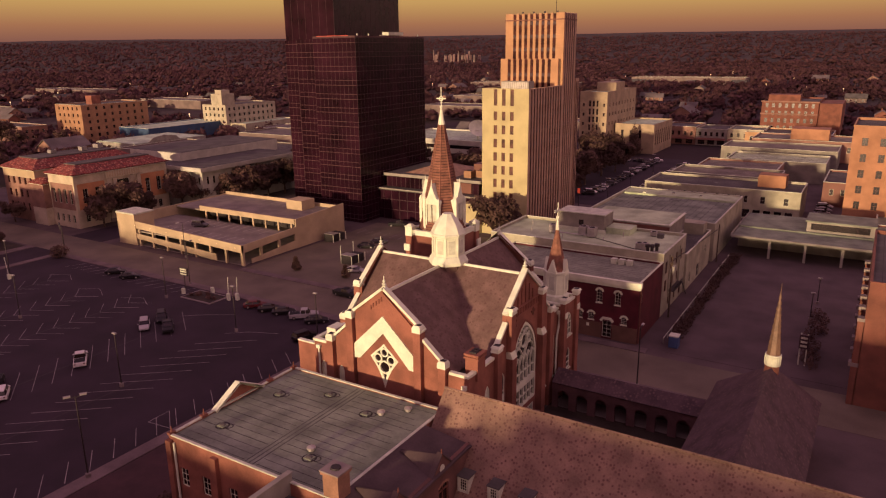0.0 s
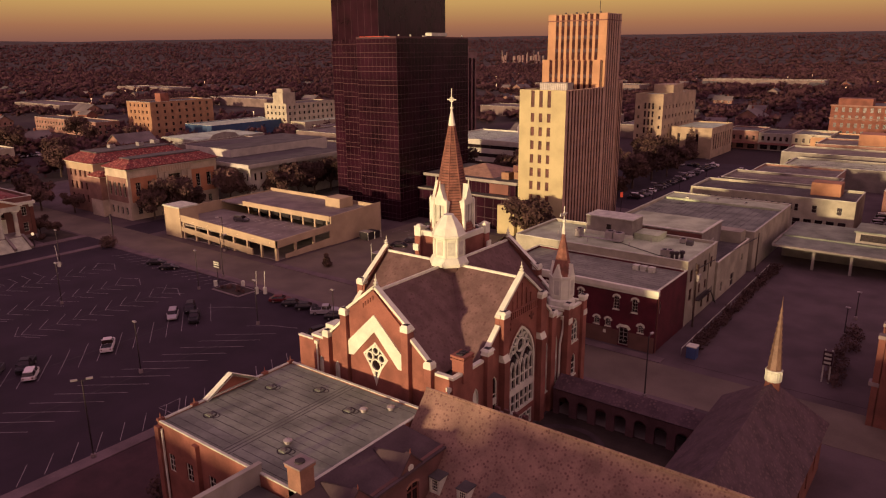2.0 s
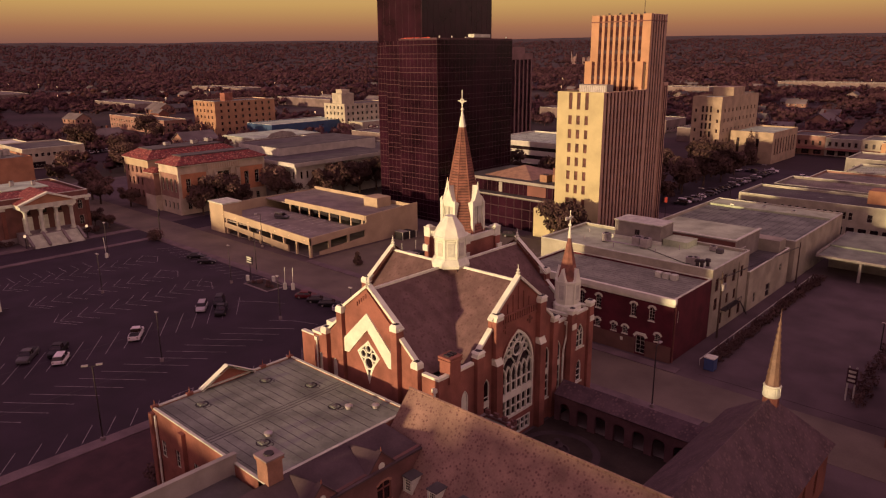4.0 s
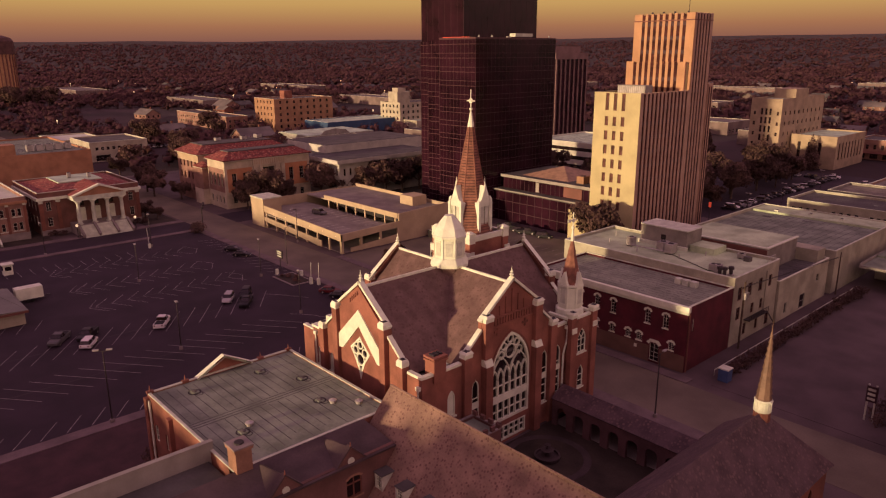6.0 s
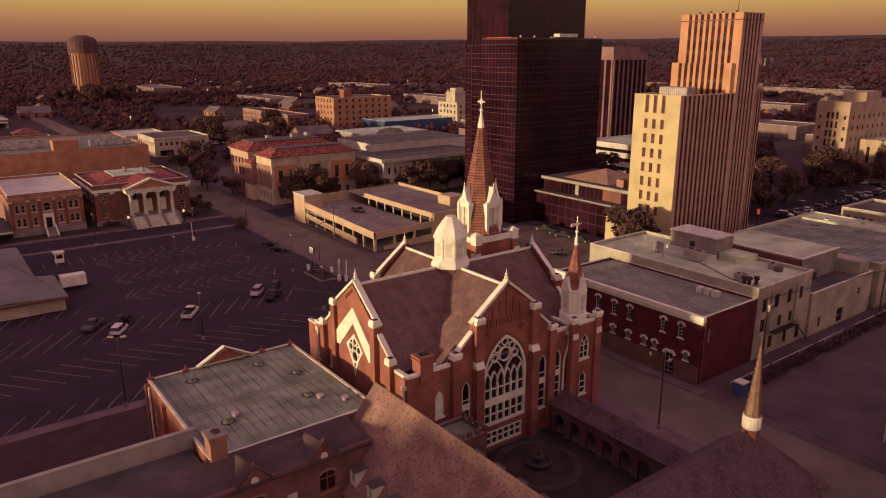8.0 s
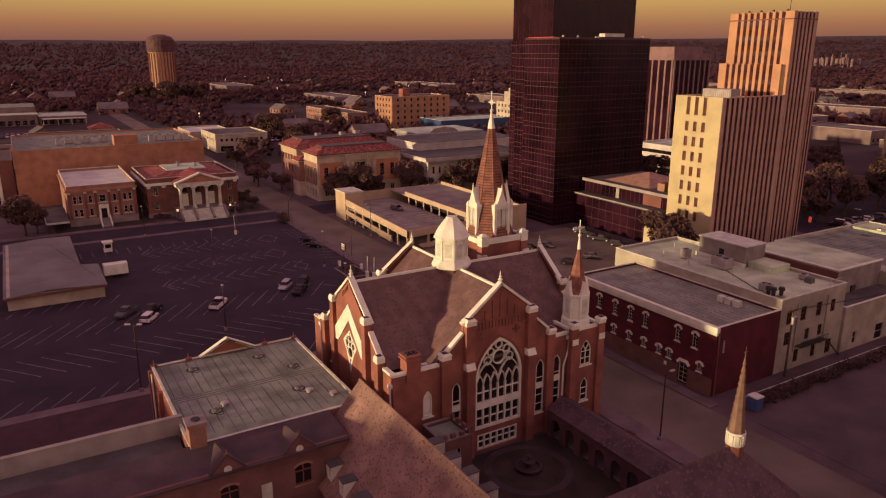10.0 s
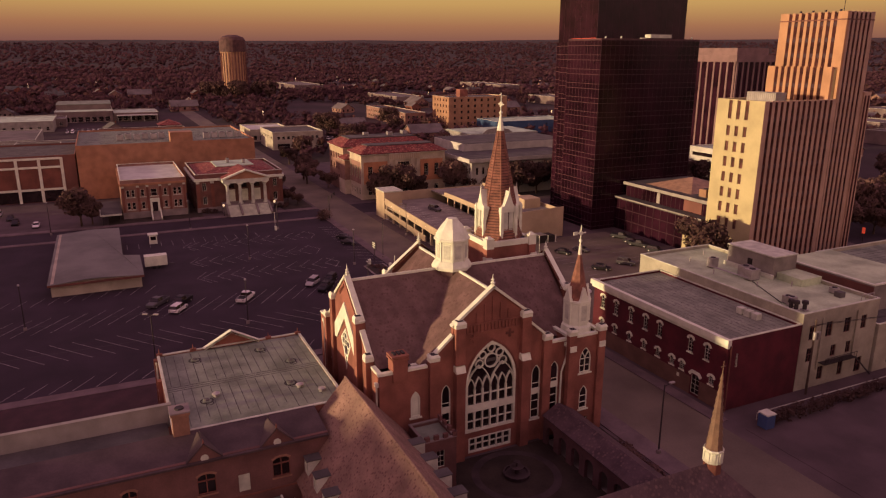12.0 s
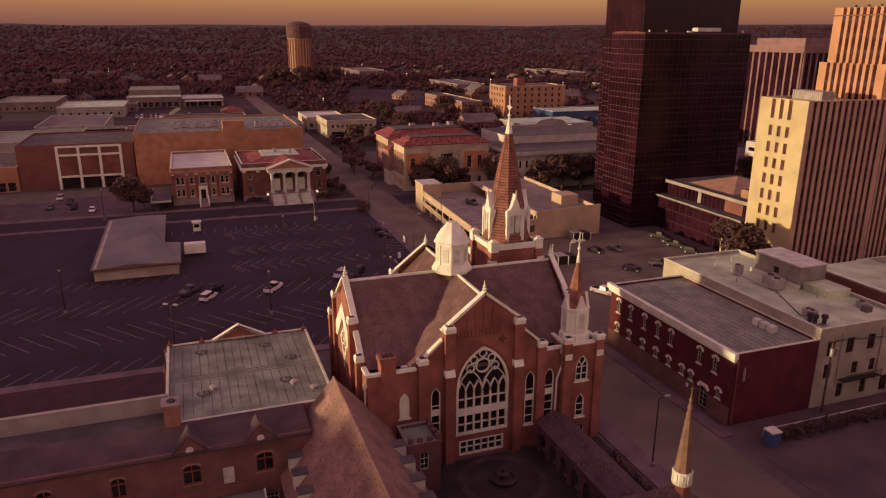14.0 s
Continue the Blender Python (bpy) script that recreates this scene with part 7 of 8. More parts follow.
def far_blocks():
    o = block("hotel", "buff brick five-storey hotel with small windows", "hotel", -438, -411, 256, 302, 22.2, HOTEL, ROOF_DK, {"S": grid(2, 25, 5, 3, 4.0, 5, 1.5, 1.9), "E": grid(2, 44, 8, 3, 4.0, 5, 1.5, 1.9)}, 0.6, TRIM_DULL, 1, 2, BROWN)
    part("penthouse", boxes((-424, -418, 268, 274, 21.6, 27)), BRICK, o)
    block("brick_flats", "long low brown brick flats", "apartment building", -530, -446, 238, 254, 9.5, DULL_BRICK, ROOF_DK, {"E": grid(1, 15, 4, 2, 3.5, 2, 1.4, 1.8), "S": grid(1, 83, 20, 2, 3.5, 2, 1.4, 1.8)}, 0.5, TRIM_DULL)
    o = block("deco_hall", "cream stepped civic hall with small tower", "office building", -388, -366, 327, 372, 18.5, CREAM, ROOF_DK, {"S": grid(1, 21, 5, 3, 4.0, 4, 1.6, 2.0), "E": grid(1, 44, 10, 3, 4.0, 4, 1.6, 2.0)}, 0.5, CREAM)
    part("stair_tower", boxes((-380, -370, 328, 339, 18, 25.5), (-378, -372, 330, 337, 25.5, 28)), CREAM, o)
    part("flagpole", tube(bmesh.new(), (-375, 333, 28), (-375, 333, 36), 0.08, 5), POLE, o)
    block("deco_wing", "low cream wing of the civic hall", "office building", -366, -352, 330, 378, 7.0, CREAM, ROOF_LT, {}, 0.5, TRIM_DULL)
    o = block("blue_warehouse", "low warehouse with pale roof and blue side wall", "warehouse", -400, -372, 272, 330, 8.4, BLUEWALL, ROOF_LT, {}, 0.4, TRIM)
    o = thing("warehouse_depot", "pale grey warehouse with rounded gable front", "warehouse")
    part("wall", boxes((-352, -320, 225, 270, 0, 7.4)), GREYWALL, o)
    part("roof", boxes((-351.6, -320.4, 225.4, 269.6, 7.4, 7.6)), ROOF_LT, o)
    part("gable", wall_poly(bmesh.new(), face_frame("E", -352, -319.9, 225, 270), [(8, 7.4), (28, 7.4), (25, 9.6), (18, 10.6), (11, 9.6)], [], 0.1, 0.4), GREYWALL, o)
    for i in range(6):
        part("dock_door", boxes((-320, -319.8, 228 + i * 6.8, 232 + i * 6.8, 0.3, 4.6)), GREYWALL, o)
    o = block("three_storey_office", "cream three-storey office with window bands", "office building", -385, -353, 122, 150, 9.6, CREAM, ROOF_DK, {"E": grid(2, 26, 9, 5.6, 3.3, 1, 1.5, 1.6) + [(6, 0.3, 7, 3.0)], "S": grid(1, 31, 8, 5.6, 3.3, 1, 1.5, 1.6)}, 0.5, TRIM)
    block("green_roof_office", "low building with pale green roof", "office building", -430, -396, 118, 142, 7.2, CREAM, ROOF_GREEN, {"E": row(1, 23, 6, 1, 2, 2.4)}, 0.5, TRIM)
    # brown ribbed tower behind
    o = thing("brown_tower", "brown granite office tower with vertical ribs", "office tower")
    x0, x1, y0, y1 = -276, -238, 335.0, 363.5
    part("core", boxes((x0, x1, y0, y1, 0, 47.5)), CURTAIN, o)
    part("crown", boxes((x0 - 0.6, x1 + 0.6, y0 - 0.6, y1, 47.5, 51)), RIB, o)
    part("crown_slope", slab(bmesh.new(), [(x0 + 3, y0 + 3, 54.5), (x1 - 3, y0 + 3, 54.5), (x1 - 3, y1 - 3, 54.5), (x0 + 3, y1 - 3, 54.5)], 3.5), RIB, o)
    for i in range(9):
        x = x0 + 0.7 + i * 4.58
        part("rib", boxes((x - 0.55, x + 0.55, y0 - 0.5, y0, 0, 47.5)), RIB, o)
    for i in range(8):
        y = y0 + 0.6 + i * 3.9
        part("rib", boxes((x1, x1 + 0.5, y - 0.5, y + 0.5, 0, 47.5)), RIB, o)
    part("sign_bar", boxes((x0 + 14, x0 + 24, y0 + 2.85, y0 + 2.99, 52.6, 53.3)), RIB, o)
    # bank drive-in and white block between the towers
    o = block("white_garage", "white office block with dark window bands", "office building", -190, -140, 262, 300, 14.2, WHITEWALL, ROOF_LT, {"S": [(24.5, 3.2, 46, 1.7), (24.5, 6.9, 46, 1.7), (24.5, 10.6, 46, 1.6)], "E": [(19, 3.2, 35, 1.7), (19, 6.9, 35, 1.7), (19, 10.6, 35, 1.6)]}, 0.5, TRIM, 1, 1)
    dish = part("satellite_dish", bmesh_dish(), TRIM, o, "large white satellite dish")
    # courthouse
    o = block("courthouse", "pale cream stone courthouse with tall window bays", "courthouse", -130.5, -116.5, 345, 392, 30.6, COURT_STONE, ROOF_LT, {"S": grid(4.2, 10.0, 3, 4, 3.9, 6, 1.0, 2.9) + [(1.9, 5 + 4.6 * k, 1.0, 1.6) for k in range(5)] + [(12.4, 5 + 4.6 * k, 1.0, 1.6) for k in range(5)], "E": grid(2, 45, 9, 5, 4.6, 5, 1.2, 1.7)}, 0.6, COURT_STONE, 1, 2, BROWN)
    part("penthouse", boxes((-128, -118, 362, 376, 30, 34.5)), COURT_STONE, o)
    block("courthouse_wing", "pale stone wing with narrow tall windows", "courthouse", -116, -96, 357, 392, 14.5, COURT_STONE, ROOF_LT, {"S": [(4, 4, 1.4, 7.5), (8.5, 4, 1.4, 7.5), (13, 4, 1.4, 7.5)], "E": row(2, 33, 8, 4, 1.4, 7.5)}, 0.6, COURT_STONE, 1, 4, BROWN)
    for x, y, w, d, h, wl, rf in ((-150, 430, 40, 26, 8, FARWALL, FARROOF),
                                  (-290, 300, 40, 30, 8, FARWALL, FARROOF), (-235, 240, 40, 30, 9, FARWALL, ROOF_DK), (-290, 225, 30, 40, 9, FARWALL, FARROOF), (-310, 330, 40, 26, 7, FARWALL, FARROOF), 
                                  (-360, 20, 30, 40, 8, GREYWALL, ROOF_DK), (-400, 60, 34, 46, 9, BROWN, ROOF_DK), (-420, -10, 60, 34, 7, GREYWALL, FARROOF), (-350, -45, 50, 36, 7, GREYWALL, ROOF_DK),
                                  (-700, 330, 90, 30, 8, FARWALL, FARROOF), 
                                  (-220, 470, 50, 30, 8, FARWALL, FARROOF), (-300, 520, 60, 30, 8, FARWALL, FARROOF), (20, 320, 30, 30, 10, BROWN, ROOF_DK), (20, 380, 34, 30, 9, BRICK_DK, ROOF_DK), (-345, -10, 44, 60, 8, GREYWALL, MEMBRANE), (-395, 100, 40, 26, 6, FARWALL, MEMBRANE), (-532, -11, 54, 42, 7, GREYWALL, ROOF_LT), (-590, -60, 60, 40, 7, FARWALL, MEMBRANE), (-548, 8.5, 24, 16, 6, FARWALL, FARROOF), (-340, 60, 30, 22, 6, BRICK_DK, MEMBRANE), (-900, 560, 140, 30, 9, FARWALL, FARROOF), (-600, 480, 90, 28, 8, FARWALL, FARROOF), (-1000, 300, 120, 40, 9, FARWALL, FARROOF), (-330, 640, 80, 30, 8, FARWALL, FARROOF), (-420, 900, 150, 34, 9, FARWALL, FARROOF), (-700, 900, 140, 34, 9, FARWALL, FARROOF), (-250, 1100, 160, 34, 10, FARWALL, FARROOF)):
        block("low_store", "low flat-roofed commercial building", "store", x - w / 2, x + w / 2, y - d / 2, y + d / 2, h, wl, rf, {"E": row(1, d - 1, max(2, int(d / 5)), 1.2, 1.8, 2.2)}, 0.5, TRIM_DULL, group="low commercial buildings")
    o = block("depot", "long warehouse with stepped pale roof and dark front", "warehouse", -640, -569, 8, 47.5, 8.0, FARWALL, ROOF_LT, {"E": row(1, 38, 8, 0.4, 3.4, 3.6)}, 0.4, TRIM_DULL)
    part("upper_roof", boxes((-640, -596, 8.5, 47, 7.6, 11.5)), FARWALL, o)
    part("upper_roof_deck", boxes((-640.3, -595.7, 8.2, 47.3, 11.5, 11.9)), MEMBRANE, o)
    o = block("loading_store", "low store with white loading canopy", "store", -612, -570, 48.2, 80, 6.2, FARWALL, ROOF_LT, {"E": row(1, 30, 6, 0.4, 3.6, 3.2)}, 0.4, TRIM_DULL)
    part("canopy", boxes((-570, -563, 50, 79, 4.4, 4.8)), WHITEWALL, o)
    for y in (50.5, 60, 69, 78.5):
        part("post", boxes((-563.6, -563.3, y - 0.15, y + 0.15, 0, 4.4)), TRIM_DULL, o)
    o = thing("tile_roof_cottage", "small building with dark red hipped roof", "building")
    part("wall", boxes((-492, -479, 74, 87, 0, 4.0)), DULL_BRICK, o)
    hip_roof(o, -492, -479, 74, 87, 4.2, 3.2, RED_TILE, 1.0)
    FOOT.append((-492, -479, 74, 87))
    # round tower far off
    o = thing("water_tower", "round concrete standpipe with dark dome top", "water tower")
    part("shaft", tapers(-852, 187, [(0, 13.8), (50, 13.8), (52, 14.6)], 24), BUFF, o)
    part("dome", tapers(-852, 187, [(52, 14.9), (65, 14.9), (68.5, 12.5), (71, 5)], 24), DOME_DK, o)
    for i in range(24):
        k = Matrix.Translation((-852, 187, 0)) @ Matrix.Rotation(2 * math.pi * i / 24, 4, "Z")
        part("rib", box(bmesh.new(), 13.4, 14.6, -0.6, 0.6, 0, 52, k), BROWN, o)


def bmesh_dish():
    bm = bmesh.new()
    m = pose(-150, 274, 17.5, 50, 0, 40)
    for a, b in (((0.0, 0.2), (0.25, 1.6)), ((0.25, 1.6), (0.9, 3.0)), ((0.9, 3.0), (1.9, 4.2))):
        taper(bm, 0, 0, a[0], b[0], max(a[1], 0.05), b[1], 16, cap=False, m=m)
    tube(bm, (-150, 274, 14), (-150, 274, 17.6), 0.5, 8)
    return bm


BLUEWALL = mat("blue_metal_wall", (0.035, 0.075, 0.15), 0.6, var=0.15)
far_blocks()


# ---- trees ----
def leaf_cloud(rng, clumps, count, size):
    """Many small leaf cards gathered in uneven clumps: (centre, radius) each."""
    vol = np.array([r ** 2.2 for _, r in clumps])
    pick = rng.choice(len(clumps), count, p=vol / vol.sum())
    c = np.array([k for k, _ in clumps])[pick]
    r = np.array([q for _, q in clumps])[pick]
    d = rng.normal(size=(count, 3))
    d /= np.linalg.norm(d, axis=1)[:, None]
    p = c + d * (r * rng.uniform(0.55, 1.12, count))[:, None] * np.array([1, 1, 0.8])
    a = rng.normal(size=(count, 3)) + d * 0.7
    a /= np.linalg.norm(a, axis=1)[:, None]
    u = np.cross(a, rng.normal(size=(count, 3)))
    u /= np.linalg.norm(u, axis=1)[:, None]
    v = np.cross(a, u)
    s = (size * rng.uniform(0.6, 1.35, count))[:, None]
    verts = np.stack([p - u * s, p + v * s * 0.6, p + u * s, p - v * s * 0.6], 1).reshape(-1, 3)
    me = bpy.data.meshes.new("crown")
    me.from_pydata(verts.tolist(), [], [(4 * i, 4 * i + 1, 4 * i + 2, 4 * i + 3) for i in range(count)])
    me.materials.append(LEAF)
    return me


def tree(seed, h, spread, label, count=2600, size=0.42):
    rng = np.random.default_rng(seed)
    o = thing("tree", label, "tree", group="street trees")
    bm = bmesh.new()
    tops = []
    th = h * 0.30
    taper(bm, 0, 0, 0, th, 0.030 * h, 0.022 * h, 8)
    for i in range(7):
        a = 2 * math.pi * i / 7 + rng.uniform(-0.3, 0.3)
        e = Vector((math.cos(a) * spread * rng.uniform(0.35, 0.75), math.sin(a) * spread * rng.uniform(0.35, 0.75), h * rng.uniform(0.48, 0.85)))
        s = Vector((0, 0, th * rng.uniform(0.8, 1.0)))
        mid = s.lerp(e, 0.5) + Vector((0, 0, -0.04 * h))
        for p, q, r in ((s, mid, 0.011 * h), (mid, e, 0.006 * h)):
            tube(bm, p, q, r, 5)
        tops.append((tuple(e), spread * rng.uniform(0.30, 0.46)))
    for i in range(8):
        a = rng.uniform(0, 2 * math.pi)
        q = rng.uniform(0.1, 0.8)
        tops.append(((math.cos(a) * spread * q, math.sin(a) * spread * q, h * rng.uniform(0.42, 0.92) - 0.15 * h * q), spread * rng.uniform(0.22, 0.40)))
    part("trunk", bm, BARK, o)
    share("crown", leaf_cloud(rng, tops, count, size), o, Matrix.Identity(4))
    return o


def conifer(seed, h, label):
    rng = np.random.default_rng(seed)
    o = thing("conifer", label, "tree", group="conifers")
    part("trunk", taper(bmesh.new(), 0, 0, 0, h * 0.95, 0.02 * h, 0.004 * h, 7), BARK, o)
    tops = [((rng.normal() * 0.35 * (1 - k / 16), rng.normal() * 0.35 * (1 - k / 16), h * (0.14 + 0.84 * k / 16)), max(0.35, h * 0.23 * (1 - k / 16.5))) for k in range(16)]
    share("crown", leaf_cloud(rng, tops, 2200, 0.4), o, Matrix.Identity(4))
    return o


def at(x, y, turn=0.0, s=1.0, z=0.0):
    return pose(x, y, z, 0, 0, turn) @ Matrix.Scale(s, 4)


TREES = [tree(3, 11.0, 5.6, "broad leafy street tree with brownish crown", 4600, 0.40), tree(5, 9.0, 4.2, "rounded street tree with thin autumn leaves", 3000), tree(8, 8.0, 3.6, "small leafy tree beside the buildings", 2500)]
SPOTS = [(0, -85.8, 166.5, 1.22), (1, -200.5, 127, 1.15), (0, -200.8, 134, 0.95), (1, -200.5, 141.5, 0.85), (0, -200.5, 156.5, 0.95), (2, -197, 162, 1.1), (1, -191, 170, 1.1), (0, -189.5, 178, 0.95), (1, -189.5, 186, 1.15), (0, -189, 194, 0.95), (1, -188.5, 203, 1.1), (2, -188, 211, 1.2),
         (2, -245, 112, 1.2), (1, -256, 113.5, 1.1), (2, -232, 117, 0.9), (0, -201.5, 30.5, 0.85), (2, -203, 33.5, 0.9), (2, -210.5, 96, 0.7), (2, -206.5, 98.5, 0.55), (1, -230, 96.5, 0.8),
         (1, -108, 262, 1.0), (0, -112, 280, 1.0), (2, -104, 298, 1.1), (1, -110, 312, 1.2), (0, -118, 330, 0.9), (1, -98, 235, 1.0), (2, -112, 245, 1.1), (0, -128, 225, 1.1), (1, -140, 236, 1.0), (0, -135, 250, 1.0), (2, -150, 225, 1.2), (0, -160, 240, 1.0), (1, -172, 232, 1.1), (1, -138, 320, 1.1), (0, -150, 335, 0.9), (0, -96, 262, 1.0), (1, -101, 271, 1.1), (0, -97, 284, 1.05), (2, -95, 296, 1.2), (0, -103, 306, 1.1), (1, -98, 318, 1.0), (0, -104, 252, 1.05), (2, -94, 243, 1.1), (1, -108, 326, 1.1),
         (0, -205, 225, 1.0), (1, -215, 232, 1.1), (0, -262, 200, 1.0), (1, -300, 180, 1.2), (0, -310, 150, 1.0), (1, -322, 130, 1.1), (0, -330, 160, 1.1), (2, -300, 118, 1.1), (1, -340, 100, 1.1), (0, -395, 165, 1.2), (1, -410, 215, 1.2), (0, -440, 222, 1.1), (1, -400, 235, 1.0)]
first = set()
for k, x, y, s in SPOTS:
    m = at(x, y, (x * 37 + y * 11) % 360, s)
    if k in first:
        copy_thing(TREES[k], m)
    else:
        TREES[k].matrix_basis = m
        first.add(k)
for i in range(9):
    copy_thing(TREES[i % 3], at(-815 + 9 * (i * 5 % 4), 152 + i * 8.5, i * 47, 1.5 + 0.3 * (i * 2 % 3)))
FIR = conifer(11, 15, "tall dark conifer by the courthouse")
FIR.matrix_basis = at(-121, 340, 0, 1.15)
copy_thing(FIR, at(-104, 351, 50, 1.0))
copy_thing(FIR, at(-146, 338, 120, 1.0))
SMALL_FIR = conifer(12, 3.2, "small clipped conifer in a planting bed")
SMALL_FIR.matrix_basis = at(-117.3, 122.3)
copy_thing(SMALL_FIR, at(-103, 123.5, 40, 0.9))


def bush(seed, name, label, x0, x1, y0, y1, h, count):
    rng = np.random.default_rng(seed)
    n = max(3, int(max(x1 - x0, y1 - y0) / 1.2))
    tops = [((x0 + (x1 - x0) * rng.random(), y0 + (y1 - y0) * (i + 0.5) / n if y1 - y0 > x1 - x0 else y0 + (y1 - y0) * rng.random(), h * 0.5), h * rng.uniform(0.45, 0.7)) for i in range(n)]
    if x1 - x0 > y1 - y0:
        tops = [((x0 + (x1 - x0) * (i + 0.5) / n, c[1], c[2]), r) for i, (c, r) in enumerate(tops)]
    o = thing(name, label, name)
    share("leaves", leaf_cloud(rng, tops, count, 0.22), o, Matrix.Identity(4))
    part("stems", boxes(*[(c[0] - 0.05, c[0] + 0.05, c[1] - 0.05, c[1] + 0.05, 0, h * 0.5) for c, r in tops]), BARK, o)


bush(21, "hedge", "long dark clipped hedge along the yard", -27.8, -26.4, 122, 184, 1.7, 5200)
bush(22, "shrub", "low shrubs in the car park island", -124.5, -117, 95.5, 99.2, 0.9, 700)
bush(23, "shrub", "dark shrubs by the street corner", -182, -178.5, 99.0, 101.5, 3.2, 900)
bush(24, "shrub", "shrubs against the parish hall wall", -66, -62.5, 43, 50, 2.4, 1200)
bush(25, "shrub", "dark shrubs beside the cloister", -34, -20, 97, 98.6, 1.2, 900)
bush(26, "shrub", "foundation shrubs at the library steps", -205.5, -203.5, 66, 71, 1.6, 500)
bush(27, "shrub", "foundation shrubs at the library steps", -205.5, -203.5, 90, 95, 1.6, 500)
bush(28, "shrub", "dark shrub row along the yard fence", -6.5, -4.5, 122, 150, 1.6, 1500)


# ---- woods and houses to the horizon ----
def woods():
    rng = np.random.default_rng(7)
    feet = FOOT + [(x - 9, x + 9, y - 9, y + 9) for x, y, *_ in HOUSES] + [(-620, 10, 100, 117), (-300, 60, -62, 330), (-500, -190, 96, 122), (-640, -240, -62, 110), (-62, 20, 330, 430), (-175, -50, 330, 432)]

    def clear(x, y):
        return not any(a - 5 < x < b + 5 and c - 5 < y < d + 5 for a, b, c, d in feet)

    def height(x, y):
        rr, aa = math.hypot(x + 80, y - 100), math.atan2(y - 100, x + 80)
        return max(0.0, (rr - 1800) / 2400) ** 1.5 * hills(x, y, aa)

    def spots(n, r0, r1, gaps):
        got, made = [], 0.0
        while made < n:
            a = radians(rng.uniform(-8, 112))
            r = math.sqrt(rng.uniform(r0 * r0, r1 * r1))
            x, y = 20 - r * math.sin(a), 20 + r * math.cos(a)
            if not clear(x, y) or noise.noise((x / 160, y / 160, 5.0)) < gaps:
                made += 0.2
                continue
            got.append((x, y, height(x, y)))
            made += 1
        return np.array(got)

    def lump():
        """A coarse round mesh of 14 points."""
        pts = [Vector((a, b, c)).normalized() for a in (-1, 0, 1) for b in (-1, 0, 1) for c in (-1, 0, 1) if abs(a) + abs(b) + abs(c) in (1, 3)]
        bm = bmesh.new()
        for p in pts:
            bm.verts.new(p)
        bmesh.ops.convex_hull(bm, input=bm.verts)
        bmesh.ops.triangulate(bm, faces=bm.faces)
        bm.verts.index_update()
        v = np.array([q.co[:] for q in bm.verts])
        f = np.array([[q.index for q in t.verts] for t in bm.faces])
        bm.free()
        return v, f

    def finish(name, label, verts, faces, lv, lf):
        me = bpy.data.meshes.new(name)
        me.from_pydata(np.concatenate([verts, lv]).tolist(), [], faces.tolist() + (lf + len(verts)).tolist())
        me.polygons.foreach_set("use_smooth", [False] * len(faces) + [True] * len(lf))
        me.materials.append(LEAF_FAR)
        return tagged(new(name, me), label, "woods", kind="stuff")

    def leafy(n, r0, r1, s0, s1, per, card, gaps, name, label):
        """Crowns of loose leaf cards, gathered in three lobes each."""
        c = spots(n, r0, r1, gaps)
        n = len(c)
        s = rng.uniform(s0, s1, n)
        lobe = c[:, None, :] + rng.normal(size=(n, 4, 3)) * s[:, None, None] * np.array([0.5, 0.5, 0.25]) + np.array([0, 0, 1]) * s[:, None, None] * 1.05
        pick = rng.integers(0, 4, (n, per))
        p0 = np.take_along_axis(lobe, pick[:, :, None].repeat(3, 2), 1)
        d = rng.normal(size=(n, per, 3))
        d /= np.linalg.norm(d, axis=2)[:, :, None]
        p = (p0 + d * (s[:, None] * rng.uniform(0.4, 0.78, (n, per)))[:, :, None]).reshape(-1, 3)
        d = d.reshape(-1, 3)
        a = d + rng.normal(size=d.shape) * 0.55
        a /= np.linalg.norm(a, axis=1)[:, None]
        u = np.cross(a, rng.normal(size=d.shape))
        u /= np.linalg.norm(u, axis=1)[:, None]
        v = np.cross(a, u)
        q = (np.repeat(s, per) * card * rng.uniform(0.6, 1.3, len(p)))[:, None]
        verts = np.stack([p - u * q, p + v * q * 0.7, p + u * q, p - v * q * 0.7], 1).reshape(-1, 3)
        quads = np.arange(len(verts)).reshape(-1, 4)
        # rounded masses inside the leaves: one uneven lump per lobe
        ball_v, ball_f = lump()
        k = 3 if per > 30 else 2
        cen, rad = lobe[:, :k].reshape(-1, 1, 3), np.repeat(s, k)[:, None, None]
        rough = rng.uniform(0.6, 1.2, (len(cen), len(ball_v), 1))
        lv = cen + ball_v[None] * rad * (0.56 if per > 30 else 0.72) * rough * np.array([1, 1, 0.8])
        lf = (ball_f[None] + (np.arange(len(cen)) * len(ball_v))[:, None, None]).reshape(-1, 3)
        finish(name, label, verts, quads, lv.reshape(-1, 3), lf)

    leafy(5200, 330, 1050, 2.3, 4.6, 66, 0.21, -0.28, "near_woods", "dark autumn trees between the houses")
    leafy(10500, 950, 2200, 3.2, 5.8, 16, 0.26, -0.5, "middle_woods", "dense dark woods beyond the town")
    leafy(11500, 2000, 4350, 4.5, 8.0, 4, 0.30, -0.65, "far_woods", "distant wooded hills with haze in the leaf colour")
    # a few far street lights
    bm = bmesh.new()
    for x, y, z in spots(40, 520, 1500, -0.2):
        taper(bm, x, y, z + 6.5, z + 7.4, 0.42, 0.42, 6)
        taper(bm, x, y, z, z + 6.5, 0.1, 0.1, 4)
    ob = part("town_lights", bm, LAMP_WARM, None)
    tagged(ob, "small warm street lights among the far trees", "lights", kind="stuff")


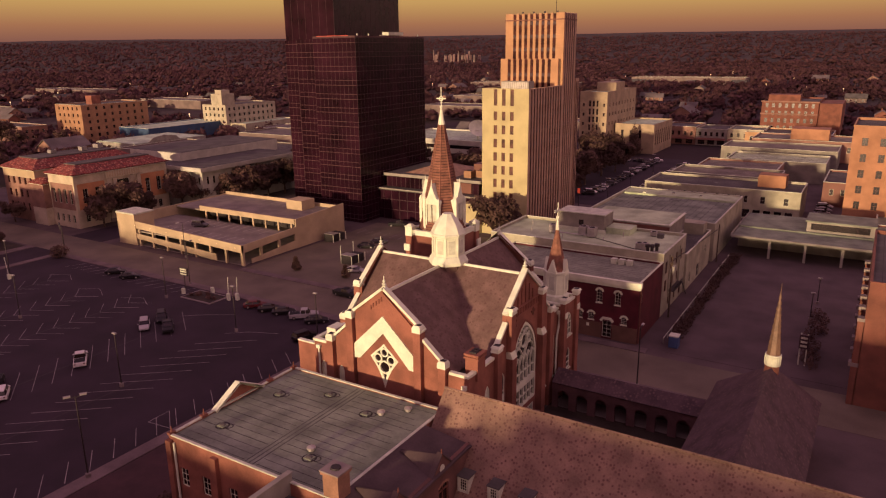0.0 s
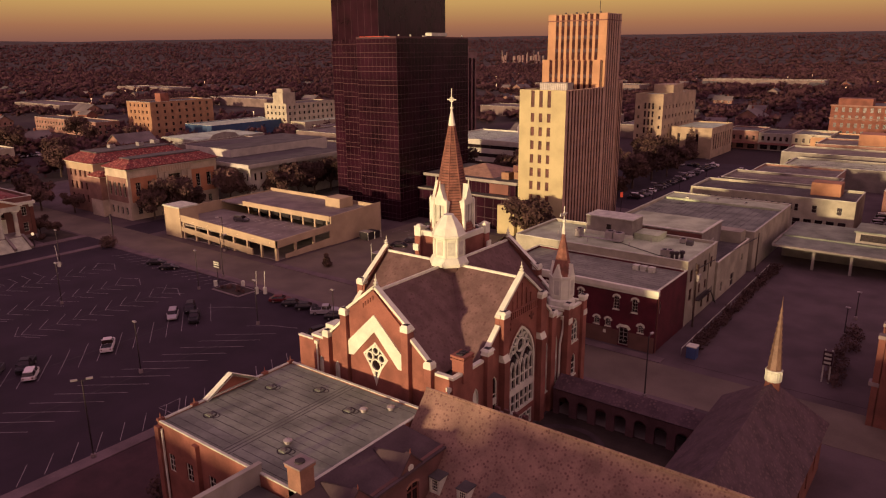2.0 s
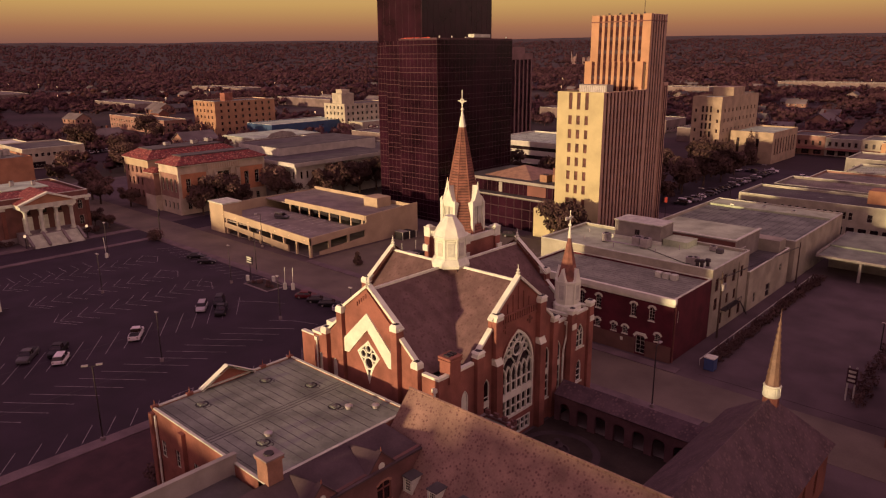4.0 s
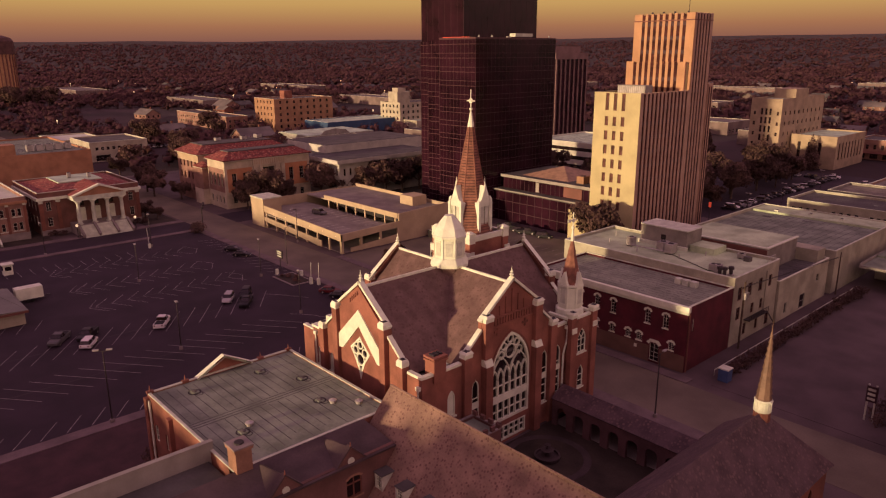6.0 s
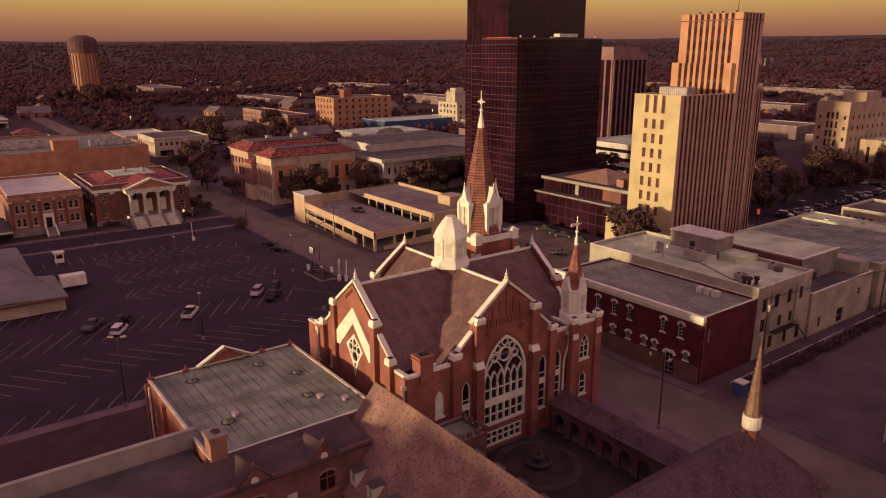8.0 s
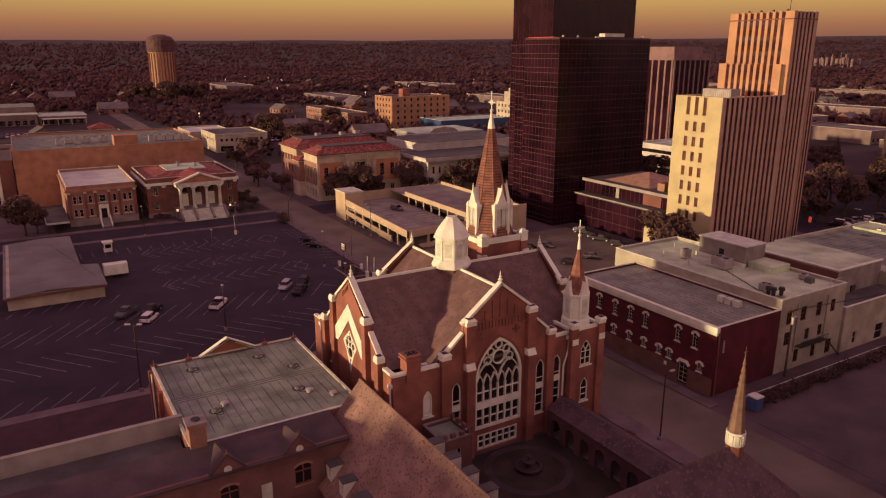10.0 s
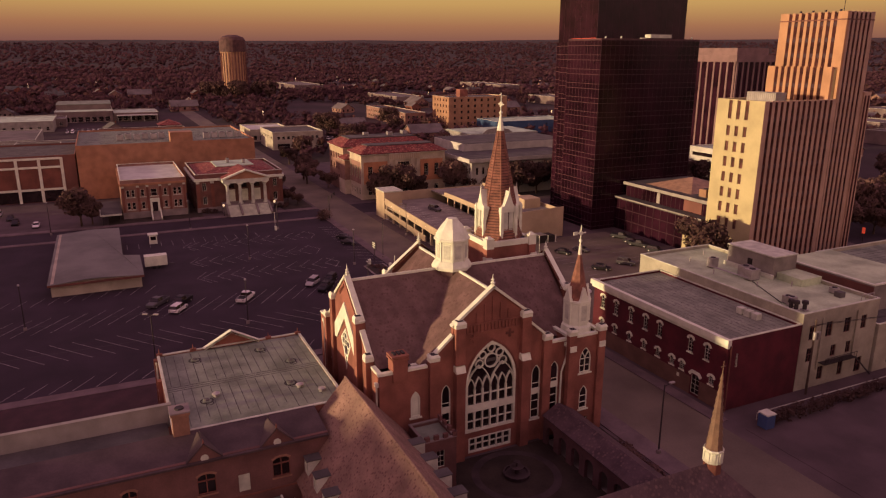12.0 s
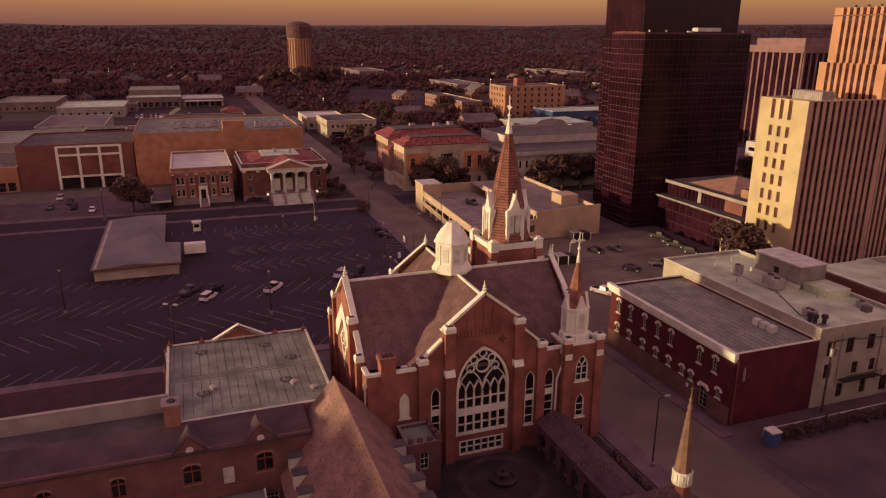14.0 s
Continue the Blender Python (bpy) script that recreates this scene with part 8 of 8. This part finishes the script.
def house(k, wall, roof, w, d, h):
    o = thing("house", "small gabled house among the trees", "house", group="houses among the trees")
    part("wall", boxes((-w / 2, w / 2, -d / 2, d / 2, 0, h)), wall, o)
    for s in (-1, 1):
        q = [(-w / 2 - 0.4, 0, h + d * 0.32), (-w / 2 - 0.4, s * (d / 2 + 0.5), h - 0.2), (w / 2 + 0.4, s * (d / 2 + 0.5), h - 0.2), (w / 2 + 0.4, 0, h + d * 0.32)]
        nrm = (Vector(q[1]) - Vector(q[0])).cross(Vector(q[2]) - Vector(q[0]))
        part("roof_slope", slab(bmesh.new(), q if nrm.z > 0 else q[::-1], 0.2), roof, o)
    for s in (-1, 1):
        x = s * (w / 2 - 0.1)
        part("gable_wall", slab(bmesh.new(), [(x, -d / 2, h), (x, d / 2, h), (x, 0, h + d * 0.3)] if s > 0 else [(x, d / 2, h), (x, -d / 2, h), (x, 0, h + d * 0.3)], 0.15), wall, o)
    for i in range(3):
        u = -w / 2 + w * (i + 0.5) / 3
        part("window", boxes((u - 0.5, u + 0.5, -d / 2 - 0.06, -d / 2, 0.9, 2.3)), GLASS_DK, o)
        part("window", boxes((w / 2, w / 2 + 0.06, -d / 2 + d * (i + 0.5) / 3 - 0.5, -d / 2 + d * (i + 0.5) / 3 + 0.5, 0.9, 2.3)), GLASS_DK, o)
    part("chimney", boxes((w * 0.2, w * 0.2 + 0.7, 0.4, 1.1, h, h + d * 0.32 + 0.9)), BRICK_DK, o)
    return o


HOUSES = []
hr = random.Random(4)
while len(HOUSES) < 110:
    a, r = radians(hr.uniform(-4, 106)), hr.uniform(430, 1250)
    x, y = 20 - r * math.sin(a), 20 + r * math.cos(a)
    if any(c - 14 < x < d + 14 and e - 14 < y < f + 14 for c, d, e, f in FOOT) or any(abs(x - p[0]) < 20 and abs(y - p[1]) < 20 for p in HOUSES):
        continue
    HOUSES.append((x, y, hr.choice((0, 90, 0, 90, 8)), hr.uniform(0.85, 1.35), hr.randrange(3)))
KINDS = [house(0, FARWALL, ROOF_DK, 13, 9, 3.2), house(1, DULL_BRICK, FARROOF, 15, 10, 3.0), house(2, BRICK_DK, FARROOF, 11, 9, 4.6)]
used = set()
for x, y, turn, s, k in HOUSES:
    m = at(x, y, turn, s)
    if k in used:
        copy_thing(KINDS[k], m)
    else:
        KINDS[k].matrix_basis = m
        used.add(k)
woods()


def refinery():
    o = thing("refinery", "distant refinery towers catching the last sun", "factory")
    r = random.Random(9)
    for i in range(30):
        x, y = -1272 + r.uniform(-80, 80), 2150 + r.uniform(-40, 40)
        h = r.choice((10, 14, 18, 26, 12, 34))
        w = r.uniform(1.6, 3.0) if h > 25 else r.uniform(5, 10)
        part("column" if h > 25 else "tank", tapers(x, y, [(10, w / 2), (28 + h * 0.8, w / 2 * 0.9)], 8), (FARWALL, RIB, RIB)[i % 3], o)


refinery()

# ---- cars ----
CAR_SHAPES = {  # length, width, height, waist, and the cabin's ends at waist and roof
    "sedan": (4.75, 1.82, 1.45, 0.92, (-2.0, 1.15), (-1.25, 0.35)),
    "suv": (4.8, 1.92, 1.75, 1.05, (-2.25, 1.1), (-1.95, 0.45)),
    "pickup": (5.8, 2.0, 1.88, 1.12, (-0.6, 1.35), (-0.45, 0.75)),
}
CARS = {}


def car(kind, paint, near=True):
    ln, w, h, waist, (c0, c1), (r0, r1) = CAR_SHAPES[kind]
    names = ("white", "silver", "black", "grey", "dark red", "teal")
    word = {"sedan": "sedan", "suv": "sport utility car", "pickup": "pickup truck"}[kind]
    o = thing("car", names[paint] + " " + word + " parked on the asphalt", "car", group="parked cars")
    a, z0 = ln / 2, 0.32

    def loft(sections):
        bm = bmesh.new()
        last = None
        for x, hw, zb, zt, in_ in sections:
            ring = [bm.verts.new(p) for p in ((x, -hw, zb), (x, hw, zb), (x, hw, zt - 0.12), (x, hw - in_, zt), (x, -hw + in_, zt), (x, -hw, zt - 0.12))]
            if last:
                for i in range(6):
                    j = (i + 1) % 6
                    bm.faces.new((last[i], ring[i], ring[j], last[j]))
            else:
                bm.faces.new(ring)
            last = ring
        bm.faces.new(last[::-1])
        bmesh.ops.recalc_face_normals(bm, faces=bm.faces)
        return bm
    hood = waist - 0.02
    if kind == "pickup":
        sec = [(-a, w / 2 - 0.06, z0 + 0.15, waist, 0.05), (-a + 0.12, w / 2, z0, waist, 0.05), (c0, w / 2, z0, waist, 0.05), (c1, w / 2, z0, waist, 0.08), (a - 0.35, w / 2 - 0.04, z0, hood - 0.06, 0.12), (a, w / 2 - 0.16, z0 + 0.12, hood - 0.22, 0.15)]
    else:
        sec = [(-a, w / 2 - 0.16, z0 + 0.14, waist - 0.08, 0.1), (-a + 0.25, w / 2 - 0.03, z0, waist, 0.08), (c0, w / 2, z0, waist, 0.08), (c1, w / 2, z0, waist, 0.08), (a - 0.5, w / 2 - 0.05, z0, hood - 0.14, 0.12), (a, w / 2 - 0.2, z0 + 0.12, hood - 0.32, 0.15)]
    body = part("body", loft(sec), PAINTS[paint], o)
    if kind == "pickup":
        part("cargo_bed", boxes((-a + 0.15, c0 - 0.1, -w / 2 + 0.14, w / 2 - 0.14, waist - 0.3, waist + 0.015)), RUBBER, body)
    bm = bmesh.new()
    q = [(c0, w / 2 - 0.06, waist - 0.02), (r0, w / 2 - 0.26, h - 0.07), (r1, w / 2 - 0.26, h - 0.07), (c1, w / 2 - 0.06, waist - 0.02)]
    left = [bm.verts.new(p) for p in q]
    right = [bm.verts.new((x, -y, z)) for x, y, z in q]
    bm.faces.new(left[::-1])
    bm.faces.new(right)
    for i in range(3):
        bm.faces.new((left[i], left[i + 1], right[i + 1], right[i]))
    bmesh.ops.recalc_face_normals(bm, faces=bm.faces)
    part("cabin_glass", bm, GLASS_DK, o)
    part("roof_panel", loft([(r0 - 0.05, w / 2 - 0.25, h - 0.08, h + 0.0, 0.08), (r0 + 0.2, w / 2 - 0.24, h - 0.08, h + 0.04, 0.1), (r1 - 0.1, w / 2 - 0.24, h - 0.08, h + 0.03, 0.1), (r1 + 0.06, w / 2 - 0.25, h - 0.08, h - 0.01, 0.08)]), PAINTS[paint], o)
    for s in (-1, 1):
        for x in (-a + 0.95, a - 0.92):
            m = Matrix.Translation((x, s * (w / 2 - 0.1), 0.34)) @ Matrix.Rotation(math.pi / 2, 4, "X")
            t = part("wheel", taper(bmesh.new(), 0, 0, -0.12, 0.12, 0.34, 0.34, 14, m=m), RUBBER, o)
            if near:
                part("rim", taper(bmesh.new(), 0, 0, -0.135, 0.135, 0.2, 0.2, 10, m=m), METAL, t)
        if not near:
            continue
        part("headlight", boxes((a - 0.17, a - 0.03, s * (w / 2 - 0.42) - 0.18, s * (w / 2 - 0.42) + 0.18, hood - 0.46, hood - 0.3)), TRIM, o)
        part("tail_light", boxes((-a - 0.01, -a + 0.1, s * (w / 2 - 0.3) - 0.12, s * (w / 2 - 0.3) + 0.12, waist - 0.36, waist - 0.16)), PAINTS[4], o)
        px = c0 + (c1 - c0) * 0.5
        part("door_pillar", slab(bmesh.new(), [(px - 0.05, s * (w / 2 - 0.05), waist), (px + 0.05, s * (w / 2 - 0.05), waist), (px + 0.05, s * (w / 2 - 0.25), h - 0.05), (px - 0.05, s * (w / 2 - 0.25), h - 0.05)][::1 if s < 0 else -1], 0.03), PAINTS[paint], o)
        part("mirror", boxes((c1 - 0.35, c1 - 0.15, s * (w / 2 + 0.08) - 0.1, s * (w / 2 + 0.08) + 0.1, waist + 0.02, waist + 0.2)), PAINTS[paint], o)
    return o


def park(kind, paint, x, y, turn, z=0.0):
    near = x > -235 and y < 220
    key = (kind, paint, near)
    m = pose(x, y, z, 0, 0, turn)
    if key in CARS:
        copy_thing(CARS[key], m)
    else:
        CARS[key] = car(kind, paint, near)
        CARS[key].matrix_basis = m


W, SI, BK, GR, RD, TE = range(6)
for c in (("pickup", W, -112.6, 63.4, 145), ("suv", SI, -116.8, 79.2, -38), ("suv", BK, -117.4, 83.6, -38), ("pickup", BK, -112.2, 81.0, -38),
          ("suv", W, -111.4, 49.6, 145), ("pickup", BK, -115.6, 50.6, -38), ("pickup", GR, -116.8, 46.0, -38),
          ("sedan", BK, -153.8, 98.6, 42), ("sedan", BK, -147.4, 98.0, 42), ("sedan", RD, -106.6, 98.3, 42), ("sedan", BK, -102.4, 98.2, 42), ("sedan", BK, -98.6, 98.4, 42), ("pickup", SI, -93.6, 98.8, 42), ("sedan", BK, -89.6, 98.0, 42), ("suv", BK, -86.0, 90.6, 75),
          ("pickup", BK, -94.6, 113.2, 0), ("pickup", GR, -93.0, 120.4, 5), ("sedan", BK, -114.6, 146.8, 25), ("sedan", GR, -114.6, 152.6, 25), ("sedan", BK, -98.6, 147.0, 40), ("suv", GR, -99.6, 155.4, 35),
          ("pickup", BK, -121.4, 171.4, 28), ("sedan", BK, -116.0, 170.8, 28), ("pickup", BK, -112.4, 170.2, 28), ("suv", BK, -105.6, 170.2, 28), ("pickup", W, -86.6, 131.4, 25), ("sedan", SI, -103.5, 128, 15),
          ("suv", GR, -160.0, 130.0, 15, 4.26), ("sedan", W, -206, 18, 0), ("suv", BK, -212, 12, 0), ("sedan", BK, -220, 10, 0), ("sedan", GR, -214, 5, 0), ("suv", SI, -228, 6, 0)):
    park(*c)
pr = random.Random(12)
for i in range(30):
    park(pr.choice(("sedan", "suv", "pickup", "suv")), pr.choice((W, SI, BK, BK, GR, BK)), -87.5 - pr.uniform(0, 0.6), 244 + i * 3.1 + pr.uniform(-0.2, 0.2), pr.choice((180, 0)) + 12, 0.02)
for i in range(22):
    if i % 5 != 3:
        park(pr.choice(("sedan", "suv", "sedan")), pr.choice((W, SI, BK, GR)), -73 - 0.2 * (i % 3), 252 + i * 3.6, 20, 0.02)
for i in range(14):
    park(pr.choice(("sedan", "suv", "pickup")), pr.choice((W, SI, BK, GR, W)), -135 + i * 3.2, 331 - 2.0 * (i % 2), 90, 0.02)
for i in range(9):
    park(pr.choice(("sedan", "suv")), pr.choice((W, SI, BK, GR)), -12.5, 236 + i * 2.9, 20, 0.0)
for i in range(24):
    park(pr.choice(("sedan", "suv", "pickup")), pr.choice((W, W, SI, GR)), -490 - 8 * (i // 12), 18 + 3.1 * (i % 12), 0)
for i in range(10):
    park(pr.choice(("sedan", "suv")), pr.choice((W, SI, GR)), -392 + 0.3 * i, 152 + 3 * i, 0)


# ---- car park lines and furniture ----
def stall_line(x0, y0, x1, y1, w=0.085, z=0.0):
    d = Vector((x1 - x0, y1 - y0, 0))
    m = pose(x0, y0, z) @ Matrix.Rotation(math.atan2(d.y, d.x), 4, "Z")
    part("stall_line", box(bmesh.new(), 0, d.length, -w / 2, w / 2, 0.0, 0.006, m), LINE, LOT)


for cx, y0, y1, dx, dy, gap in ((-113.3, -20, 88, -4.4, 3.15, 3.3), (-97.7, -22, 84, 4.4, 3.55, 3.72)):
    y = y0
    while y < y1:
        stall_line(cx - dx, y - dy, cx + dx, y + dy)
        y += gap
    part("seam", boxes((cx - 0.10, cx + 0.10, y0, y1, 0.0, 0.004)), TAR, LOT)
for cx, y0, y1 in ((-132.4, 57, 87), (-146.4, 57, 86), (-162.8, 57, 89)):
    y = y0
    while y < y1:
        stall_line(cx, y, cx - 4.3, y + 3.8)
        stall_line(cx, y, cx + 4.6, y + 2.6)
        y += 3.3
    part("seam", boxes((cx - 0.12, cx + 0.12, y0, y1, 0.0, 0.004)), TAR, LOT)
    for a in (-4.4, 4.6):
        stall_line(cx + a, y1 + 1.0, cx, y1 + 3.4)
        stall_line(cx + a, y0 + 1.4, cx, y0 - 1.2)
for i in range(32):
    stall_line(-80.5, -22.8 + i * 3.35, -84.7, -19.7 + i * 3.35)
for i in range(18):
    stall_line(-168 + i * 3.1, 100.4, -170.4 + i * 3.1, 95.8)
for i in range(14):
    stall_line(-131.2, 5 + i * 3.2, -126.4, 2.6 + i * 3.2)
for i in range(13):
    stall_line(-172, 28 + i * 2.9 + 14, -166.5, 28 + i * 2.9 + 14)
for a, b, c, d in ((-84.8, 59.7, -80.4, 56.4), (-84.7, 56.0, -80.4, 56.4), (-84.8, 59.7, -84.7, 56.0), (-97.2, 88, -92, 90), (-97.2, 88, -101, 85), (-112.2, 90, -107, 93), (-112.2, 90, -116, 87)):
    stall_line(a, b, c, d)
for i in range(16):
    part("stall_line", boxes((-127 + i * 2.9, -126.9 + i * 2.9, 158, 163, 0.02, 0.026)), LINE, bpy.data.objects["parking_lot.001"])
    part("stall_line", boxes((-112 + i * 2.7, -111.9 + i * 2.7, 141, 146, 0.02, 0.026)), LINE, bpy.data.objects["parking_lot.001"])
island = tagged(part("traffic_island", boxes((-125.5, -116.2, 94.6, 100.0, 0.0, 0.16)), CONCRETE, None), "kerbed planting island in the car park", "kerb", kind="structure")
part("soil", boxes((-125.1, -116.6, 95.0, 99.6, 0.16, 0.2)), GRASS, island)


def lamp_post(x, y, h, label, arm=0.0, turn=0.0, twin=False):
    o = thing("street_lamp", label, "street lamp", (x, y, 0), group="lamp posts")
    part("base", tapers(0, 0, [(0, 0.32), (0.6, 0.3), (0.65, 0.1)], 8), CONCRETE, o)
    part("pole", tapers(0, 0, [(0.0, 0.11), (h, 0.07)], 7), POLE, o)
    m = Matrix.Rotation(radians(turn), 4, "Z")
    for s in ((1, -1) if twin else (1,)):
        if arm:
            part("arm", tube(bmesh.new(), m @ Vector((0, 0, h - 0.2)), m @ Vector((s * arm, 0, h + 0.1)), 0.05), POLE, o)
        part("lamp_head", box(bmesh.new(), s * arm - 0.4, s * arm + 0.4, -0.18, 0.18, h, h + 0.2, m), METAL, o)


for x, y, h, arm, turn, twin in ((-98.2, 61.2, 9.0, 0.0, 0, False), (-99.8, 86.8, 9.0, 0.0, 0, False), (-112.2, 22, 9.0, 0.0, 0, False), (-128, 93, 9.0, 0.0, 0, False), (-143.5, 70, 9, 0, 0, False), (-173.3, 84, 9, 0, 0, False), (-79.2, 43.2, 11.2, 0.9, 60, True),
                                (-131, 101.8, 10.0, 1.4, 90, False), (-27.4, 101.8, 10.0, 1.2, 90, False), (-7.0, 146.3, 5.5, 0.0, 0, False), (-6.6, 157, 5.5, 0.0, 0, False), (-193, 22.6, 9.5, 0.0, 0, False), (-183.3, 60, 8.5, 1.2, 180, False), (-150, 116.2, 9.5, 1.4, -90, False), (-84.5, 92.5, 8.5, 0.0, 0, False), (-78, 236, 8, 0.5, 0, True), (-78, 262, 8, 0.5, 0, True), (-80, 300, 8, 0.5, 0, True)):
    lamp_post(x, y, h, "tall dark lamp post on a concrete base", arm, turn, twin)


def furniture():
    o = thing("traffic_signal", "dark traffic signal mast with long arm", "traffic light")
    part("pole", tapers(-180.6, 102.2, [(0, 0.2), (7.5, 0.13)], 8), POLE, o)
    part("arm", tube(bmesh.new(), (-180.6, 102.2, 6.4), (-189, 106.5, 7.0), 0.09), POLE, o)
    for t in (0.5, 0.95):
        x, y = -180.6 - 8.4 * t, 102.2 + 4.3 * t
        part("signal_head", boxes((x - 0.2, x + 0.2, y - 0.2, y + 0.2, 5.8, 7.0)), POLE, o)
    o = thing("parking_sign", "dark car park sign board with pale bars", "sign")
    part("post", tapers(-128.6, 98.6, [(0, 0.09), (3.4, 0.09)], 6), POLE, o)
    b = part("board", boxes((-129.9, -127.3, 98.5, 98.7, 3.4, 5.2)), POLE, o)
    for z in (3.6, 4.2, 4.7):
        part("lettering_bar", boxes((-129.6, -127.6, 98.46, 98.5, z, z + 0.28)), TRIM, b)
    for i, (x, y, h) in enumerate(((-126.8, 96.6, 1.3), (-121.6, 100.2, 1.3), (-114.8, 98.6, 1.5), (-113.2, 99.6, 1.5))):
        o = thing("gate_post", "white car park barrier post", "post", group="barrier posts")
        part("cabinet", boxes((x - 0.3, x + 0.3, y - 0.3, y + 0.3, 0, h)), TRIM, o)
        if i > 1:
            part("raised_arm", tube(bmesh.new(), (x, y, h), (x + 0.3, y, 5.2), 0.06, 5), TRIM, o)
    o = thing("gate_post", "white barrier post with raised arm by the street", "post", group="barrier posts")
    part("cabinet", boxes((-172.4, -171.8, 82.8, 83.4, 0, 1.2)), TRIM, o)
    part("raised_arm", tube(bmesh.new(), (-172, 83, 1.2), (-172.6, 83, 5.4), 0.05, 5), TRIM, o)
    o = thing("trailer", "white box trailer on small wheels", "trailer")
    part("box", boxes((-147.4, -145.0, 45.2, 50.4, 0.7, 3.2)), TRIM, o)
    for y in (47.3, 48.3):
        for x in (-147.3, -145.1):
            m = Matrix.Translation((x, y, 0.38)) @ Matrix.Rotation(math.pi / 2, 4, "Y")
            part("wheel", taper(bmesh.new(), 0, 0, -0.15, 0.15, 0.38, 0.38, 12, m=m), RUBBER, o)
    part("drawbar", boxes((-146.4, -146.0, 50.4, 52.0, 0.6, 0.75)), POLE, o)
    o = thing("ticket_booth", "small white attendant booth with windows", "booth")
    part("body", boxes((-172.2, -170.2, 47.8, 49.8, 0, 2.5)), TRIM, o)
    part("roof", boxes((-172.5, -169.9, 47.5, 50.1, 2.5, 2.7)), TRIM, o)
    part("window", boxes((-170.2, -170.15, 48.1, 49.5, 1.1, 2.1), ), GLASS_DK, o)
    part("window", boxes((-171.9, -170.5, 47.74, 47.8, 1.1, 2.1), ), GLASS_DK, o)
    for x, y in ((-127.6, 149.2), (-109.6, 134.6)):
        o = thing("dumpster_enclosure", "dark rubbish skips behind pale posts", "dumpster", group="dumpsters")
        part("skip", boxes((x - 1.6, x + 1.6, y - 2.6, y - 0.2, 0, 2.2)), TAR, o)
        part("skip", boxes((x - 1.6, x + 1.6, y + 0.1, y + 2.4, 0, 2.0)), TAR, o)
        part("lid", boxes((x - 1.7, x + 1.7, y - 2.7, y - 0.15, 2.2, 2.3)), METAL, o)
        for dy in (-2.8, 0.0, 2.6):
            part("post", tapers(x + 1.9, y + dy, [(0, 0.1), (2.2, 0.1)], 8), TRIM, o)
    for x, y in ((-111.2, 132.0), (-111.0, 136.8)):
        o = thing("bollard_pole", "tall pale steel gate pole", "pole", group="gate poles")
        part("pole", tapers(x, y, [(0, 0.1), (4.6, 0.08)], 8), TRIM_DULL, o)
    o = thing("portable_toilet", "blue plastic portable toilet with pale roof", "toilet")
    part("body", boxes((-27.2, -25.6, 119.8, 121.4, 0.05, 2.1)), BLUE, o)
    part("roof", boxes((-27.25, -25.55, 119.75, 121.45, 2.1, 2.3)), TRIM, o)
    part("door", boxes((-26.9, -25.9, 119.74, 119.8, 0.15, 1.95)), BLUE, o)
    o = thing("banner_sign", "tall dark sign board with pale frame by the yard", "sign")
    part("post", boxes((-6.9, -6.7, 123.2, 123.4, 0, 5.6)), TRIM_DULL, o)
    part("post", boxes((-5.9, -5.7, 123.2, 123.4, 0, 5.6)), TRIM_DULL, o)
    b = part("board", boxes((-7.0, -5.6, 123.1, 123.5, 3.0, 5.4)), MULLION_DK, o)
    for z in (3.3, 4.0, 4.7):
        part("lettering_bar", boxes((-6.8, -5.8, 123.06, 123.1, z, z + 0.35)), TRIM_DULL, b)
    o = thing("alley_rail", "pale pipe rail along the hedge", "rail")
    bm = bmesh.new()
    for i in range(22):
        tube(bm, (-28.4, 121 + i * 3, 0), (-28.4, 121 + i * 3, 1.1), 0.04, 5)
    part("post", bm, TRIM_DULL, o)
    part("rail", tube(bmesh.new(), (-28.4, 121, 1.1), (-28.4, 184, 1.1), 0.06, 5), TRIM_DULL, o)
    o = thing("utility_pole", "dark wooden utility pole with transformer cans", "utility pole")
    part("pole", tapers(-31.0, 134.6, [(0, 0.18), (12.5, 0.12)], 8), BARK, o)
    part("crossarm", boxes((-31.1, -30.9, 133.4, 135.8, 11.4, 11.55)), BARK, o)
    part("transformer", tapers(-30.6, 134.2, [(9.4, 0.3), (10.6, 0.3)], 10), METAL, o)
    part("transformer", tapers(-30.6, 135.0, [(9.4, 0.3), (10.6, 0.3)], 10), METAL, o)
    for z, y in ((11.6, 133.6), (11.6, 135.6)):
        part("cable", tube(bmesh.new(), (-31, y, z), (-30.6, y + 44, 8.5), 0.03, 4), TAR, o)
    part("far_pole", tapers(-30.6, 178.5, [(0, 0.16), (9.5, 0.1)], 8), BARK, o)
    o = thing("neon_sign", "small red lit street sign", "sign")
    part("post", tapers(-83.2, 221.9, [(0, 0.1), (5.0, 0.1)], 6), POLE, o)
    part("lit_panel", boxes((-83.6, -82.8, 221.75, 221.95, 4.9, 6.5)), LAMP_DIM, o)


furniture()
